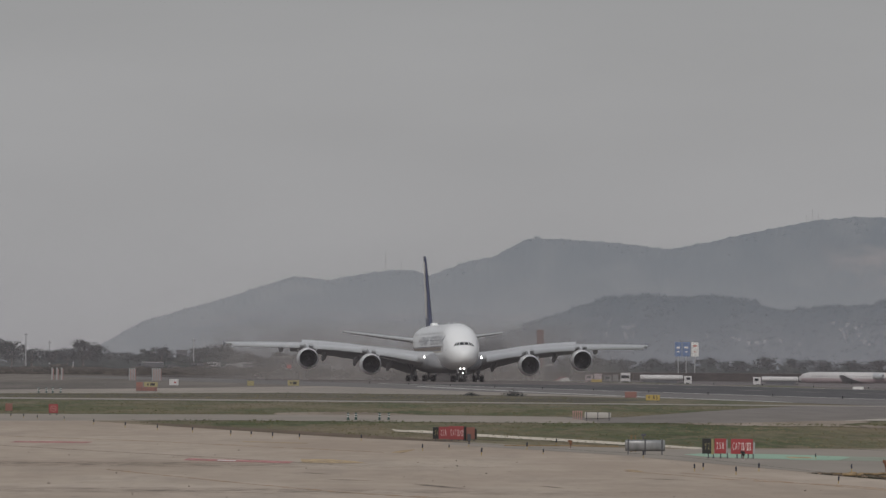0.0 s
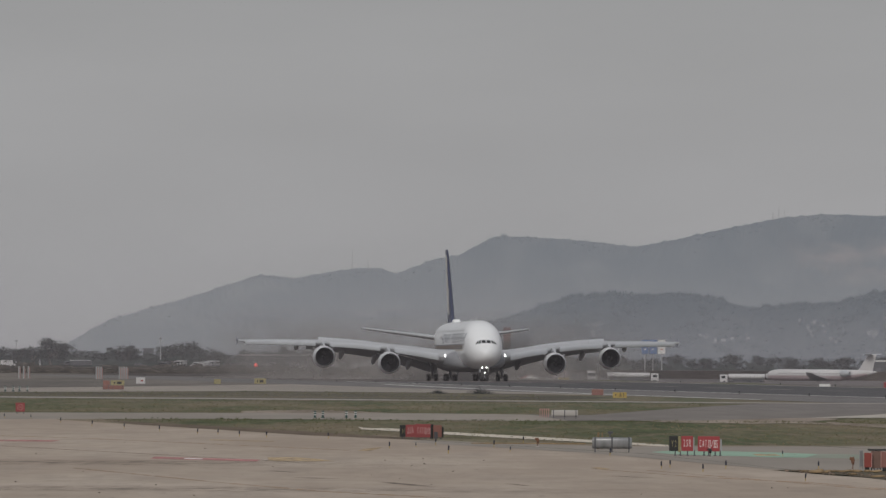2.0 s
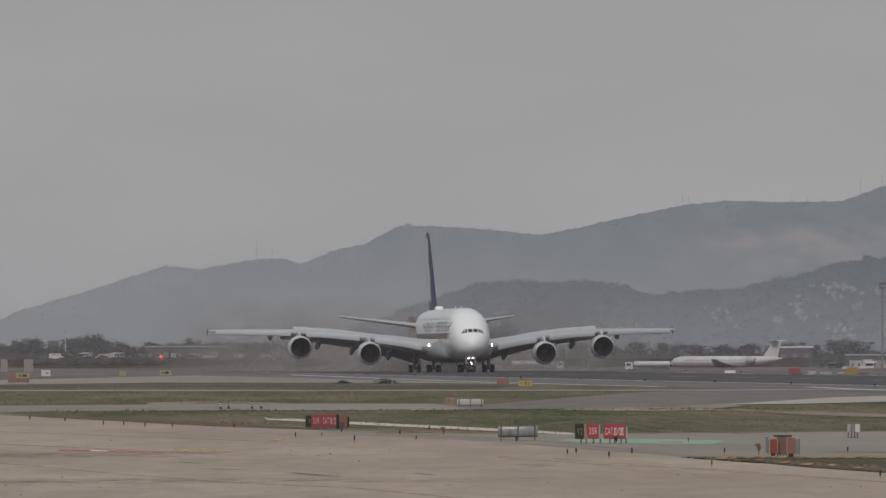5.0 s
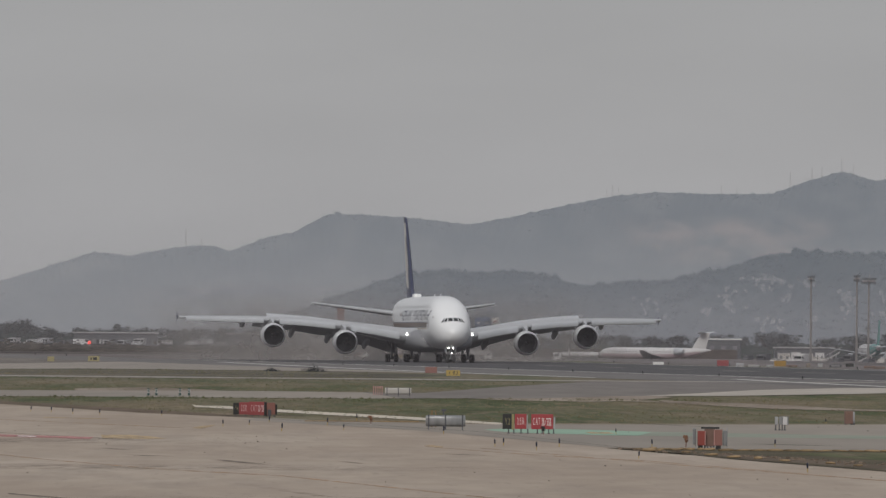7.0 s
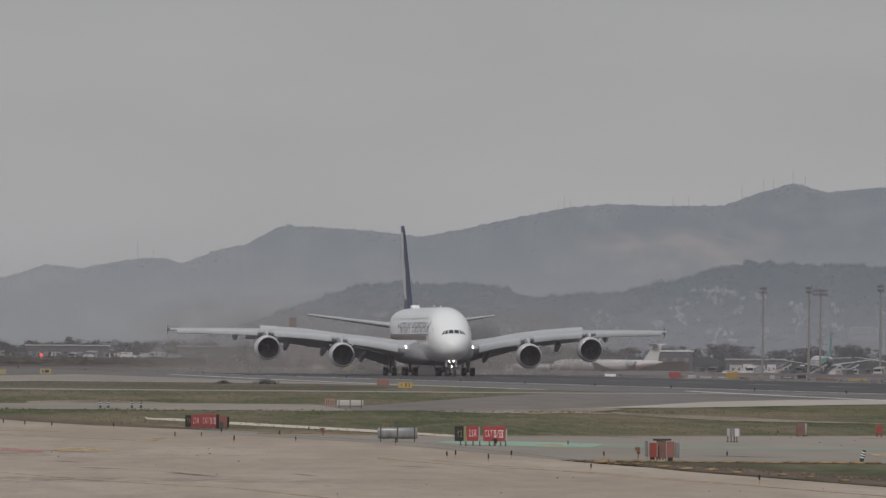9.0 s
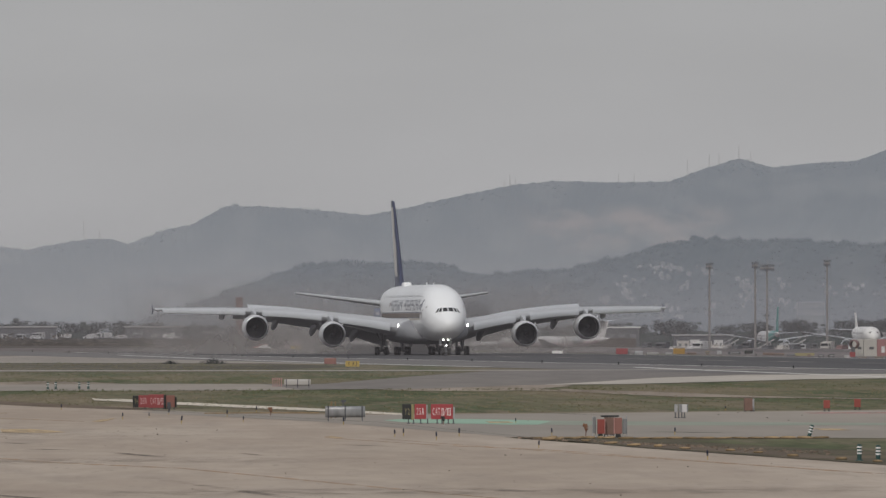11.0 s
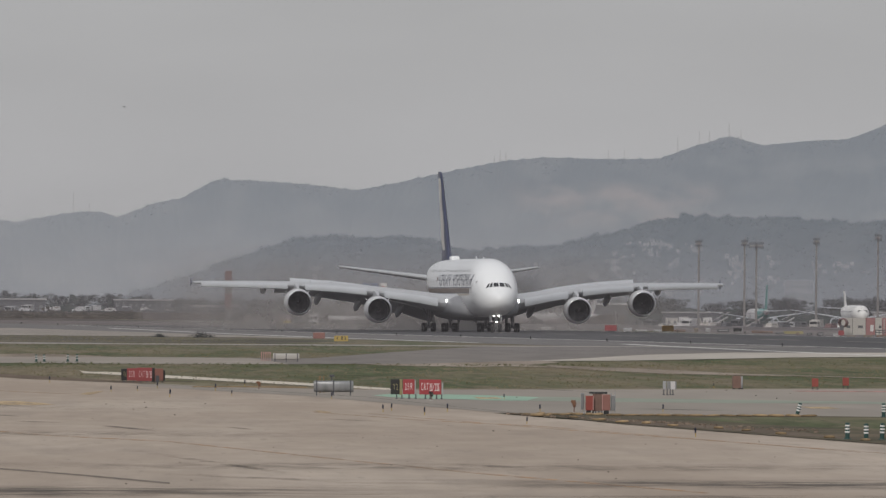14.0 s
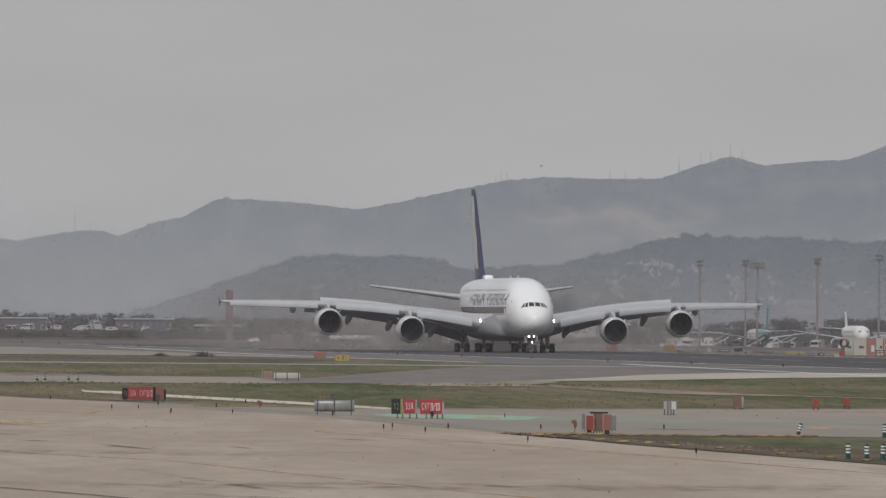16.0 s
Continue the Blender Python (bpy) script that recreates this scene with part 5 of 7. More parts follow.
def edge_light(m, label="short blue taxiway edge light on a yellow stake", h=0.36):
    t = thing("edge_light", m, label, "edge light", "taxiway edge lights")
    bm = bmesh.new()
    rod(bm, (0, 0, 0), (0, 0, h * 0.45), 0.016, 0.018, 8)
    part("stake", bm, M_YELLOW, t, "yellow stake")
    bm = bmesh.new()
    rod(bm, (0, 0, h * 0.42), (0, 0, h * 0.92), 0.034, 0.037, 10)
    rod(bm, (0, 0, h * 0.92), (0, 0, h), 0.037, 0.018, 10)
    part("sleeve", bm, M_BLUE, t, "dark blue sleeve", smooth=40)
    return t


def cone_stand(m, head=None):
    t = thing("marker_stand", m, "small dark marker head on a pale stand", "marker")
    bm = bmesh.new()
    rod(bm, (0, 0, 0.0), (0, 0, 0.05), 0.12, 0.10, 12)
    part("foot", bm, M_CREAM, t, "pale concrete foot")
    bm = bmesh.new()
    rod(bm, (0, 0, 0.04), (0.02, 0, 0.3), 0.035, 0.035, 10)
    part("stand", bm, M_BROWN, t)
    bm = bmesh.new()
    rod(bm, (0.02, 0, 0.28), (0.03, 0, 0.40), 0.06, 0.12, 12)
    rod(bm, (0.03, 0, 0.40), (-0.02, 0, 0.60), 0.12, 0.11, 12)
    rod(bm, (0.0, 0, 0.52), (-0.17, 0, 0.57), 0.07, 0.08, 10)
    part("head", bm, head or M_RUST, t, "funnel-shaped head", smooth=40)


def red_cabinet():
    t = thing("sign_cluster", pose(20.45, 494, 0.05, 0, 0, 0), "cluster of brick-red and grey sign backs on steel feet", "airfield sign")
    for x, y, w, z0, z1, rz, mtl, lab in ((-0.36, -0.18, 0.34, 0.16, 0.80, 5, M_VERMIL, "vermilion panel"), (0.37, -0.16, 0.36, 0.16, 0.86, -6, M_BRICK, "faded brick-red panel"),
                                          (0.0, 0.08, 0.44, 0.12, 0.88, 0, M_BROWN, "browned centre panel"), (-0.66, 0.02, 0.12, 0.20, 0.90, 0, M_SILVER, "grey end plate"),
                                          (0.68, 0.05, 0.18, 0.16, 0.82, 0, M_SILVER, "grey end plate")):
        bm = bmesh.new()
        box(bm, x, y, (z0 + z1) / 2, w, 0.14, z1 - z0, 0.015, rz)
        p = part("panel", bm, mtl, t, lab)
        if mtl is M_VERMIL or mtl is M_BRICK:
            bm = bmesh.new()
            box(bm, x - w / 2 * (1 if mtl is M_BRICK else -1) * 0.93, y - 0.066, (z0 + z1) / 2, 0.035, 0.03, z1 - z0 - 0.02)
            part("trim_strip", bm, M_PINK, p, "pale pink edge")
    bm = bmesh.new()
    box(bm, 0.03, 0.08, 0.93, 0.80, 0.24, 0.08, 0.02)
    part("top_rail", bm, M_BLACK, t, "dark top rail")
    for x in (-0.72, -0.60, 0.60, 0.77):
        bm = bmesh.new()
        rod(bm, (x, 0.1, 0), (x, 0.1, 0.98 if x > 0.7 else 0.92), 0.014, n=8)
        part("post", bm, M_GREY, t)
    for x, w in ((-0.40, 0.20), (0.38, 0.22)):
        bm = bmesh.new()
        box(bm, x, -0.12, 0.08, w, 0.2, 0.16, 0.02)
        part("foot", bm, M_BLACK, t, "dark steel foot")
    legs(t, (-0.20, -0.08, 0.06, 0.18), 0.14, -0.02, 0.03)


def bollard(m, h=0.60, bands=(0.44, 0.63, 0.82)):
    t = thing("bollard", m, "dark green plastic bollard with white bands", "bollard", "green bollards")
    bm = bmesh.new()
    rod(bm, (0, 0, 0), (0, 0, 0.03), 0.15, 0.14, 14)
    rod(bm, (0, 0, 0.02), (0, 0, h - 0.03), 0.085, 0.082, 14)
    rod(bm, (0, 0, h - 0.03), (0, 0, h), 0.082, 0.06, 14)
    part("post", bm, M_GREEN, t, smooth=40)
    for z in bands:
        bm = bmesh.new()
        rod(bm, (0, 0, z * h - 0.028), (0, 0, z * h + 0.028), 0.089, n=14)
        part("band", bm, M_LETTER, t, "white reflective band", smooth=40)
    return t


def board(name, m, w, h, material, label, z0=0.1, depth=0.1, back=M_GREY, category="airfield sign", group="", face=None):
    t = thing(name, m, label, category, group)
    p = panel(t, "panel", 0, z0, z0 + h, w, material, "", 0, depth)
    legs(t, (-w * 0.35, w * 0.35), z0 + 0.05)
    if face == "bars":
        bm = bmesh.new()
        box(bm, -w * 0.22, -depth / 2 - 0.006, z0 + h * 0.5, w * 0.12, 0.012, h * 0.4)
        box(bm, w * 0.12, -depth / 2 - 0.006, z0 + h * 0.5, w * 0.34, 0.012, h * 0.5)
        part("lettering", bm, M_BLACK, p)
    elif face:
        text, mtl, sq = face
        words(p, text, 0, z0 + h / 2, h * 1.0, mtl, -depth / 2 - 0.006, sq, 0.012)
    return t


hold_sign_wide()
hold_sign_joined()
silver_sign(pose(10.5, 583, 0.03), 2.05, "silver sign housing seen from behind beside a dirt track", M_SILVER)
silver_sign(pose(12.15, 880, 0.03) @ Matrix.Diagonal((1, 1, 0.86, 1)), 2.05, "pale sign housing on a taxiway verge", M_CREAM)
red_cabinet()
cone_stand(pose(19.52, 496.6, 0.045) @ Matrix.Diagonal((0.72, 0.8, 0.95, 1)))
cone_stand(pose(7.0, 614, 0.02) @ Matrix.Diagonal((0.8, 0.8, 0.8, 1)))
cone_stand(pose(14.85, 556.5, 0.03) @ Matrix.Scale(0.72, 4), M_BLACK)
first = edge_light(pose(-1.0, 596.7, 0.03))
for x, y, k in ((-33.0, 865.7, .9), (-31.8, 859.7, .9), (-30.3, 846.8, .9), (-27.9, 835.5, .9), (-24.4, 792.9, 1.05), (-21.3, 760.2, 1.1), (-18.5, 735.4, 1.1), (-15.8, 717.3, 1), (-12.9, 690.8, 1), (-11.6, 687.4, 1),
                (-10.1, 675.1, 1), (-8.4, 668.0, 1), (-4.7, 662.9, 1), (2.0, 569.6, 1.15), (1.5, 624.4, 1), (4.6, 608.6, 1.1), (5.2, 578.6, .85), (6.5, 640.4, 1), (10.0, 560.7, 1.1),
                (11.2, 499.9, .95), (11.7, 505.1, .95), (12.7, 487.0, 1), (14.1, 501.9, 1.05), (18.7, 564.6, .8), (18.3, 504.0, .95), (16.0, 455.5, .85), (0.4, 605.0, .75), (23.9, 506.4, .95), (20.8, 415.1, 1),
                (33.1, 640.0, .8), (45.0, 520.0, .9), (-40.5, 905.0, .9), (-43.5, 925.0, .9)):
    copy_thing(first, pose(x, y, 0.03, random.uniform(-4, 4), random.uniform(-5, 5), random.uniform(0, 360)) @ Matrix.Scale(k, 4))
bol = bollard(pose(26.02, 409.4, 0.05))
for x, y, ry in ((26.52, 406.6, 0), (27.22, 408.5, 2), (27.67, 405.5, 0), (28.22, 409, -2), (28.83, 488.2, 16), (32.43, 485.7, 0), (32.93, 486.0, 0), (34.03, 487, 0)):
    copy_thing(bol, pose(x, y, 0.05, 0, ry, 0))
small = bollard(pose(-7.2, 869, 0.03), 0.56, (0.45, 0.75))
tagged(small, "dark bollard with white bands beside the taxiway", "bollard", "taxiway bollards")
for x, y in ((-6.6, 869.8), (-4.8, 872.1), (-4.1, 873.0), (-49.3, 1381), (-48.4, 1383), (-47.7, 1385), (-46.8, 1387)):
    copy_thing(small, pose(x, y, 0.03) @ Matrix.Scale(1.0 if y < 1000 else 1.25, 4))
# signs in the grass
board("taxiway_sign", pose(23.31, 1249, 0.04), 1.55, 0.62, M_YELLOW, "yellow direction sign with black lettering", 0.15, 0.2, face=("< R3", M_BLACK, 1.0))
board("taxiway_sign", pose(-22.5, 1711, 0.04), 1.75, 0.80, M_DULL, "yellow direction sign beside the exit taxiway", 0.15, 0.2, face="bars")
board("taxiway_sign", pose(-37.3, 1448, 0.04), 1.75, 0.62, M_DULL, "yellow direction sign above an orange base", 0.62, 0.2, face="bars")
board("marker_board", pose(-38.75, 1448, 0.04), 0.85, 0.60, M_BRICK, "dull red sign panel beside a yellow sign", 0.62, 0.2)
board("marker_board", pose(-37.9, 1450, 0.04), 2.7, 0.50, M_BRICK, "faded red-brown low sign back", 0.08, 0.2)
board("marker_board", pose(-29.2, 1724, 0.04), 1.05, 0.75, M_DULL, "ochre sign back in the verge", 0.05, 0.2)
board("marker_board", pose(22.4, 1341, 0.04), 1.4, 0.72, M_BRICK, "faded red-brown sign back", 0.1, 0.2)
no_entry = board("no_entry_sign", pose(-31.2, 908, 0.03), 0.74, 0.72, M_FADED, "red square no-entry sign on two legs", 0.14, 0.14)
bm = revolve([(0.0, 0.205), (0.0, 0.24)], 28, pose(0, -0.085, 0.50) @ Matrix.Rotation(radians(-90), 4, "Z"))
part("ring", bm, M_PINK, no_entry, "faded pale ring")
bm = bmesh.new()
box(bm, 0, -0.08, 0.50, 0.24, 0.02, 0.055)
part("bar", bm, M_PINK, no_entry, "faded pale bar")
board("marker_board", pose(-36.5, 953, 0.03), 0.60, 0.62, M_BRICK, "faded red-brown sign back in grass", 0.06, 0.2)
for x in (10.38, 10.55, 10.72, 10.89, 11.06):
    bm = bmesh.new()
    rod(bm, (0, 0, 0), (0, 0, 0.66), 0.028, n=8)
    box(bm, 0, 0, 0.62, 0.10, 0.05, 0.16, 0.01)
    ob = new("marker_post", mesh_of("marker_post", bm))
    ob.data.materials.append(M_PINK)
    ob.matrix_basis = pose(x, 893, 0.03)
    tagged(ob, "slim faded red marker post", "marker post", "red marker posts")
t = thing("marker_board", pose(28.35, 594, 0.04), "pale folded sign backs on thin legs", "airfield sign")
for x, w, rz, mtl in ((-0.24, 0.16, 8, M_GREY), (-0.02, 0.18, -10, M_SILVER), (0.20, 0.24, 6, M_DULLWHITE), (0.36, 0.06, 0, M_SILVER)):
    bm = bmesh.new()
    box(bm, x, 0, 0.50, w, 0.10, 0.42, 0.01, rz)
    part("panel", bm, mtl, t)
legs(t, (-0.28, -0.1, 0.06, 0.2), 0.3)
board("marker_board", pose(34.05, 634, 0.04, 0, 0, 12), 0.44, 0.70, M_BROWN, "brown sign back with a grey end", 0.05, 0.3)
board("marker_board", pose(34.35, 635, 0.04), 0.20, 0.66, M_GREY, "grey end of a sign housing", 0.05, 0.3)
for x, y in ((38.47, 634), (40.7, 642)):
    t = board("marker_sign", pose(x, y, 0.04), 0.36, 0.46, M_VERMIL, "orange-red square marker sign on a post", 0.16, 0.2, group="orange markers")
# pipes, fittings and kerb edging near the joined sign
bm = bmesh.new()
box(bm, 0, 0, 0.03, 6.4, 0.12, 0.06, 0.01)
ob = new("kerb_strip", mesh_of("kerb_strip", bm))
ob.data.materials.append(M_SAND)
ob.matrix_basis = pose(6.7, 632, 0.03, 0, 0, -3)
tagged(ob, "low ochre kerb strip at the edge of the concrete", "kerb")
bm = bmesh.new()
box(bm, 0, 0, 0.03, 5.0, 0.2, 0.05, 0.01)
ob = new("kerb_strip", mesh_of("kerb_strip", bm))
ob.data.materials.append(M_CRUMB)
ob.matrix_basis = pose(1.2, 670, 0.03, 0, 0, -4)
tagged(ob, "low dark kerb strip below a sign", "kerb")
t = thing("utility_post", pose(10.2, 600, 0.03), "small ochre and grey utility fittings behind a housing", "utility fitting")
bm = bmesh.new()
box(bm, -0.12, 0, 0.45, 0.10, 0.1, 0.9, 0.01)
box(bm, 0.08, 0, 0.45, 0.06, 0.1, 0.9, 0.01)
part("post", bm, M_SAND, t, "ochre post")
bm = bmesh.new()
box(bm, 0.50, 0, 0.45, 0.06, 0.1, 0.9, 0.01)
box(bm, 0.52, 0, 0.90, 0.26, 0.1, 0.13, 0.01)
part("arm", bm, M_SHADEWALL, t, "dark grey arm")

# sandbags along the island
def sandbag():
    bm = bmesh.new()
    bmesh.ops.create_icosphere(bm, subdivisions=2, radius=0.5)
    for v in bm.verts:
        c = v.co
        k = 1 + 0.12 * noise.noise(c * 3)
        v.co = Vector((math.copysign(abs(c.x * 2) ** 0.6, c.x) * 0.30, c.y * 0.30, max(-0.03, c.z * 0.10))) * k
    return mesh_of("sandbag", bm, 60)


bag = sandbag()
bag.materials.append(M_SAND)
rng = random.Random(4)
def lay(x, y, rz, sx, label):
    ob = new("sandbag", bag)
    ob.matrix_basis = pose(x, y, 0.085, rng.uniform(-3, 3), rng.uniform(-3, 3), rz) @ Matrix.Diagonal((sx, 1, rng.uniform(0.9, 1.5), 1))
    tagged(ob, label, "sandbag", "sandbags")


# a closed row along the taxiway, a jumble at the tip, single bags along the apron
for i in range(13):
    lay(20.91 + i * 0.70 + rng.uniform(-0.03, 0.03), 487.1 + rng.uniform(-0.3, 0.3), rng.uniform(-3, 3), rng.uniform(1.22, 1.36), "ochre sandbag in a closed row along the taxiway")
for i in range(14):
    lay(17.20 + i * 0.24 + rng.uniform(-0.08, 0.08), 489.3 + rng.uniform(-1.5, 2.0), rng.uniform(-15, 15), rng.uniform(0.5, 0.9), "small ochre sandbag in a loose pile")
for x, y in [(17.5, 485), (18.0, 486), (18.8, 478), (19.5, 469), (20.1, 461), (20.9, 457), (21.6, 449), (23.0, 441), (23.7, 434), (24.4, 423), (25.6, 413), (26.4, 405), (27.1, 397)]:
    lay(x, y, rng.uniform(-10, 10), rng.uniform(0.6, 1.15), "brown sandbag lying alone at the concrete's edge")


def rubble():
    """Broken stones and torn bag cloth along the island's edge."""
    r = random.Random(9)
    bm = bmesh.new()
    for _ in range(260):
        k = r.random()
        x, y = 16.6 + k * 9.5 + r.gauss(0, 0.3), 494 - k * 62 + r.gauss(0, 2.5)
        if across(x, y) < 71.4 + 0.2:
            continue
        w = r.uniform(0.03, 0.15)
        box(bm, x, y, 0.05 + w * 0.15, w, w * 0.8, w * 0.5, w * 0.08, r.uniform(0, 90))
    ob = new("rubble", mesh_of("rubble", bm))
    ob.data.materials.append(M_STONE)
    tagged(ob, "pale broken stones along the edge of the island", "rubble", kind="stuff")


rubble()


# ---- grass, weeds and shrubs ----
def tufts(name, areas, count, size, seed, material, label):
    """Scattered blades and weed clumps, standing on the ground."""
    r = random.Random(seed)
    verts, faces = [], []
    while count > 0:
        (x0, x1, y0, y1), ok = r.choice(areas)
        x, y = r.uniform(x0, x1), r.uniform(y0, y1)
        if not ok(x, y) or noise.noise(Vector((x * 0.35, y * 0.03, seed))) < r.uniform(-0.5, 0.3):
            continue
        count -= 1
        s = size * r.uniform(0.4, 1.3)
        for k in range(4):
            w, h = s * r.uniform(0.25, 0.6), s * r.uniform(0.4, 1.0)
            dx, dy, q = r.uniform(-s, s) * 0.7, r.uniform(-s, s) * 0.7, r.uniform(0, math.pi)
            cx, cy = x + dx, y + dy
            z = gz(cx, cy)
            c, sn = math.cos(q) * w / 2, math.sin(q) * w / 2
            lean = r.uniform(-0.3, 0.3) * h
            i = len(verts)
            verts += [(cx - c, cy - sn, z), (cx + c, cy + sn, z), (cx + c * 0.4 + lean, cy + sn * 0.4, z + h), (cx - c * 0.5 + lean, cy - sn * 0.5, z + h * 0.9)]
            faces.append((i, i + 1, i + 2, i + 3))
    me = bpy.data.meshes.new(name)
    me.from_pydata(verts, [], faces)
    me.materials.append(material)
    tagged(new(name, me), label, "grass", kind="stuff")


def near_strip(x, y):
    """Inside the grass between the apron and the first taxiway."""
    far = float(np.interp(x, [-15, 9, 22, 38, 65], [850, 845, 861, 899, 952]))
    near = float(np.interp(x, [-24, -19, -6, 4, 10, 13.5, 25, 41, 60], [830, 781, 690, 644, 628, 623, 630, 642, 655]))
    return near + 3 < y < far - 3


def second_strip(x, y):
    return float(np.interp(x, [-36, 1, 15, 31], [922, 947, 935, 1125])) < y < float(np.interp(x, [-48, 7, 31], [1205, 1178, 1165]))


def island(x, y):
    l = across(x, y)
    return l > 73 and y < 486 and y > 380


def dark_strip(x, y):
    return y > 1245 and y < float(np.interp(x, [-53, -20, 0, 15], [1350, 1440, 1425, 1395]))


tufts("grass", [((-24, 70, 625, 1000), near_strip)], 7000, 0.085, 11, M_TUFT, "uneven green and straw grass tufts")
tufts("grass", [((-60, 31, 920, 1205), second_strip)], 5000, 0.11, 12, M_TUFT, "uneven green and straw grass tufts")
tufts("grass", [((18, 40, 380, 490), island)], 2500, 0.06, 13, M_TUFT, "short scrubby grass and weeds")
tufts("grass", [((-70, 15, 1245, 1440), dark_strip)], 2000, 0.16, 14, M_TUFT, "dark weeds on a verge")
tufts("weeds", [((-20, 40, 838, 856), lambda x, y: True), ((-2, 14, 1204, 1212), lambda x, y: True)], 700, 0.15, 15, M_TUFT, "taller weeds along the taxiway edge")


def shrub(m, w, h, label, seed):
    r = random.Random(seed)
    t = thing("shrub", m, label, "shrub")
    bm = bmesh.new()
    for _ in range(6):
        rod(bm, (0, 0, 0), (r.uniform(-w, w) * 0.4, r.uniform(-0.3, 0.3), h * r.uniform(0.5, 0.9)), 0.04, 0.015, 5)
    part("stem", bm, M_BARK, t)
    verts, faces = [], []
    for _ in range(700):
        x = r.gauss(0, w * 0.26)
        z = abs(r.gauss(0, h * 0.42)) * (1 - min(0.8, abs(x) / w)) + 0.03
        y = r.gauss(0, 0.35)
        s = r.uniform(0.05, 0.13)
        d = [Vector([r.uniform(-s, s) for _ in range(3)]) for _ in range(3)]
        i = len(verts)
        verts += [tuple(Vector((x, y, z)) + q) for q in d]
        faces.append((i, i + 1, i + 2))
    me = bpy.data.meshes.new("foliage")
    me.from_pydata(verts, [], faces)
    part("foliage", me, M_LEAF, t)


shrub(pose(8.8, 1386, 0.02), 2.6, 0.75, "low dark shrub on the verge", 3)
shrub(pose(3.6, 1392, 0.02), 1.5, 0.4, "low dark shrub on the verge", 5)


# ---- the far side of the airfield ----
def stand(x, y, rz=0.0, lift=0.03, s=1.0):
    return pose(x, y, gz(x, y) + lift, 0, 0, rz) @ Matrix.Scale(s, 4)


def jet(m, length, dia, span, label, body_mat, tail_mat, ttail=False, tall=1.2):
    """A parked jet: x forward, the nose at the origin."""
    t = thing("parked_jet", m, label, "aeroplane", "parked jets")
    r = dia / 2
    zc = r + (1.0 if ttail else 1.7)
    prof = [(0.01, 0.08, -0.25), (0.02, 0.45, -0.2), (0.05, 0.75, -0.1), (0.10, 0.96, 0), (0.14, 1, 0), (0.66, 1, 0), (0.8, 0.82, 0.15), (0.92, 0.45, 0.42), (1.0, 0.10, 0.6)]
    rings = [[(-length * a, r * k * math.cos(q), zc + r * dz + r * k * math.sin(q)) for q in np.linspace(0, 2 * math.pi, 24, endpoint=False)] for a, k, dz in prof]
    part("fuselage", loft(rings), body_mat, t, smooth=50)
    rings = [[(-length * a, (r * k + 0.02) * math.cos(q), zc + r * dz + (r * k + 0.02) * math.sin(q)) for q in np.linspace(0, 2 * math.pi, 24, endpoint=False)] for a, k, dz in prof[5:8]]
    if tail_mat is not body_mat:
        part("tail_paint", loft(rings, caps=False), tail_mat, t, "coloured rear fuselage", smooth=50)
    th = dia * (1.35 if ttail else tall)
    rings = [[(-length * (a + c * ch), s * 0.14 * v, z) for s, seq in ((1, AERO), (-1, AERO[::-1])) for c, v in seq] for z, a, ch in ((zc + r * 0.8, 0.83, 0.13), (zc + r + th, 0.925, 0.07))]
    part("fin", loft(rings), tail_mat, t, smooth=40)
    hs, hz = span * (0.12 if ttail else 0.18), zc + r + th - 0.2 if ttail else zc + r * 0.6
    for side in (1, -1):
        rings = [aero(length * 0.42, length * 0.17, zc - r * 0.7, side * r * 0.7, 0.11), aero(length * 0.47, length * 0.10, zc - r * 0.55 + span * 0.02, side * span * 0.2, 0.1), aero(length * 0.58, length * 0.04, zc - r * 0.3 + span * 0.05, side * span * 0.5, 0.1)]
        part("wing", loft(rings), M_FLAP, t, smooth=40)
        rings = [aero(length * 0.88, length * 0.09, hz, side * 0.1, 0.1), aero(length * 0.95, length * 0.045, hz + 0.3, side * hs, 0.1)]
        part("tailplane", loft(rings), M_FLAP, t, smooth=40)
        if ttail:
            e = pose(-length * 0.72, side * (r + 0.75), zc + r * 0.35)
        else:
            e = pose(-length * 0.36, side * span * 0.17, zc - r * 1.05)
        part("engine", revolve([(0, 0.5 * r), (0.15, 0.58 * r), (1.5, 0.58 * r), (2.8, 0.35 * r)], 20, e @ Matrix.Rotation(math.pi, 4, "Z")), M_FLAP, t, "grey engine nacelle", smooth=40)
        bm = bmesh.new()
        rod(bm, (-length * 0.52, side * dia * 0.75, 0.4), (-length * 0.52, side * dia * 0.75, zc), 0.1, n=6)
        rod(bm, (-length * 0.52, side * dia * 0.75 - 0.3, 0.45), (-length * 0.52, side * dia * 0.75 + 0.3, 0.45), 0.45, n=14)
        part("main_wheel", bm, M_TYRE, t)
    bm = bmesh.new()
    rod(bm, (-length * 0.10, 0, 0.3), (-length * 0.10, 0, zc), 0.08, n=6)
    rod(bm, (-length * 0.10, -0.2, 0.35), (-length * 0.10, 0.2, 0.35), 0.35, n=12)
    part("nose_wheel", bm, M_TYRE, t)
    bm = bmesh.new()
    box(bm, -length * 0.040, 0, zc + r * 0.30, length * 0.012, dia * 0.55, dia * 0.11, 0.03)
    part("windscreen", bm, M_PANE, t, "dark cockpit glass")
    for side in (1, -1):
        for i in range(18):
            bm = bmesh.new()
            box(bm, -length * (0.16 + 0.03 * i), side * r * 0.985, zc + r * 0.25, 0.3, 0.06, 0.34)
            part("cabin_window", bm, M_WINDOW, t)
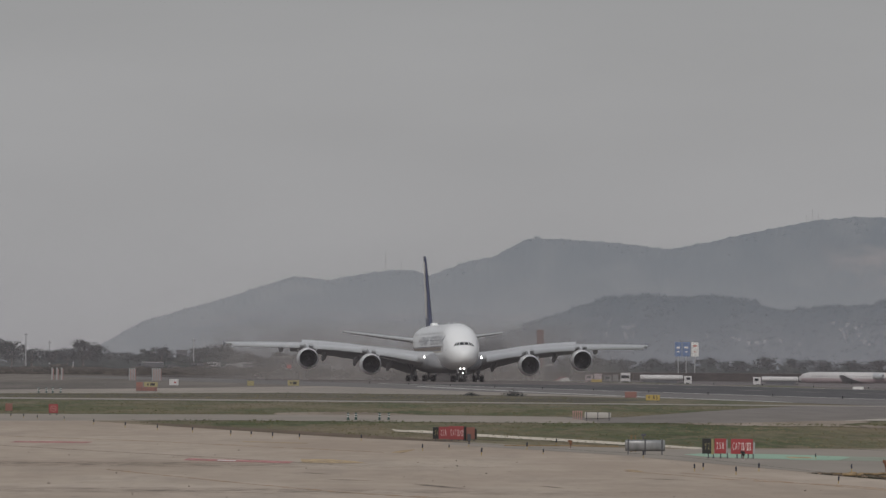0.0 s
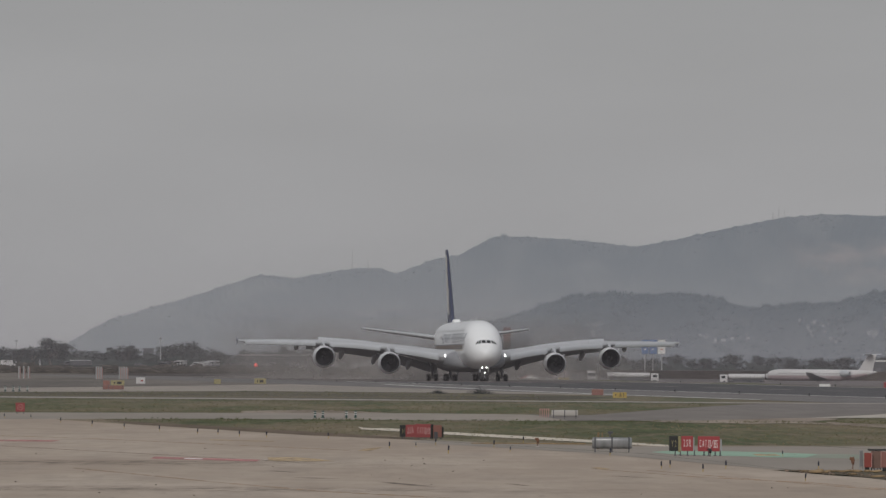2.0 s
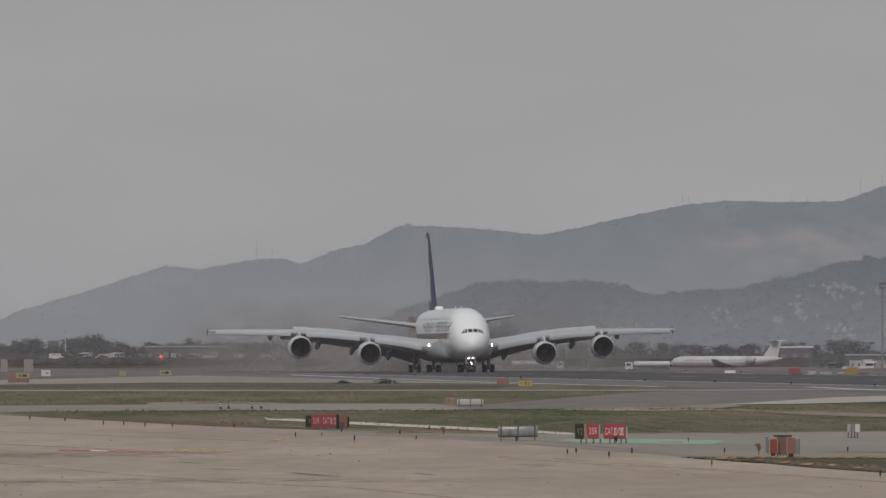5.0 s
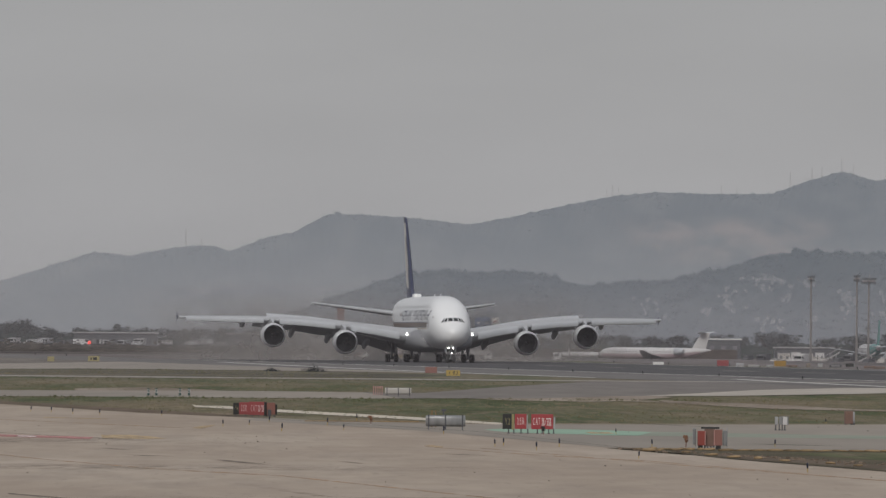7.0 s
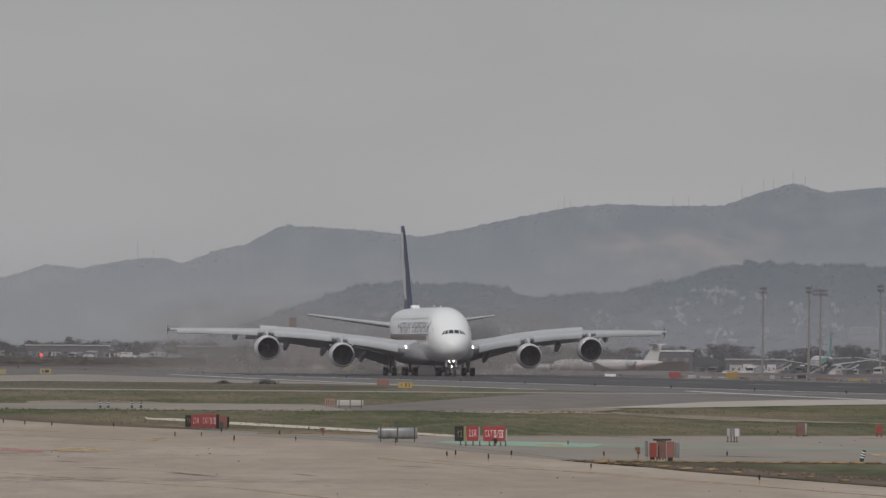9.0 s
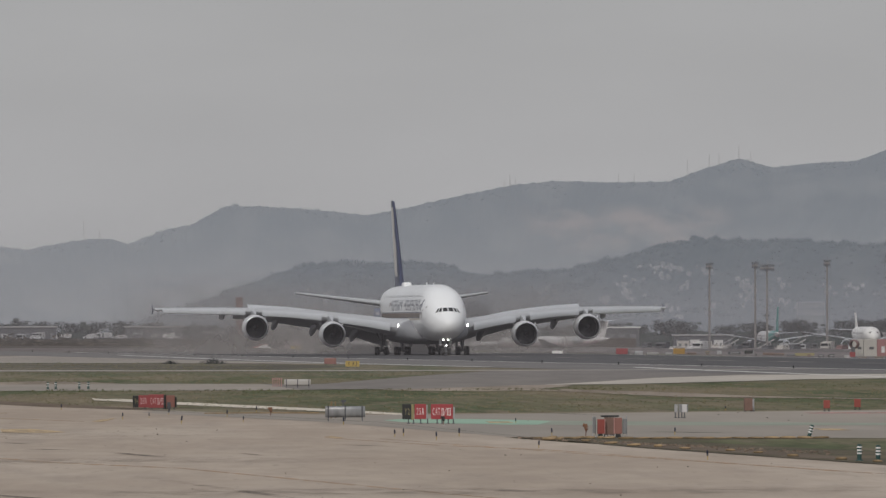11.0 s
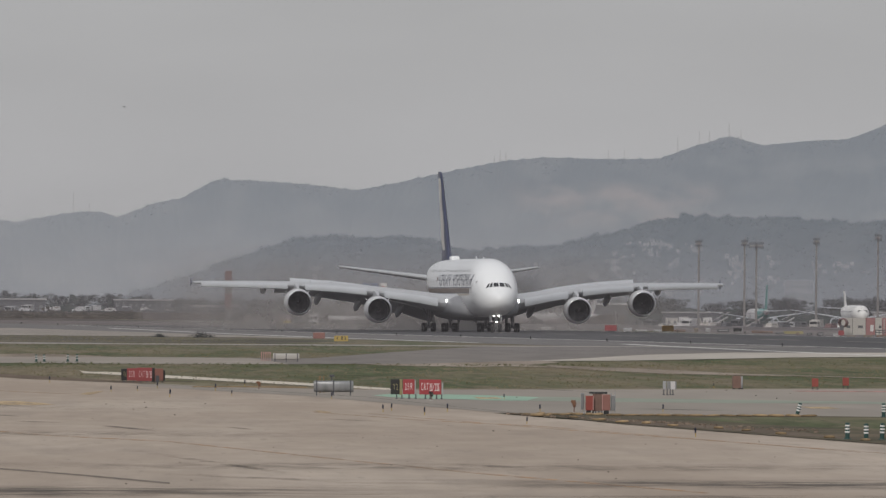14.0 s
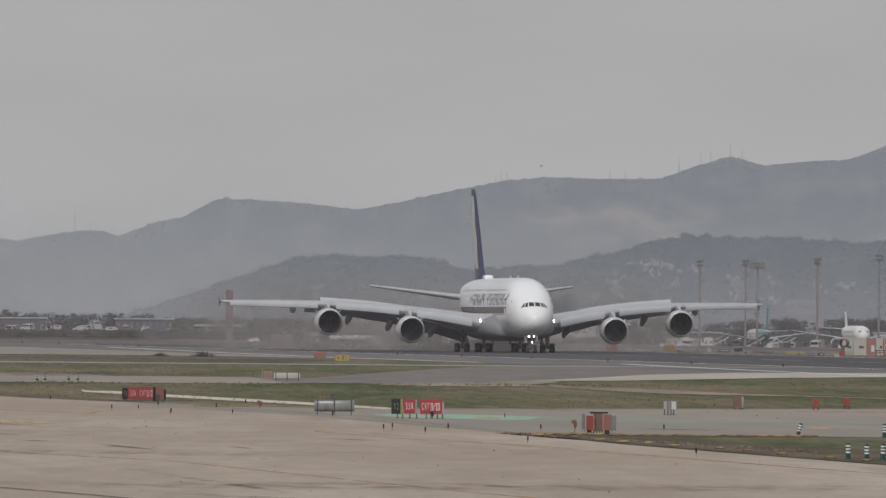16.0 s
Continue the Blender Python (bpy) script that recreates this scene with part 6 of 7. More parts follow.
    if ttail:
        rings = [[(-length * a, (r * k + 0.02) * math.cos(q), zc + r * dz + (r * k + 0.02) * math.sin(q)) for q in np.linspace(radians(185), radians(355), 14)] for a, k, dz in prof[2:8]]
        part("belly_paint", loft(rings, caps=False, closed=False), M_ROSE, t, "dull rose lower fuselage", smooth=50)
    return t


def truck(m, label, kind, paint, category="truck", L=7.0, H=2.6):
    t = thing("truck" if kind != "tanker" else "tanker_truck", m, label, category)
    bm = bmesh.new()
    box(bm, L * 0.5, 0, 0.75, L, 1.9, 0.3, 0.04)
    part("chassis", bm, M_BLACK, t)
    bm = bmesh.new()
    box(bm, 1.0, 0, H * 0.52, 1.9, 2.3, H * 0.72, 0.15)
    cab = part("cab", bm, paint, t, smooth=40)
    bm = bmesh.new()
    box(bm, 0.06, 0, H * 0.66, 0.1, 2.0, H * 0.24, 0.02)
    box(bm, 0.9, 0, H * 0.66, 1.0, 2.34, H * 0.22, 0.02)
    part("cab_glass", bm, M_PANE, cab)
    if kind == "tanker":
        rings = [[(x, 1.2 * k * math.cos(q), 2.05 + 0.70 * k * math.sin(q)) for q in np.linspace(0, 2 * math.pi, 24, endpoint=False)] for x, k in ((2.2, 0.85), (2.35, 1), (L - 0.15, 1), (L, 0.85))]
        part("tank", loft(rings), paint, t, "white oval tank", smooth=40)
        bm = bmesh.new()
        box(bm, L * 0.62, 0, 1.0, L * 0.66, 2.3, 0.75, 0.05)
        part("skirt", bm, M_SHADEWALL, t, "dark side skirt")
    else:
        bm = bmesh.new()
        box(bm, (L + 2.2) / 2, 0, H * 0.62, L - 2.3, 2.35, H * 0.72, 0.06)
        part("box_body", bm, paint, t)
    for x in (1.1, L * 0.66, L - 0.9):
        for s in (-1, 1):
            bm = bmesh.new()
            rod(bm, (x, s * 0.85, 0.48), (x, s * 1.15, 0.48), 0.48, n=16)
            part("wheel", bm, M_TYRE, t)
    return t


def car(m, label, paint, L=4.4, H=1.5, category="car"):
    t = thing("van" if H > 1.7 else "car", m, label, category)
    prof = [(0, 0.45), (0.1, 0.75 * H / 1.5), (0.9, 0.85 * H / 1.5), (1.5 if H < 1.7 else 1.0, H * 0.97), (L * 0.82, H), (L - 0.1, H * 0.62 if H < 1.7 else H * 0.95), (L, 0.5), (L - 0.1, 0.3), (0.1, 0.3)]
    part("body", loft([[(x, y * (0.9 if z > H * 0.7 else 1), z) for x, z in prof] for y in (-0.88, -0.8, 0.8, 0.88)]), paint, t, smooth=35)
    bm = bmesh.new()
    box(bm, L * 0.52, 0, H * 0.78, L * 0.5, 1.64, H * 0.22, 0.03)
    part("glass", bm, M_PANE, t)
    for x in (0.85, L - 0.85):
        for s in (-1, 1):
            bm = bmesh.new()
            rod(bm, (x, s * 0.65, 0.32), (x, s * 0.9, 0.32), 0.32, n=14)
            part("wheel", bm, M_TYRE, t)
    return t


def mast(m, h, label, wide):
    t = thing("floodlight_mast", m, label, "light mast", "apron floodlight masts")
    bm = bmesh.new()
    rod(bm, (0, 0, 0), (0, 0, h), 0.34, 0.2, 12)
    part("pole", bm, M_MAST, t, smooth=40)
    bm = bmesh.new()
    w = 3.6 if wide else 1.5
    box(bm, 0, 0, h - 0.5, w, 1.2, 0.35, 0.03)
    part("head_frame", bm, M_MAST, t, "floodlight head frame")
    n = 8 if wide else 4
    for i in range(n):
        for z in (0.1, -1.0):
            bm = bmesh.new()
            box(bm, (i / (n - 1) - 0.5) * w, -0.5, h + z, 0.36, 0.3, 0.55, 0.03)
            part("floodlight", bm, M_SHADEWALL, t, "floodlight lamp housing")
    bm = bmesh.new()
    rod(bm, (0.2, 0, h), (0.2, 0, h + 1.3), 0.05, n=5)
    part("rod", bm, M_MAST, t)


def building(m, w, d, h, label, wall, roof, rows=1, cols=6, over=0.4):
    t = thing("airport_building", m, label, "building")
    bm = bmesh.new()
    box(bm, 0, 0, h / 2, w, d, h)
    part("wall", bm, wall, t)
    bm = bmesh.new()
    box(bm, 0, 0, h + 0.2, w + over * 2, d + over * 2, 0.4, 0.04)
    part("roof", bm, roof, t, "flat roof slab")
    for r in range(rows):
        for c in range(cols):
            bm = bmesh.new()
            box(bm, (c + 0.5) / cols * w - w / 2, -d / 2 - 0.02, h * (r + 0.55) / rows, w / cols * 0.42, 0.08, h / rows * 0.32)
            part("window", bm, M_WINDOW, t)
    return t


def tree_meshes(seed, h, w):
    """A tapered trunk with limbs, and a crown of small leaf clumps with gaps."""
    r = random.Random(seed)
    bm = bmesh.new()
    rod(bm, (0, 0, -0.1), (r.uniform(-.2, .2), 0, h * 0.5), h * 0.035, h * 0.018, 8)
    tips = []
    for i in range(9):
        q, z0 = i * 2.4 + r.uniform(-.4, .4), h * r.uniform(0.2, 0.5)
        e = Vector((math.cos(q) * w * r.uniform(0.2, 0.42), math.sin(q) * w * r.uniform(0.2, 0.42), h * r.uniform(0.45, 0.88)))
        rod(bm, (0, 0, z0), e, h * 0.014, h * 0.004, 5)
        tips.append(e)
    verts, faces = [], []
    for e in tips + [Vector((0, 0, h * 0.85)), Vector((0, 0, h * 0.6)), Vector((w * .15, 0, h * .4)), Vector((-w * .2, 0, h * .38))]:
        rad = w * r.uniform(0.16, 0.27)
        for _ in range(110):
            d = Vector((r.gauss(0, 1), r.gauss(0, 1), r.gauss(0, 0.75)))
            p = e + d.normalized() * rad * r.uniform(0.45, 1.05)
            s = w * 0.035 * r.uniform(0.6, 1.5)
            i = len(verts)
            verts += [tuple(p + Vector([r.uniform(-s, s) for _ in range(3)])) for _ in range(4)]
            faces += [(i, i + 1, i + 2), (i, i + 2, i + 3)]
    me = bpy.data.meshes.new("crown")
    me.from_pydata(verts, [], faces)
    me.materials.append(M_LEAF)
    return mesh_of("trunk", bm, 50), me


KINDS = [tree_meshes(s, 9.0, 9.0) for s in (1, 2, 3)] + [tree_meshes(7, 10.0, 5.5)]


def tree(x, y, h, w, k, label="dull green broad tree at the airfield edge"):
    trunk, crown = KINDS[k]
    t = thing("tree", stand(x, y, rng.uniform(0, 360)) @ Matrix.Diagonal((w / (5.5 if k == 3 else 9.0), w / (5.5 if k == 3 else 9.0), h / (10.0 if k == 3 else 9.0), 1)), label, "tree", "airfield trees")
    part("trunk", trunk, M_BARK, t)
    part("crown", crown, M_LEAF, t)


# azimuth in degrees to x at distance d
def ax(a, d):
    return d * math.tan(radians(a))


# parked aircraft
jet(stand(ax(1.803, 3000), 3000, 146), 35.0, 3.0, 24, "dull white regional jet with high tail on far apron", M_DULLWHITE, M_DULLWHITE, True)
jet(stand(ax(3.140, 3320), 3320, 96), 33, 3.6, 32, "white airliner with a teal rear and fin parked nose away", M_DULLWHITE, M_TEAL, tall=1.95)
jet(stand(ax(3.715, 3200), 3200, -85), 38, 4.8, 35, "plain white airliner parked facing the runway", M_WHITE, M_WHITE, tall=0.85)
# trucks and vans on the far service road
truck(stand(61.9, 2800, 180), "white airport fuel tanker truck beyond the runway", "tanker", M_DULLWHITE, L=12.8, H=2.9)
truck(stand(77.0, 2800, 0), "white airport fuel tanker truck beyond the runway", "tanker", M_DULLWHITE, L=11.2, H=2.9)
truck(stand(45.2, 2790, 88), "white van-like truck seen from the front", "box", M_DULLWHITE, L=5.5, H=3.0)
truck(stand(35.4, 2800, 0), "dull pinkish box truck beyond the runway", "box", M_ROSE, L=4.2, H=2.6)
truck(stand(40.0, 2795, 0), "grey box truck beyond the runway", "box", M_DULLWALL, L=3.6, H=2.5)
car(stand(27.6, 2800, 0), "white and red pickup beyond the runway", M_RED, 4.2, 1.5)
car(stand(28.0, 2790, 0), "white car beyond the runway", M_WHITE, 3.8, 1.4)
board("runway_sign", stand(64.8, 1760), 1.7, 0.4, M_WHITE, "low white board beside the runway", 0.1, 0.2)
for i in range(26):
    a = 2.55 + i * 0.062 + rng.uniform(-0.02, 0.02)
    d = rng.uniform(2900, 3150)
    p = rng.choice([M_DULLWHITE, M_CREAM, M_WHITE, M_GREY, M_SHADEWALL, M_DULLWHITE, M_REDBAND, M_SHADEWALL])
    if rng.random() < 0.45:
        truck(stand(ax(a, d), d, rng.choice([0, 180, 70, 10])), "airport service truck on the far apron", "box", p, L=rng.uniform(4, 7), H=rng.uniform(2.2, 3.2))
    else:
        car(stand(ax(a, d), d, rng.choice([0, 180, 60])), "service vehicle on the far apron", p, rng.uniform(3.6, 5), rng.uniform(1.4, 2.2))
# passenger stairs
for a, d in ((2.99, 3040), (3.17, 3040), (3.33, 3050)):
    t = thing("passenger_stairs", stand(ax(a, d), d), "white mobile passenger stairs on the apron", "stairs", "passenger stairs")
    part("flight", loft([[(-2.5, y, 0.6), (-2.5, y, 0.9), (2.0, y, 3.4), (2.0, y, 3.0)] for y in (-0.7, 0.7)]), M_ROOF, t)
    bm = bmesh.new()
    box(bm, 1.0, 0, 1.4, 0.2, 1.2, 2.8)
    box(bm, 0, 0, 0.45, 5, 1.6, 0.3)
    part("undercarriage", bm, M_GREY, t)
    part("canopy", loft([[(-2.4, y, 2.0), (-2.4, y, 2.1), (2.4, y, 4.6), (2.4, y, 4.5)] for y in (-0.8, 0.8)]), M_ROOF, t)
# pale site cabins on the apron
for a, w, h, bright in ((2.745, 3.4, 2.6, 0), (2.805, 2.6, 2.9, 1), (2.862, 3.2, 2.5, 0), (2.925, 2.4, 2.8, 1)):
    t = thing("site_cabin", stand(ax(a, 3170), 3170), "pale flat-roofed site cabin on the far apron", "cabin", "site cabins")
    bm = bmesh.new()
    box(bm, 0, 0, h / 2, w, 2.4, h, 0.05)
    part("wall", bm, M_DULLWHITE if bright else M_CREAM, t)
    bm = bmesh.new()
    box(bm, 0, 0, h + 0.06, w + 0.2, 2.6, 0.12)
    part("roof", bm, M_ROOF, t, "flat grey roof")
    for x in (-0.25, 0.25):
        bm = bmesh.new()
        box(bm, x * w, -1.21, h * 0.58, w * 0.22, 0.06, h * 0.3)
        part("window", bm, M_WINDOW, t)
# striped containers beside the runway
for i, (w, mats) in enumerate(((1.5, "wc"), (1.9, "wc"), (1.3, "rr"), (1.0, "wc"), (1.3, "rw"), (1.6, "wr"), (1.2, "rr"), (1.5, "wr"))):
    x = 99.8 + sum((1.5, 1.9, 1.3, 1.0, 1.3, 1.6, 1.2, 1.5)[:i]) + w / 2
    t = thing("container", stand(x, 1585), "white and red striped equipment container", "container", "striped containers")
    bm = bmesh.new()
    box(bm, 0, 0, 1.25, w - 0.05, 2.2, 2.4, 0.03)
    part("shell", bm, M_SHELL if mats[0] == "r" else M_CREAM, t)
    for k in range(3):
        bm = bmesh.new()
        box(bm, (k - 1) * w * 0.3, -1.12, 1.25, 0.10, 0.05, 2.1)
        part("rib", bm, M_SHELL if mats[1] == "r" else M_CREAM, t)
    bm = bmesh.new()
    box(bm, 0.2, -1.14, 1.0 if mats[0] == "r" else 1.2, w * 0.35, 0.04, 0.9 if mats[0] == "r" else 0.35)
    part("hatch", bm, M_SHADEWALL if mats[0] == "w" else M_DULLWHITE, t)
t = thing("engine_cowl", stand(99.6, 1580), "dull red and dark engine cover on a trolley", "engine cover")
part("cowl", revolve([(0, 0.5), (0.2, 0.66), (1.2, 0.62), (1.2, 0.5), (0.2, 0.5)], 20, pose(0, 0, 1.75, 0, 0, 70)), M_REDBAND, t, smooth=40)
bm = bmesh.new()
box(bm, 0, 0, 0.7, 0.5, 0.5, 1.4, 0.03)
part("trolley", bm, M_SHADEWALL, t)
t = thing("red_barrier", stand(99.0, 1572), "small red plastic barrier", "barrier")
bm = bmesh.new()
box(bm, 0, 0, 0.35, 0.8, 0.4, 0.7, 0.06)
part("shell", bm, M_FADED, t)
t = thing("equipment_rack", stand(104.8, 1575), "dark low equipment rack before the containers", "rack")
bm = bmesh.new()
box(bm, 0, 0, 0.75, 1.8, 0.3, 0.12)
box(bm, 0, 0, 0.45, 1.8, 0.3, 0.10)
for x in (-0.8, -0.3, 0.3, 0.8):
    box(bm, x, 0, 0.4, 0.08, 0.3, 0.8)
part("frame", bm, M_SHADEWALL, t)
# signs beyond the runway
for x, y, w, h, mtl, lab in ((72.0, 1693, 1.75, 0.85, M_FADED, "red runway sign beyond the runway"), (80.2, 1685, 1.75, 0.85, M_AMBER, "yellow runway sign beyond the runway"),
                             (90.9, 1690, 1.3, 0.5, M_BLACK, "low dark sign beyond the runway"), (101.0, 1720, 3.0, 0.4, M_DULL, "low ochre sign beyond the runway"),
                             (35.0, 2560, 2.4, 0.9, M_YELLOW, "faded yellow sign beyond the runway")):
    board("runway_sign", stand(x, y), w, h, mtl, lab, 0.15, 0.2)
# low barriers and covers scattered along the strip
for x, w, h, k in ((73.2, 1.51, 0.67, 5), (75.4, 1.20, 0.69, 1), (77.5, 1.75, 0.40, 3), (79.9, 0.97, 0.39, 1), (80.9, 0.73, 0.46, 3), (83.3, 1.60, 0.41, 4), (85.8, 0.60, 0.74, 0), (87.6, 0.72, 0.74, 1), (89.9, 1.84, 0.57, 5), (92.5, 0.67, 0.74, 1), (95.1, 1.74, 0.47, 2), (96.5, 1.80, 0.46, 2), (98.5, 1.30, 0.35, 5), (101.2, 0.50, 0.49, 2), (103.0, 0.87, 0.54, 5), (104.7, 0.78, 0.73, 5), (107.1, 1.01, 0.57, 3), (109.3, 1.27, 0.35, 0), (111.9, 1.34, 0.73, 0), (114.1, 1.79, 0.73, 2), (115.9, 1.74, 0.45, 3), (117.5, 1.52, 0.67, 2)):
    t = thing("low_barrier", stand(x, 1712, 0), ("low ochre barrier", "low grey barrier", "low brown cover", "low cream barrier", "low dull red barrier", "low dark cover")[k] + " beyond the runway", "barrier", "low barriers")
    bm = bmesh.new()
    h *= 0.75
    box(bm, 0, 0, h / 2, w, 0.4, h, 0.06)
    part("shell", bm, (M_BARE, M_GREY, M_BROWN, M_ROOF, M_BROWN, M_SHADEWALL)[k], t)
    bm = bmesh.new()
    box(bm, 0, -0.22, h * 0.5, w * 0.7, 0.05, h * 0.25)
    part("band", bm, M_ROOF if k % 2 else M_DULLWALL, t)
for i in range(26):
    s = 1180 + i * 60
    for l in (203.5, 270.5):
        bm = bmesh.new()
        rod(bm, (0, 0, 0), (0, 0, 0.34), 0.05, 0.09, 8)
        if i == 0 and l < 210:
            em = mesh_of("runway_light", bm)
            em.materials.append(M_BLACK)
        else:
            bm.free()
        x, y = rw(s, l)
        tagged(new("runway_light", em), "small dark runway edge light", "edge light", "runway edge lights").matrix_basis = stand(x, y, 0, 0.04)
# red and white mast, billboards, antenna rows
t = thing("striped_mast", stand(26.0, 3000), "orange and white banded equipment mast", "mast")
for i in range(7):
    bm = bmesh.new()
    box(bm, 0, 0, i * 2.0 + 1.0, 1.9, 1.9, 2.0, 0.03)
    part("band", bm, M_REDBAND if i in (2, 3, 5, 6) else M_DULLWALL, t, "orange band" if i in (2, 3, 5, 6) else "pale band")
t = thing("billboard", stand(ax(1.235, 3250), 3250), "two blue hoardings and a white one on posts", "billboard", "hoardings")
for x, w, mtl in ((-2.2, 1.9, M_SIGNBLUE), (0.1, 2.2, M_SIGNBLUE), (2.6, 2.1, M_WHITE)):
    bm = bmesh.new()
    box(bm, x, 0, 9.9, w, 0.3, 4.1, 0.05)
    p = part("panel", bm, mtl, t, "blue panel" if mtl is M_SIGNBLUE else "white panel with an orange bar")
    bm = bmesh.new()
    box(bm, x, -0.17, 10.9 if mtl is M_WHITE else 10.4, w * 0.5, 0.06, 0.5)
    box(bm, x, -0.17, 9.2, w * 0.35, 0.06, 0.3)
    part("bar", bm, M_ORANGE if mtl is M_WHITE else M_LETTER, p)
    bm = bmesh.new()
    rod(bm, (x, 0.1, 0), (x, 0.1, 8.2), 0.16, n=8)
    part("post", bm, M_GREY, t)
for x0, n, red in ((-69.0, 3, True), (-55.3, 3, True), (-51.2, 4, True)):
    t = thing("antenna_row", stand(x0, 2000), "row of white and red antenna posts beside the runway", "antenna", "antenna rows")
    for i in range(n):
        bm = bmesh.new()
        box(bm, i * (0.85 if n == 3 and x0 < -60 else 0.42), 0, 1.1, 0.26, 0.2, 2.2, 0.03)
        part("post", bm, M_ROOF, t)
        bm = bmesh.new()
        box(bm, i * (0.85 if n == 3 and x0 < -60 else 0.42) + 0.2, 0.3, 1.0, 0.14, 0.14, 2.0, 0.02)
        part("back_post", bm, M_PINK, t)
# the perimeter road on its low bank
bm = bmesh.new()
for x0 in range(-320, 140, 20):
    box(bm, x0 + 10, 3230, -2.2, 20, 66, 5.0)
ob = new("perimeter_road", mesh_of("perimeter_road", bm))
ob.data.materials.append(M_SCRUBLAND)
tagged(ob, "dull perimeter road on a low bank", "road", kind="structure")
# vehicles and huts standing behind the perimeter road
for i in range(30):
    a = -1.32 + i * 0.063 + rng.uniform(-0.03, 0.03)
    p = rng.choice([M_ROOF, M_ROOF, M_DULLWALL, M_SHADEWALL, M_SHADEWALL, M_GREY])
    m = pose(ax(a, 3246), 3246, 0.305, 0, 0, rng.choice([0, 180, 65]))
    if rng.random() < 0.5:
        truck(m, "airport truck parked behind the perimeter road", "box", p, L=rng.uniform(3.6, 5.5), H=rng.uniform(1.6, 2.2))
    else:
        car(m, "vehicle parked behind the perimeter road", p, rng.uniform(3.4, 4.6), rng.uniform(1.3, 1.8))
# two vehicles that drive along the perimeter road
bus_ob = truck(Matrix.Identity(4), "dark bus with a pale roof driving along the perimeter road", "bus", M_SHADEWALL, "bus", 7.8, 1.9)
bm = bmesh.new()
box(bm, 4.6, 0, 1.90, 6.0, 2.2, 0.12, 0.04)
part("roof", bm, M_DULLWHITE, bus_ob, "pale roof")
van_ob = car(Matrix.Identity(4), "white van driving along the perimeter road", M_DULLWHITE, 4.4, 1.9, "van")
t = thing("equipment_cabinet", stand(-40.8, 1720), "small off-white equipment cabinet with a red patch", "cabinet")
bm = bmesh.new()
box(bm, 0, 0, 0.52, 1.4, 0.8, 0.95, 0.05)
part("shell", bm, M_DULLWHITE, t)
bm = bmesh.new()
box(bm, 0.2, -0.41, 0.5, 0.4, 0.03, 0.22)
part("patch", bm, M_RED, t)
t = thing("warning_light", stand(ax(-0.776, 3000), 3000), "red glowing warning light on a slim post", "warning light")
bm = bmesh.new()
rod(bm, (0, 0, 0), (0, 0, 1.6), 0.1, n=6)
part("post", bm, M_GREY, t)
bm = bmesh.new()
bmesh.ops.create_uvsphere(bm, u_segments=12, v_segments=8, radius=0.48, matrix=pose(0, 0, 1.95))
part("lamp", bm, M_BEACON, t, "glowing red lamp", smooth=60)
# buildings
building(stand(3.8, 3330), 17.0, 8, 6.1, "two-storey dark airport building with window bands", M_SHADEWALL, M_ROOF, 2, 9)
building(stand(-37.2, 3330), 24.4, 8, 5.5, "low dark airport building with a pale roof edge", M_SHADEWALL, M_ROOF, 1, 10)
building(stand(25.5, 3330), 13.3, 8, 4.6, "low dull airport shed", M_DULLWALL, M_ROOF, 1, 4)
building(stand(ax(-1.32, 3900), 3900), 3.6, 3, 7.5, "small dark tower building above trees", M_SHADEWALL, M_SHADEWALL, 2, 2, 0.3)
building(stand(ax(2.435, 3330), 3330), 10, 8, 6.2, "dark hangar with a bright flat roof", M_SHADEWALL, M_WHITE, 1, 3)
building(stand(ax(2.845, 3330), 3330), 17.2, 6, 3.9, "long dark flat-roofed airport office", M_SHADEWALL, M_ROOF, 1, 9)
building(stand(ax(3.95, 3350), 3350), 22, 6, 4.2, "pale long airport shed", M_ROOF, M_ROOF, 1, 8)
for a, h, wide in ((2.880, 23.2, 0), (3.112, 23.4, 0), (3.172, 22.8, 1), (3.476, 24.0, 0), (3.788, 25.1, 0)):
    mast(stand(ax(a, 3000), 3000), h, "tall grey floodlight mast on the far apron", wide)
for a, d, h in ((-2.11, 3600, 11), (-1.99, 3600, 8.5), (-1.87, 3700, 9), (-1.26, 3600, 11), (-1.18, 3800, 6)):
    t = thing("utility_pole", stand(ax(a, d), d), "thin grey utility pole among trees", "pole", "utility poles")
    bm = bmesh.new()
    rod(bm, (0, 0, 0), (0, 0, h), 0.22, 0.12, 8)
    part("shaft", bm, M_GREY, t)
    bm = bmesh.new()
    box(bm, 0, 0, h - 0.6, 1.2, 0.2, 0.3)
    part("crossarm", bm, M_GREY, t)
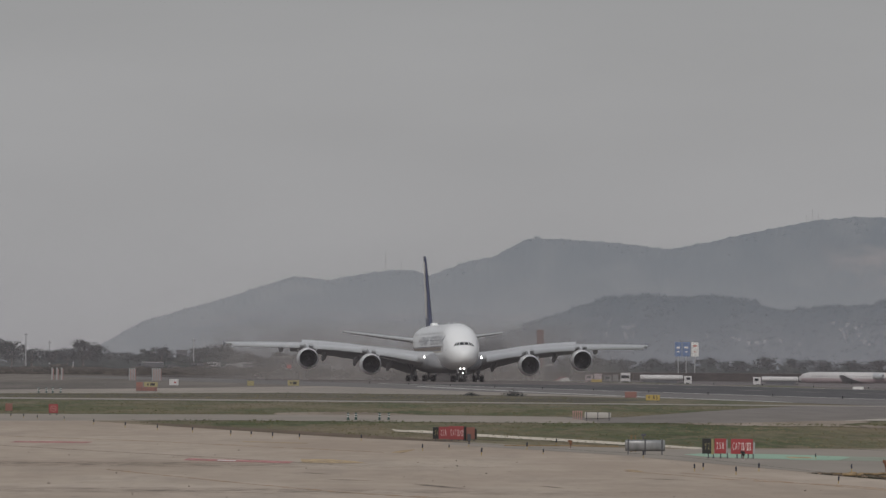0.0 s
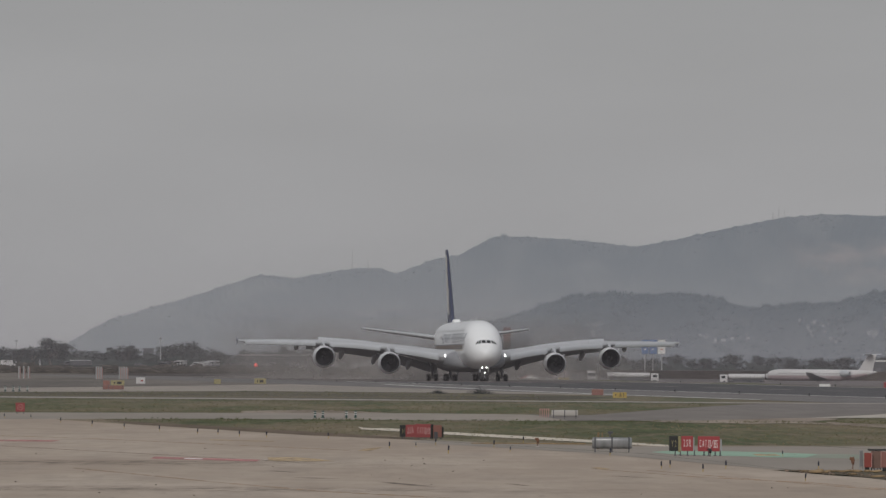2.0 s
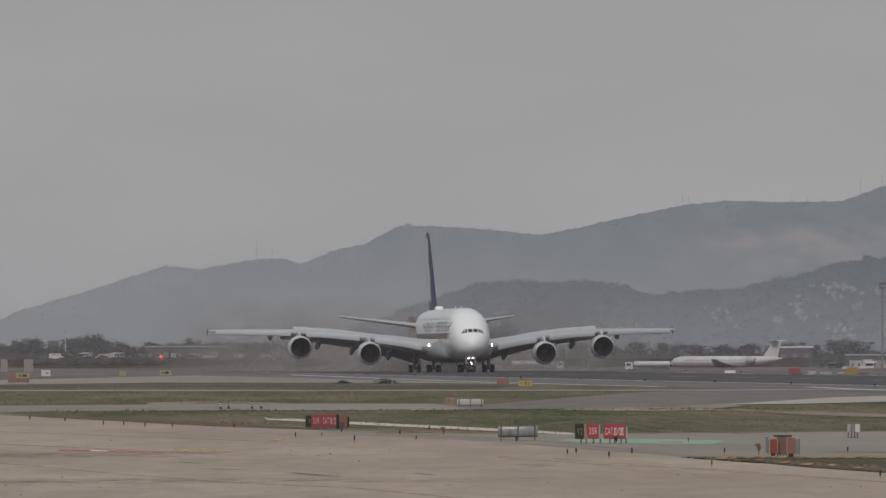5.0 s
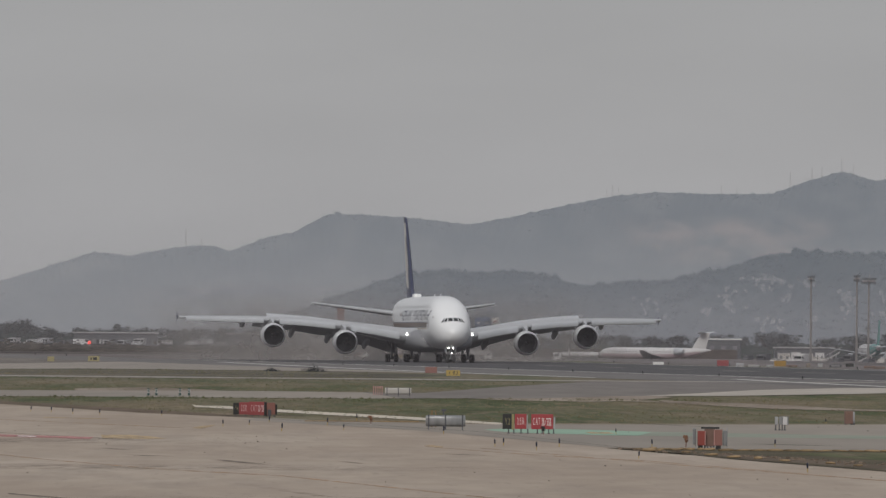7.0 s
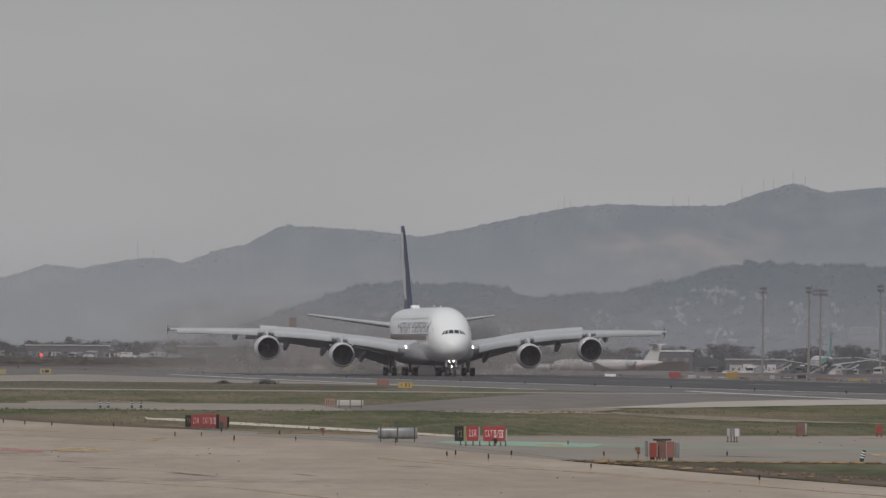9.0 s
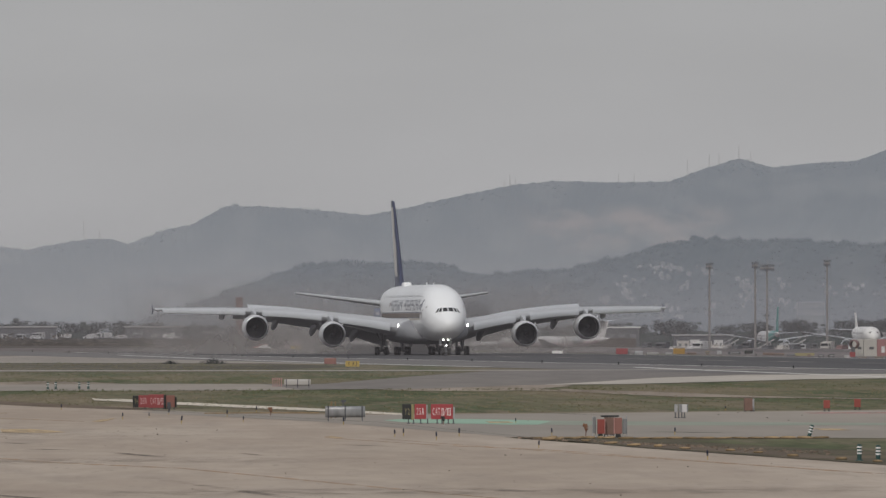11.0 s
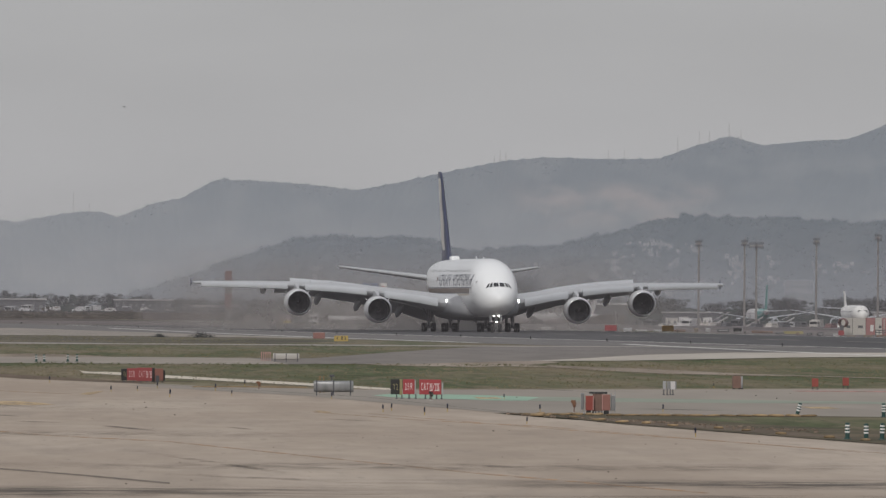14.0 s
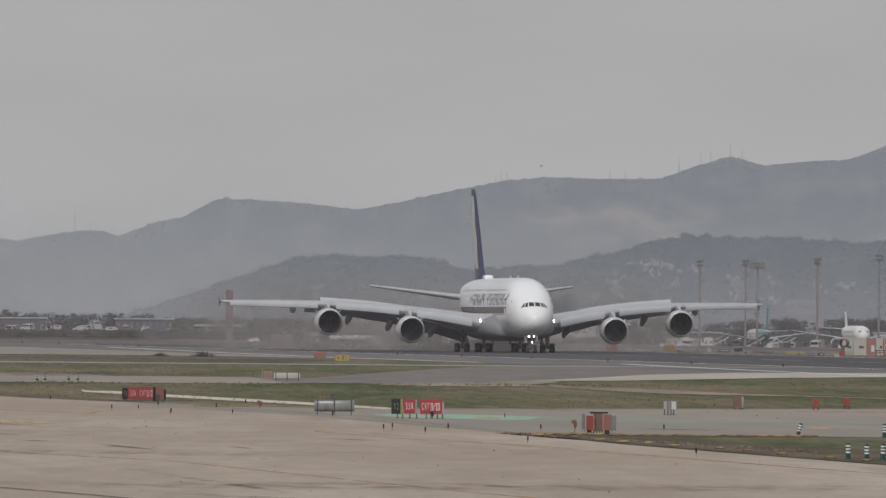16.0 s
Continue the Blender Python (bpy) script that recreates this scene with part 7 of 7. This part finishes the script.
# trees behind the left field and across the far apron
for a, h, w, k in ((-2.25, 9.8, 9, 0), (-2.18, 9, 8, 1), (-2.08, 7.2, 9, 2), (-1.98, 6.8, 9, 0), (-1.90, 7.5, 8, 1), (-1.82, 9.8, 10, 2), (-1.75, 9.6, 9, 0), (-1.66, 6.8, 10, 1), (-1.58, 6, 10, 2),
                   (-1.50, 7.6, 9, 0), (-1.43, 8.2, 8, 1), (-1.38, 8, 8, 3), (-1.30, 7.0, 8, 0), (-1.22, 9.4, 10, 2), (-1.14, 10.4, 11, 1), (-1.07, 9.0, 10, 0), (-0.98, 7.6, 10, 2), (-0.9, 7.2, 11, 1), (-0.8, 7.4, 10, 0),
                   (-0.7, 7.4, 10, 2), (-0.6, 7.8, 10, 1), (-0.5, 7.2, 10, 0), (-0.36, 7.8, 10, 2), (-0.24, 7.0, 9, 1), (-0.1, 7.6, 10, 0), (0.05, 8, 10, 2), (0.2, 7.8, 10, 1), (0.34, 8, 10, 0), (0.5, 8.2, 10, 2), (0.65, 7.6, 10, 1),
                   (0.8, 8, 10, 0), (0.93, 7.6, 9, 2), (1.06, 8, 10, 1), (1.2, 7.4, 10, 0), (1.34, 7.8, 10, 2), (1.5, 8, 10, 1), (1.64, 8.4, 10, 0), (1.78, 8.6, 10, 2), (1.92, 8.4, 10, 1), (2.06, 8.2, 10, 0), (2.2, 8.6, 11, 2),
                   (2.36, 8.2, 9, 1), (2.52, 7.4, 9, 0), (2.66, 9, 10, 1), (2.74, 8.8, 10, 2), (2.96, 8, 10, 0), (3.1, 8.6, 10, 2), (3.3, 9.2, 10, 0), (3.36, 8.8, 10, 1), (3.58, 8.6, 10, 2), (3.66, 8.8, 10, 1), (3.74, 9, 10, 0), (3.82, 8.6, 10, 2),
                   (3.92, 9, 10, 1), (4.02, 8.4, 10, 0), (4.15, 8.8, 10, 2)):
    d = rng.uniform(3560, 3800)
    tree(ax(a, d), d, h * (0.88 if a < -0.85 else 1.06 if a < 0 else 0.90) * rng.uniform(0.92, 1.1), w * rng.uniform(0.9, 1.25), k)


def far_woods():
    """The low hazy belt of scrub and woods below the hills."""
    r = random.Random(21)
    verts, faces = [], []
    for _ in range(26000):
        a = r.uniform(-2.6, 4.6)
        d = r.uniform(3350, 4150)
        x = ax(a, d)
        if across(x, d) < 300:
            continue
        hh = max(0.25, 1.5 + 1.4 * noise.noise(Vector((a * 9, d * 0.004, 2)))) * (1 + (d - 2500) / 900)
        z = gz(x, d) + abs(r.gauss(0, 0.5)) * hh
        s = r.uniform(0.3, 1.0) * (0.5 + d / 4000)
        i = len(verts)
        q = r.uniform(0, 1.5)
        verts += [(x + s * 1.3 * math.cos(q + k * 1.57) * r.uniform(0.6, 1), d + s * 0.6 * math.sin(q + k * 1.57), z + s * 0.7 * math.sin(q + k * 1.57) * r.uniform(0.6, 1)) for k in range(4)]
        faces += [(i, i + 1, i + 2), (i, i + 2, i + 3)]
    me = bpy.data.meshes.new("far_woods")
    me.from_pydata(verts, [], faces)
    me.materials.append(M_LEAF)
    tagged(new("far_woods", me), "dull belt of scrub and woods below the hills", "woods", kind="stuff")


def runway_scrub():
    """Low dark scrub on the rough land before the runway."""
    r = random.Random(57)
    verts, faces = [], []
    for _ in range(24000):
        a, d = r.uniform(-2.7, 0.05), r.uniform(2150, 3196)
        x = ax(a, d)
        if across(x, d) < 150 or (across(x, d) < 275 and d < 2480) or d < 2300 and across(x, d) < 215:
            continue
        hh = max(0.10, 0.55 + 0.9 * noise.noise(Vector((a * 7, d * 0.006, 5)))) * (1.0 if across(x, d) < 285 else 2.0)
        z = gz(x, d) + 0.05 + abs(r.gauss(0, 0.5)) * hh
        s, q, i = r.uniform(0.2, 0.7), r.uniform(0, 1.5), len(verts)
        verts += [(x + s * 1.6 * math.cos(q + k * 1.57) * r.uniform(0.6, 1), d + s * 0.6 * math.sin(q + k * 1.57), z + s * 0.5 * math.sin(q + k * 1.57) * r.uniform(0.6, 1)) for k in range(4)]
        faces += [(i, i + 1, i + 2), (i, i + 2, i + 3)]
    me = bpy.data.meshes.new("scrub")
    me.from_pydata(verts, [], faces)
    me.materials.append(M_SCRUB)
    tagged(new("scrub", me), "low dark brown scrub before the runway", "scrub", kind="stuff")


far_woods()
runway_scrub()


def town():
    """Pale houses in terraces on the foothill, too many and too far to count."""
    r = random.Random(33)
    walls, roofs = bmesh.new(), bmesh.new()

    def house(a, e, k):
        lo, hi = 0.02, 1.0
        for _ in range(14):
            mid = (lo + hi) / 2
            p = FOOT.at(a, mid)
            if math.degrees(math.atan2(p.z - EYE, p.y)) < e:
                lo = mid
            else:
                hi = mid
        x, y, z = FOOT.at(a, lo)
        y -= 5 + r.uniform(0, 4)
        w, h = r.uniform(1.0, 3.4) * k, r.choice((0.6, 0.8, 1.0, 1.5)) * k
        box(walls, x, y, z + h / 2 - 0.3, w, 3, h + 0.8)
        box(roofs, x + r.uniform(-0.2, 0.2) * w, y, z + h + 0.14, w * r.uniform(0.5, 1.05), 3.2, 0.16 * k)

    # quarters of the town: azimuth, rise, half width, half height, houses, size
    for a0, e0, ha, he, n, k in ((2.75, 0.27, 0.08, 0.016, 22, 0.9), (2.70, 0.23, 0.05, 0.012, 9, 0.7), (2.95, 0.25, 0.03, 0.012, 9, 0.9), (2.58, 0.20, 0.04, 0.015, 9, 0.8), (2.63, 0.14, 0.05, 0.015, 10, 0.8),
                                 (2.50, 0.11, 0.06, 0.012, 8, 0.8), (2.86, 0.18, 0.03, 0.014, 8, 0.8), (2.93, 0.045, 0.06, 0.018, 12, 1.3), (3.125, 0.06, 0.02, 0.018, 5, 1.2), (3.18, 0.19, 0.025, 0.014, 10, 0.9),
                                 (3.23, 0.15, 0.035, 0.016, 14, 0.9), (3.28, 0.11, 0.03, 0.012, 8, 0.8), (3.40, 0.175, 0.03, 0.012, 7, 0.9), (3.47, 0.10, 0.05, 0.012, 6, 0.8), (2.10, 0.15, 0.06, 0.012, 9, 0.8), (2.20, 0.10, 0.10, 0.015, 9, 0.7),
                                 (1.62, 0.08, 0.14, 0.015, 9, 0.7), (0.98, 0.15, 0.05, 0.010, 6, 0.8), (0.88, 0.11, 0.12, 0.008, 7, 0.8), (3.75, 0.15, 0.10, 0.02, 14, 0.8), (4.05, 0.20, 0.08, 0.02, 10, 0.8)):
        for _ in range(n):
            u, v = r.gauss(0, 0.8), r.gauss(0, 0.85)
            house(a0 + 0.015 + ha * u, e0 + he * (v - 0.5 * u), k * r.uniform(0.4, 0.85))
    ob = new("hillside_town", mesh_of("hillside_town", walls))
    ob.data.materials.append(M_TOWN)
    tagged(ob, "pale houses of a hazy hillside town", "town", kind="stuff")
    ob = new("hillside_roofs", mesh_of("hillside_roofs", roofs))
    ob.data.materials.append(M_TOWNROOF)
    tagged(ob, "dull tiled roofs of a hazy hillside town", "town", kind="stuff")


town()
# long hospital-like block with upright fins in front of the foothill
t = thing("office_block", stand(ax(3.39, 3900), 3900), "pale office block with a row of upright fins", "building")
bm = bmesh.new()
box(bm, 0, 0, 7.2, 9.6, 5, 14.4)
# wall and fins glow with the town's painted haze
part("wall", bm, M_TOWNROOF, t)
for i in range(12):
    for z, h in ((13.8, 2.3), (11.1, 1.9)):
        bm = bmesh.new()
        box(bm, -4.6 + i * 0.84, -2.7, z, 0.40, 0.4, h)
        part("fin", bm, M_TOWN, t, "pale upright fin")
# masts and pylons on the skyline
for a, h in ((-0.29, 8.5), (-0.21, 4), (1.87, 5), (1.90, 3.6), (1.84, 3), (2.42, 4), (2.50, 4), (2.77, 6.5), (2.88, 5.5), (2.93, 4.5), (3.03, 5.5), (3.09, 4.5)):
    e = float(np.interp(a, [p[0] for p in SKYLINE], [p[1] for p in SKYLINE]))
    t = thing("radio_mast", pose(ax(a, 4780), 4778, EYE + 4780 * math.tan(radians(e)) - 2.2), "thin radio mast on the ridge", "mast", "ridge masts")
    bm = bmesh.new()
    rod(bm, (-0.35, 0, 0), (0, 0, h + 2.2), 0.065, 0.035, 6)
    rod(bm, (0.35, 0, 0), (0, 0, h + 2.2), 0.065, 0.035, 6)
    part("lattice", bm, M_ROOF, t)
    for k in range(1, 5):
        bm = bmesh.new()
        q = 1 - k / 5.5
        box(bm, 0, 0, (h + 2.2) * k / 5.5, 0.7 * q + 0.08, 0.06, 0.06)
        part("brace", bm, M_ROOF, t)


# ---- dust and hot exhaust drifting behind the airliner ----
def dust_material():
    m = mat("dust", (0.272, 0.257, 0.252), 1.0, 0.05, 0.2, 0.2, spec=0.0)
    n, l = m.node_tree.nodes, m.node_tree.links
    tc, no, mr, sep, up, ends, k1, k2 = (n.new("ShaderNode" + k) for k in ("TexCoord", "TexNoise", "MapRange", "SeparateXYZ", "MapRange", "MapRange", "Math", "Math"))
    no.inputs["Scale"].default_value, no.inputs["Detail"].default_value = 0.16, 4
    l.new(tc.outputs["Object"], no.inputs["Vector"])
    l.new(no.outputs["Fac"], mr.inputs["Value"])
    mr.inputs["From Min"].default_value, mr.inputs["From Max"].default_value, mr.inputs["To Max"].default_value = 0.16, 0.62, 0.78
    l.new(tc.outputs["Object"], sep.inputs[0])
    up.interpolation_type = ends.interpolation_type = "SMOOTHSTEP"
    l.new(sep.outputs["Z"], up.inputs["Value"])
    up.inputs["From Min"].default_value, up.inputs["From Max"].default_value = 2.0, 14.0
    up.inputs["To Min"].default_value, up.inputs["To Max"].default_value = 1.0, 0.0
    ab = n.new("ShaderNodeMath")
    ab.operation = "ABSOLUTE"
    l.new(sep.outputs["Y"], ab.inputs[0])
    l.new(ab.outputs[0], ends.inputs["Value"])
    ends.inputs["From Min"].default_value, ends.inputs["From Max"].default_value = 20.0, 47.0
    ends.inputs["To Min"].default_value, ends.inputs["To Max"].default_value = 1.0, 0.0
    k1.operation = k2.operation = "MULTIPLY"
    l.new(mr.outputs[0], k1.inputs[0])
    l.new(up.outputs[0], k1.inputs[1])
    l.new(k1.outputs[0], k2.inputs[0])
    l.new(ends.outputs[0], k2.inputs[1])
    l.new(k2.outputs[0], n["Principled BSDF"].inputs["Alpha"])
    return m


M_DUST = dust_material()
dust_ob = thing("dust_cloud", Matrix.Identity(4), "thin brown-grey dust and exhaust haze behind the aircraft", "dust")
for k in range(2):
    bm = bmesh.new()
    rows = [[bm.verts.new((-30 * k + 5 * math.sin(y * 0.11 + k * 2), y, z)) for z in (0.05, 2, 4, 6, 8, 10.5, 13)] for y in range(-48, 49, 4)]
    for p, q in zip(rows, rows[1:]):
        for i in range(6):
            bm.faces.new((p[i], q[i], q[i + 1], p[i + 1]))
    part("dust_layer", bm, M_DUST, dust_ob, smooth=60)


# ---- a bird that crosses the sky ----
def bird():
    t = thing("bird", Matrix.Identity(4), "small dark gull gliding across the grey sky", "bird")
    rings = [[(x, r * math.cos(q), r * math.sin(q) + z) for q in np.linspace(0, 2 * math.pi, 10, endpoint=False)] for x, r, z in ((0.24, 0.01, 0), (0.19, 0.035, 0.01), (0.14, 0.04, 0.01), (0.05, 0.065, 0), (-0.08, 0.06, 0), (-0.2, 0.025, 0), (-0.28, 0.012, 0))]
    part("body", loft(rings), M_SHADEWALL, t, smooth=60)
    for s in (1, -1):
        part("wing", loft([[(0.08 - k * 0.1, s * y, z), (0.02 - k * 0.1, s * y, z + 0.012), (-0.09 - k * 0.08, s * y, z), (0.02 - k * 0.1, s * y, z - 0.008)] for y, z, k in ((0.04, 0.02, 0), (0.22, 0.10, -0.3), (0.48, 0.06, 1.0))]), M_SHADEWALL, t, "dark narrow wing")
    part("tail", loft([[(x, y, 0.004), (x, y, -0.004), (x, -y, -0.004), (x, -y, 0.004)] for x, y in ((-0.24, 0.02), (-0.36, 0.07))]), M_SHADEWALL, t)
    for ob in t.children:
        ob.matrix_basis = Matrix.Scale(0.5, 4)
    return t


bird_ob = bird()


motions()
